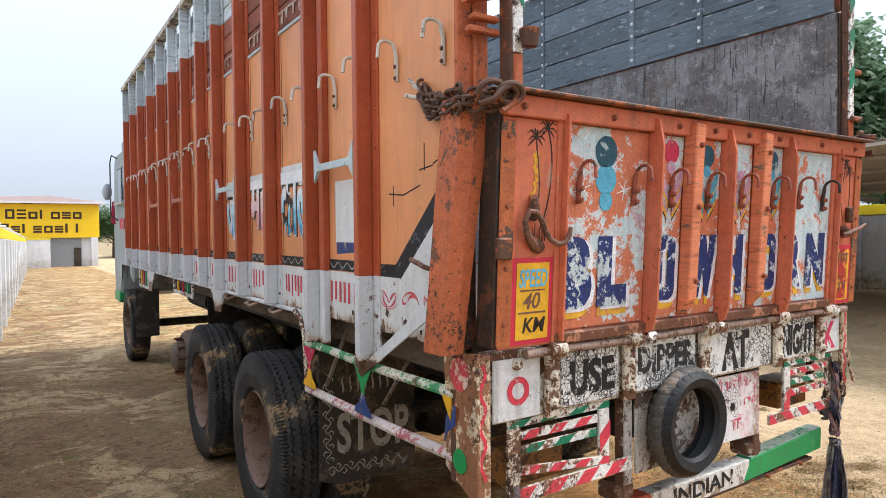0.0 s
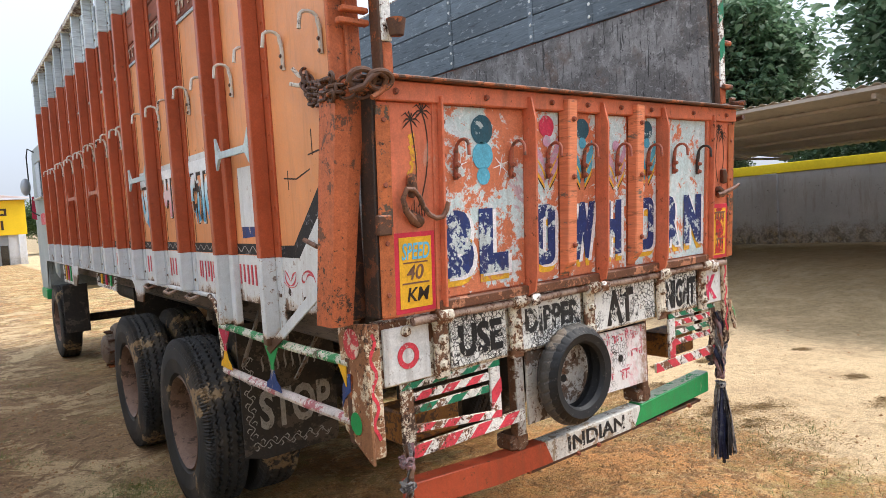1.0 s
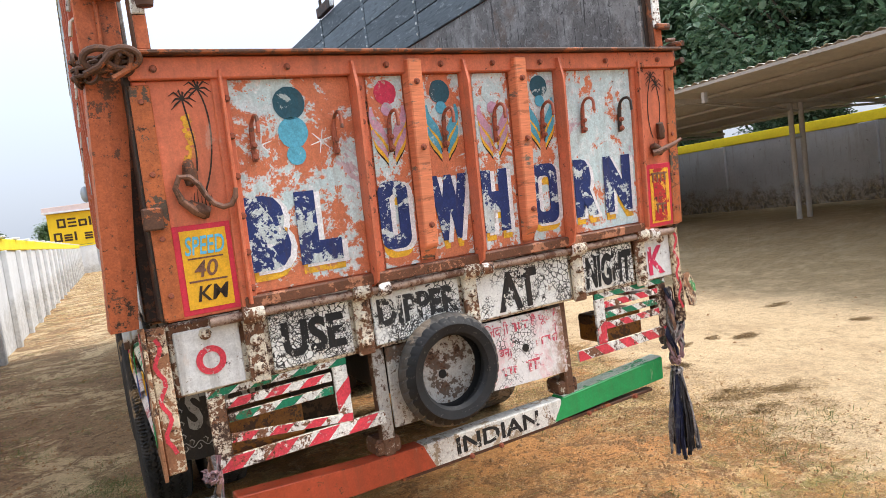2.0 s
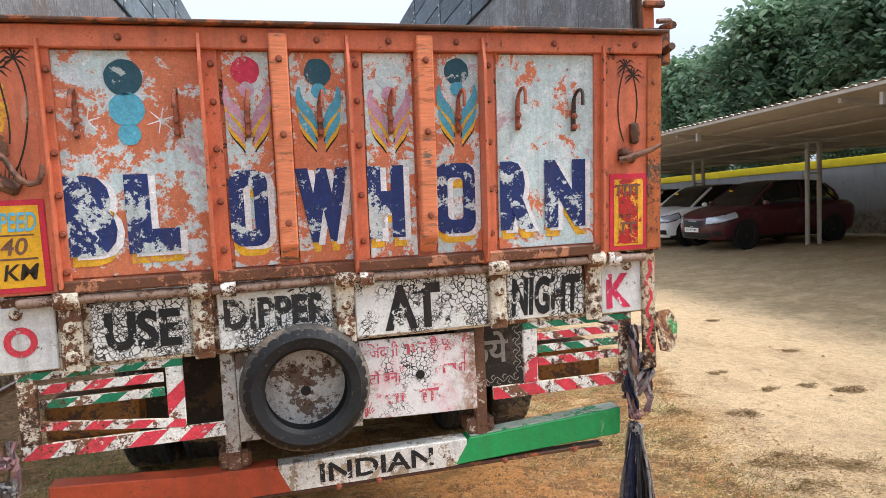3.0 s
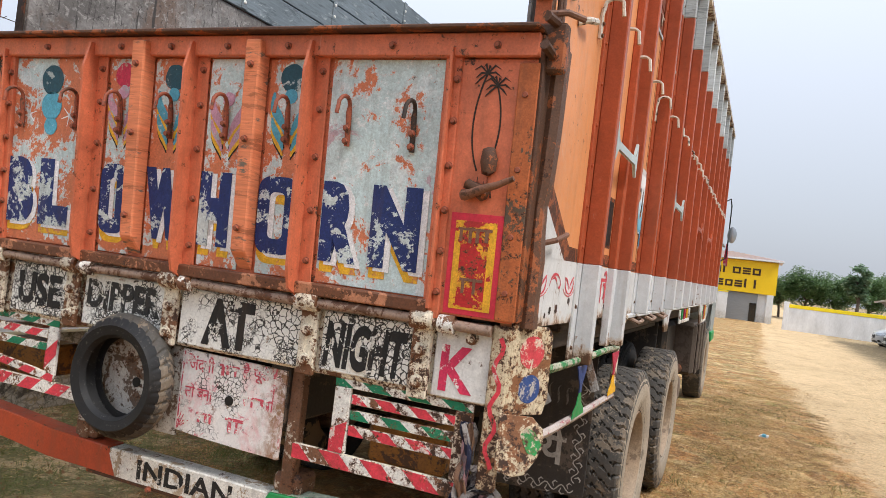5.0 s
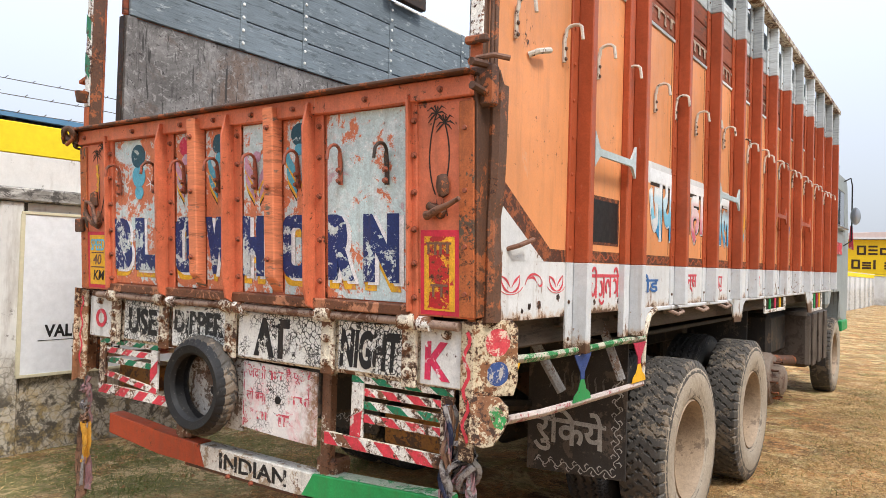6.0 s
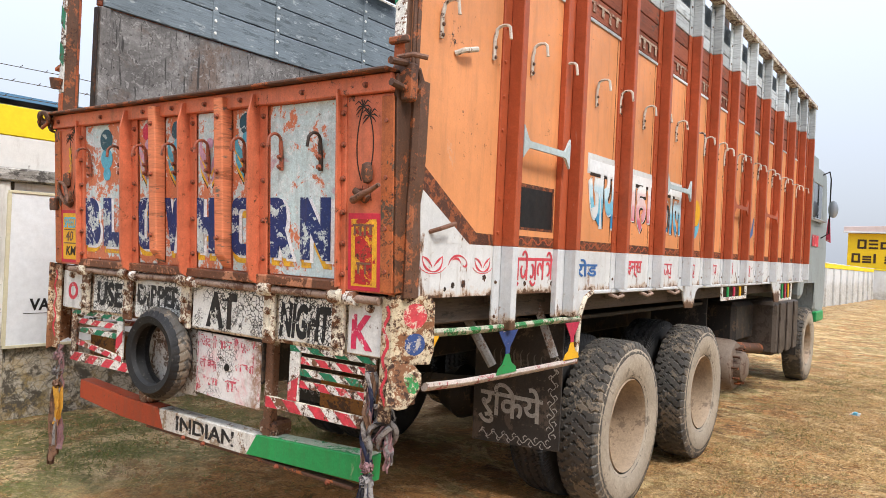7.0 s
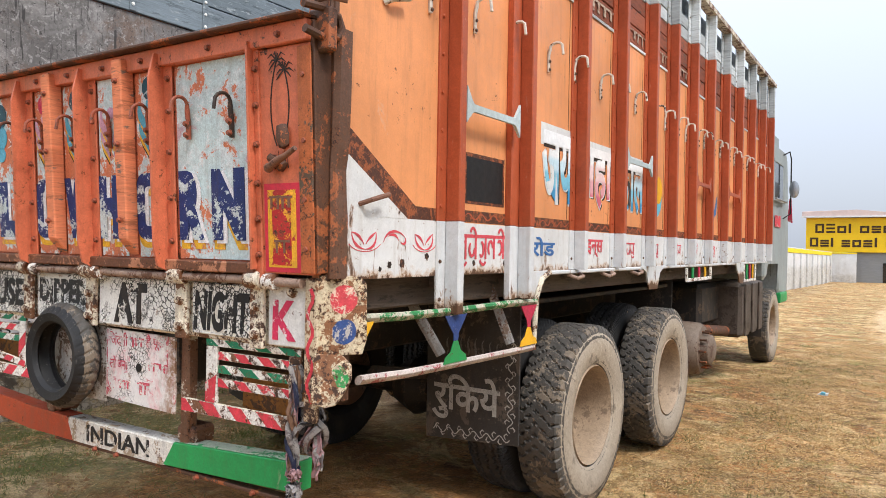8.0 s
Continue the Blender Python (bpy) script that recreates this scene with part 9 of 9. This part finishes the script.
tree_b = build_tree("green tree with rusty leaves beyond the far wall", M_leaf_brown, 23, 7.7, 4.3, 0.20, 150, 160, 0.08)
tree_b.matrix_basis = pose(18.6, 54.0, -0.7) @ Matrix.Scale(1.42, 4)
more(tree_b, ((24.5, 50.0, 60, 1.5),))
tree_c = build_tree("mid-green tree far behind the gatehouse", M_leaf_light, 37, 7.0, 3.6, 0.30, 110, 110)
tree_c.matrix_basis = pose(27.5, 90.5, -0.7) @ Matrix.Scale(1.37, 4)
more(tree_c, ((6, 79.5, 90, 0.82), (8.8, 82.2, 20, 0.77), (3.7, 83.6, 200, 0.69), (12.6, 87.7, 20, 0.85), (37, 84.9, 290, 1.37), (-4.1, 84.9, 150, 0.82), (-12.3, 79.5, 80, 0.96), (45.2, 75.4, 45, 1.51), (-20.6, 87.7, 10, 1.1), (-34.2, 102.8, 40, 1.37), (16.4, 95.9, 120, 0.96)))
tree_d = build_tree("slender green tree beyond the far wall", M_leaf, 51, 5.3, 1.0, 0.30, 40, 70)
tree_d.matrix_basis = pose(10.3, 77, -0.7) @ Matrix.Scale(1.37, 4)


# ---- litter on the ground ----
def blades(name, label, material, spots, seed, length, lying):
    rng = np.random.default_rng(seed)
    verts, faces = [], []
    for cx, cy, r, n in spots:
        for _ in range(n):
            x, y = cx + rng.normal(0, r), cy + rng.normal(0, r)
            if -1.0 < x < 1.0 and 0.4 < y < 9 and rng.random() < 0.6:
                continue
            z = ground_height(x, y)
            a, l = rng.uniform(0, 6.283), length * rng.uniform(0.4, 1.3)
            t = rng.uniform(0.02, 0.35) if rng.random() < lying else rng.uniform(0.6, 1.4)
            dx, dy, dz = math.cos(a) * math.cos(t) * l, math.sin(a) * math.cos(t) * l, math.sin(t) * l
            w = 0.0009 + 0.0013 * rng.random()
            px, py = -math.sin(a) * w, math.cos(a) * w
            k = len(verts)
            verts += [(x - px, y - py, z + 0.001), (x + px, y + py, z + 0.001), (x + dx * 0.6 + px * 0.8, y + dy * 0.6 + py * 0.8, z + dz * 0.7 + 0.002), (x + dx, y + dy, z + dz)]
            faces += [(k, k + 1, k + 2), (k, k + 2, k + 3)]
    me = bpy.data.meshes.new(name)
    me.from_pydata(verts, [], faces)
    me.materials.append(material)
    tagged(new(name, me), label, "grass", kind="stuff")


rng = random.Random(9)
straw_spots = [(rng.uniform(1.25, 2.55), rng.uniform(1.2, 13), rng.uniform(0.10, 0.26), rng.randint(100, 330)) for _ in range(170)]
straw_spots += [(rng.uniform(-3.0, 2.0), rng.uniform(-1.3, 1.2), 0.20, rng.randint(60, 170)) for _ in range(55)]
straw_spots += [(rng.uniform(-3.0, -1.2), rng.uniform(1, 10), 0.25, 50) for _ in range(26)]
straw_spots += [(rng.uniform(1.4, 2.75), rng.uniform(0.3, 8.0), rng.uniform(0.10, 0.25), rng.randint(60, 200)) for _ in range(90)]
blades("dry_straw", "dry straw and dead grass strewn over the earth", M_straw, straw_spots, 2, 0.038, 0.90)
brown_spots = [(rng.uniform(1.2, 2.6), rng.uniform(-0.5, 12), rng.uniform(0.06, 0.2), rng.randint(60, 260)) for _ in range(110)]
brown_spots += [(rng.uniform(-3.0, 1.5), rng.uniform(-1.2, 3), 0.14, 120) for _ in range(50)]
brown_spots += [(rng.uniform(1.3, 2.75), rng.uniform(-0.2, 9.5), rng.uniform(0.025, 0.07), rng.randint(50, 140)) for _ in range(260)]
tuft_spots = [(2.82, 1.86, 0.8), (2.50, 1.04, 1.4), (3.88, 2.05, 0.8), (2.39, 0.71, 0.9), (2.86, 0.83, 1.1), (3.36, 2.29, 0.5), (2.42, 2.08, 0.7), (2.14, 1.51, 1.0), (3.71, 2.28, 0.5), (3.3, 2.9, 0.6), (4.68, 5.05, 0.7), (4.05, 0.72, 0.8), (4.9, 1.6, 0.7), (3.4, 0.2, 1.0), (4.4, 3.4, 0.6), (3.9, -0.6, 1.0), (5.2, 2.7, 0.8)]
for x, y, k in tuft_spots:
    brown_spots += [(x + rng.uniform(-0.13, 0.13) * k, y + rng.uniform(-0.07, 0.07) * k, rng.uniform(0.02, 0.05) * k, int(rng.randint(90, 190) * k)) for _ in range(10)]
blades("straw_tufts", "dark matted straw tufts on the sandy track", M_straw_dark, brown_spots, 5, 0.026, 0.98)
weed_spots = [(rng.uniform(-3.1, -0.7), rng.uniform(-0.3, 3.0), rng.uniform(0.08, 0.2), rng.randint(160, 360)) for _ in range(30)]
weed_spots += [(rng.uniform(1.3, 2.7), rng.uniform(-0.3, 12), rng.uniform(0.08, 0.22), 130) for _ in range(42)]
weed_spots += [(rng.uniform(-3.0, -1.3), rng.uniform(0.5, 9), rng.uniform(0.05, 0.25), 70) for _ in range(60)]
weed_spots += [(rng.uniform(-1.0, 1.4), rng.uniform(-0.2, 1.4), 0.10, 70) for _ in range(16)]
blades("green_weeds", "short green weeds in sparse patches", M_weed, weed_spots, 3, 0.042, 0.5)
wrapper = thing("plastic_wrapper", "crumpled blue and white plastic wrapper on the ground", "litter", (2.0, 7.0, ground_height(2.0, 7.0)))
part("foil", prism([(-0.05, 0.004), (-0.02, 0.03), (0.02, 0.02), (0.06, 0.035), (0.05, 0.0)], 0.05, None, 0.004), M_board, wrapper)
part("label_band", prism([(-0.025, 0.012), (-0.005, 0.04), (0.03, 0.034), (0.03, 0.006)], 0.054, pose(0, -0.002, 0), 0.002), M_script_cyan, wrapper)


def clods():
    rng2 = np.random.default_rng(6)
    verts, faces = [], []
    for k0 in range(5600):
        x, y = (rng2.uniform(-3, 7.5), rng2.uniform(-2, 11)) if k0 < 1500 else (rng2.uniform(-3.0, -1.0), rng2.uniform(0.5, 8.0)) if k0 < 3600 else (rng2.normal(1.3, 0.6), rng2.uniform(-0.9, 1.6))
        s = rng2.uniform(0.004, 0.014) if rng2.random() < 0.93 else rng2.uniform(0.014, 0.026)
        z = ground_height(x, y)
        k = len(verts)
        a = rng2.uniform(0, 6.28)
        ring = [(x + s * rng2.uniform(0.7, 1.2) * math.cos(a + j * 1.257), y + s * rng2.uniform(0.7, 1.2) * math.sin(a + j * 1.257), z - 0.004) for j in range(5)]
        verts += ring + [(x, y, z + s * rng2.uniform(0.5, 0.9))]
        faces += [(k + j, k + (j + 1) % 5, k + 5) for j in range(5)]
    me = bpy.data.meshes.new("soil_clods")
    me.from_pydata(verts, [], faces)
    me.materials.append(M_clod)
    tagged(new("soil_clods", me), "small clods and stones on the earth", "stones", kind="stuff")


clods()
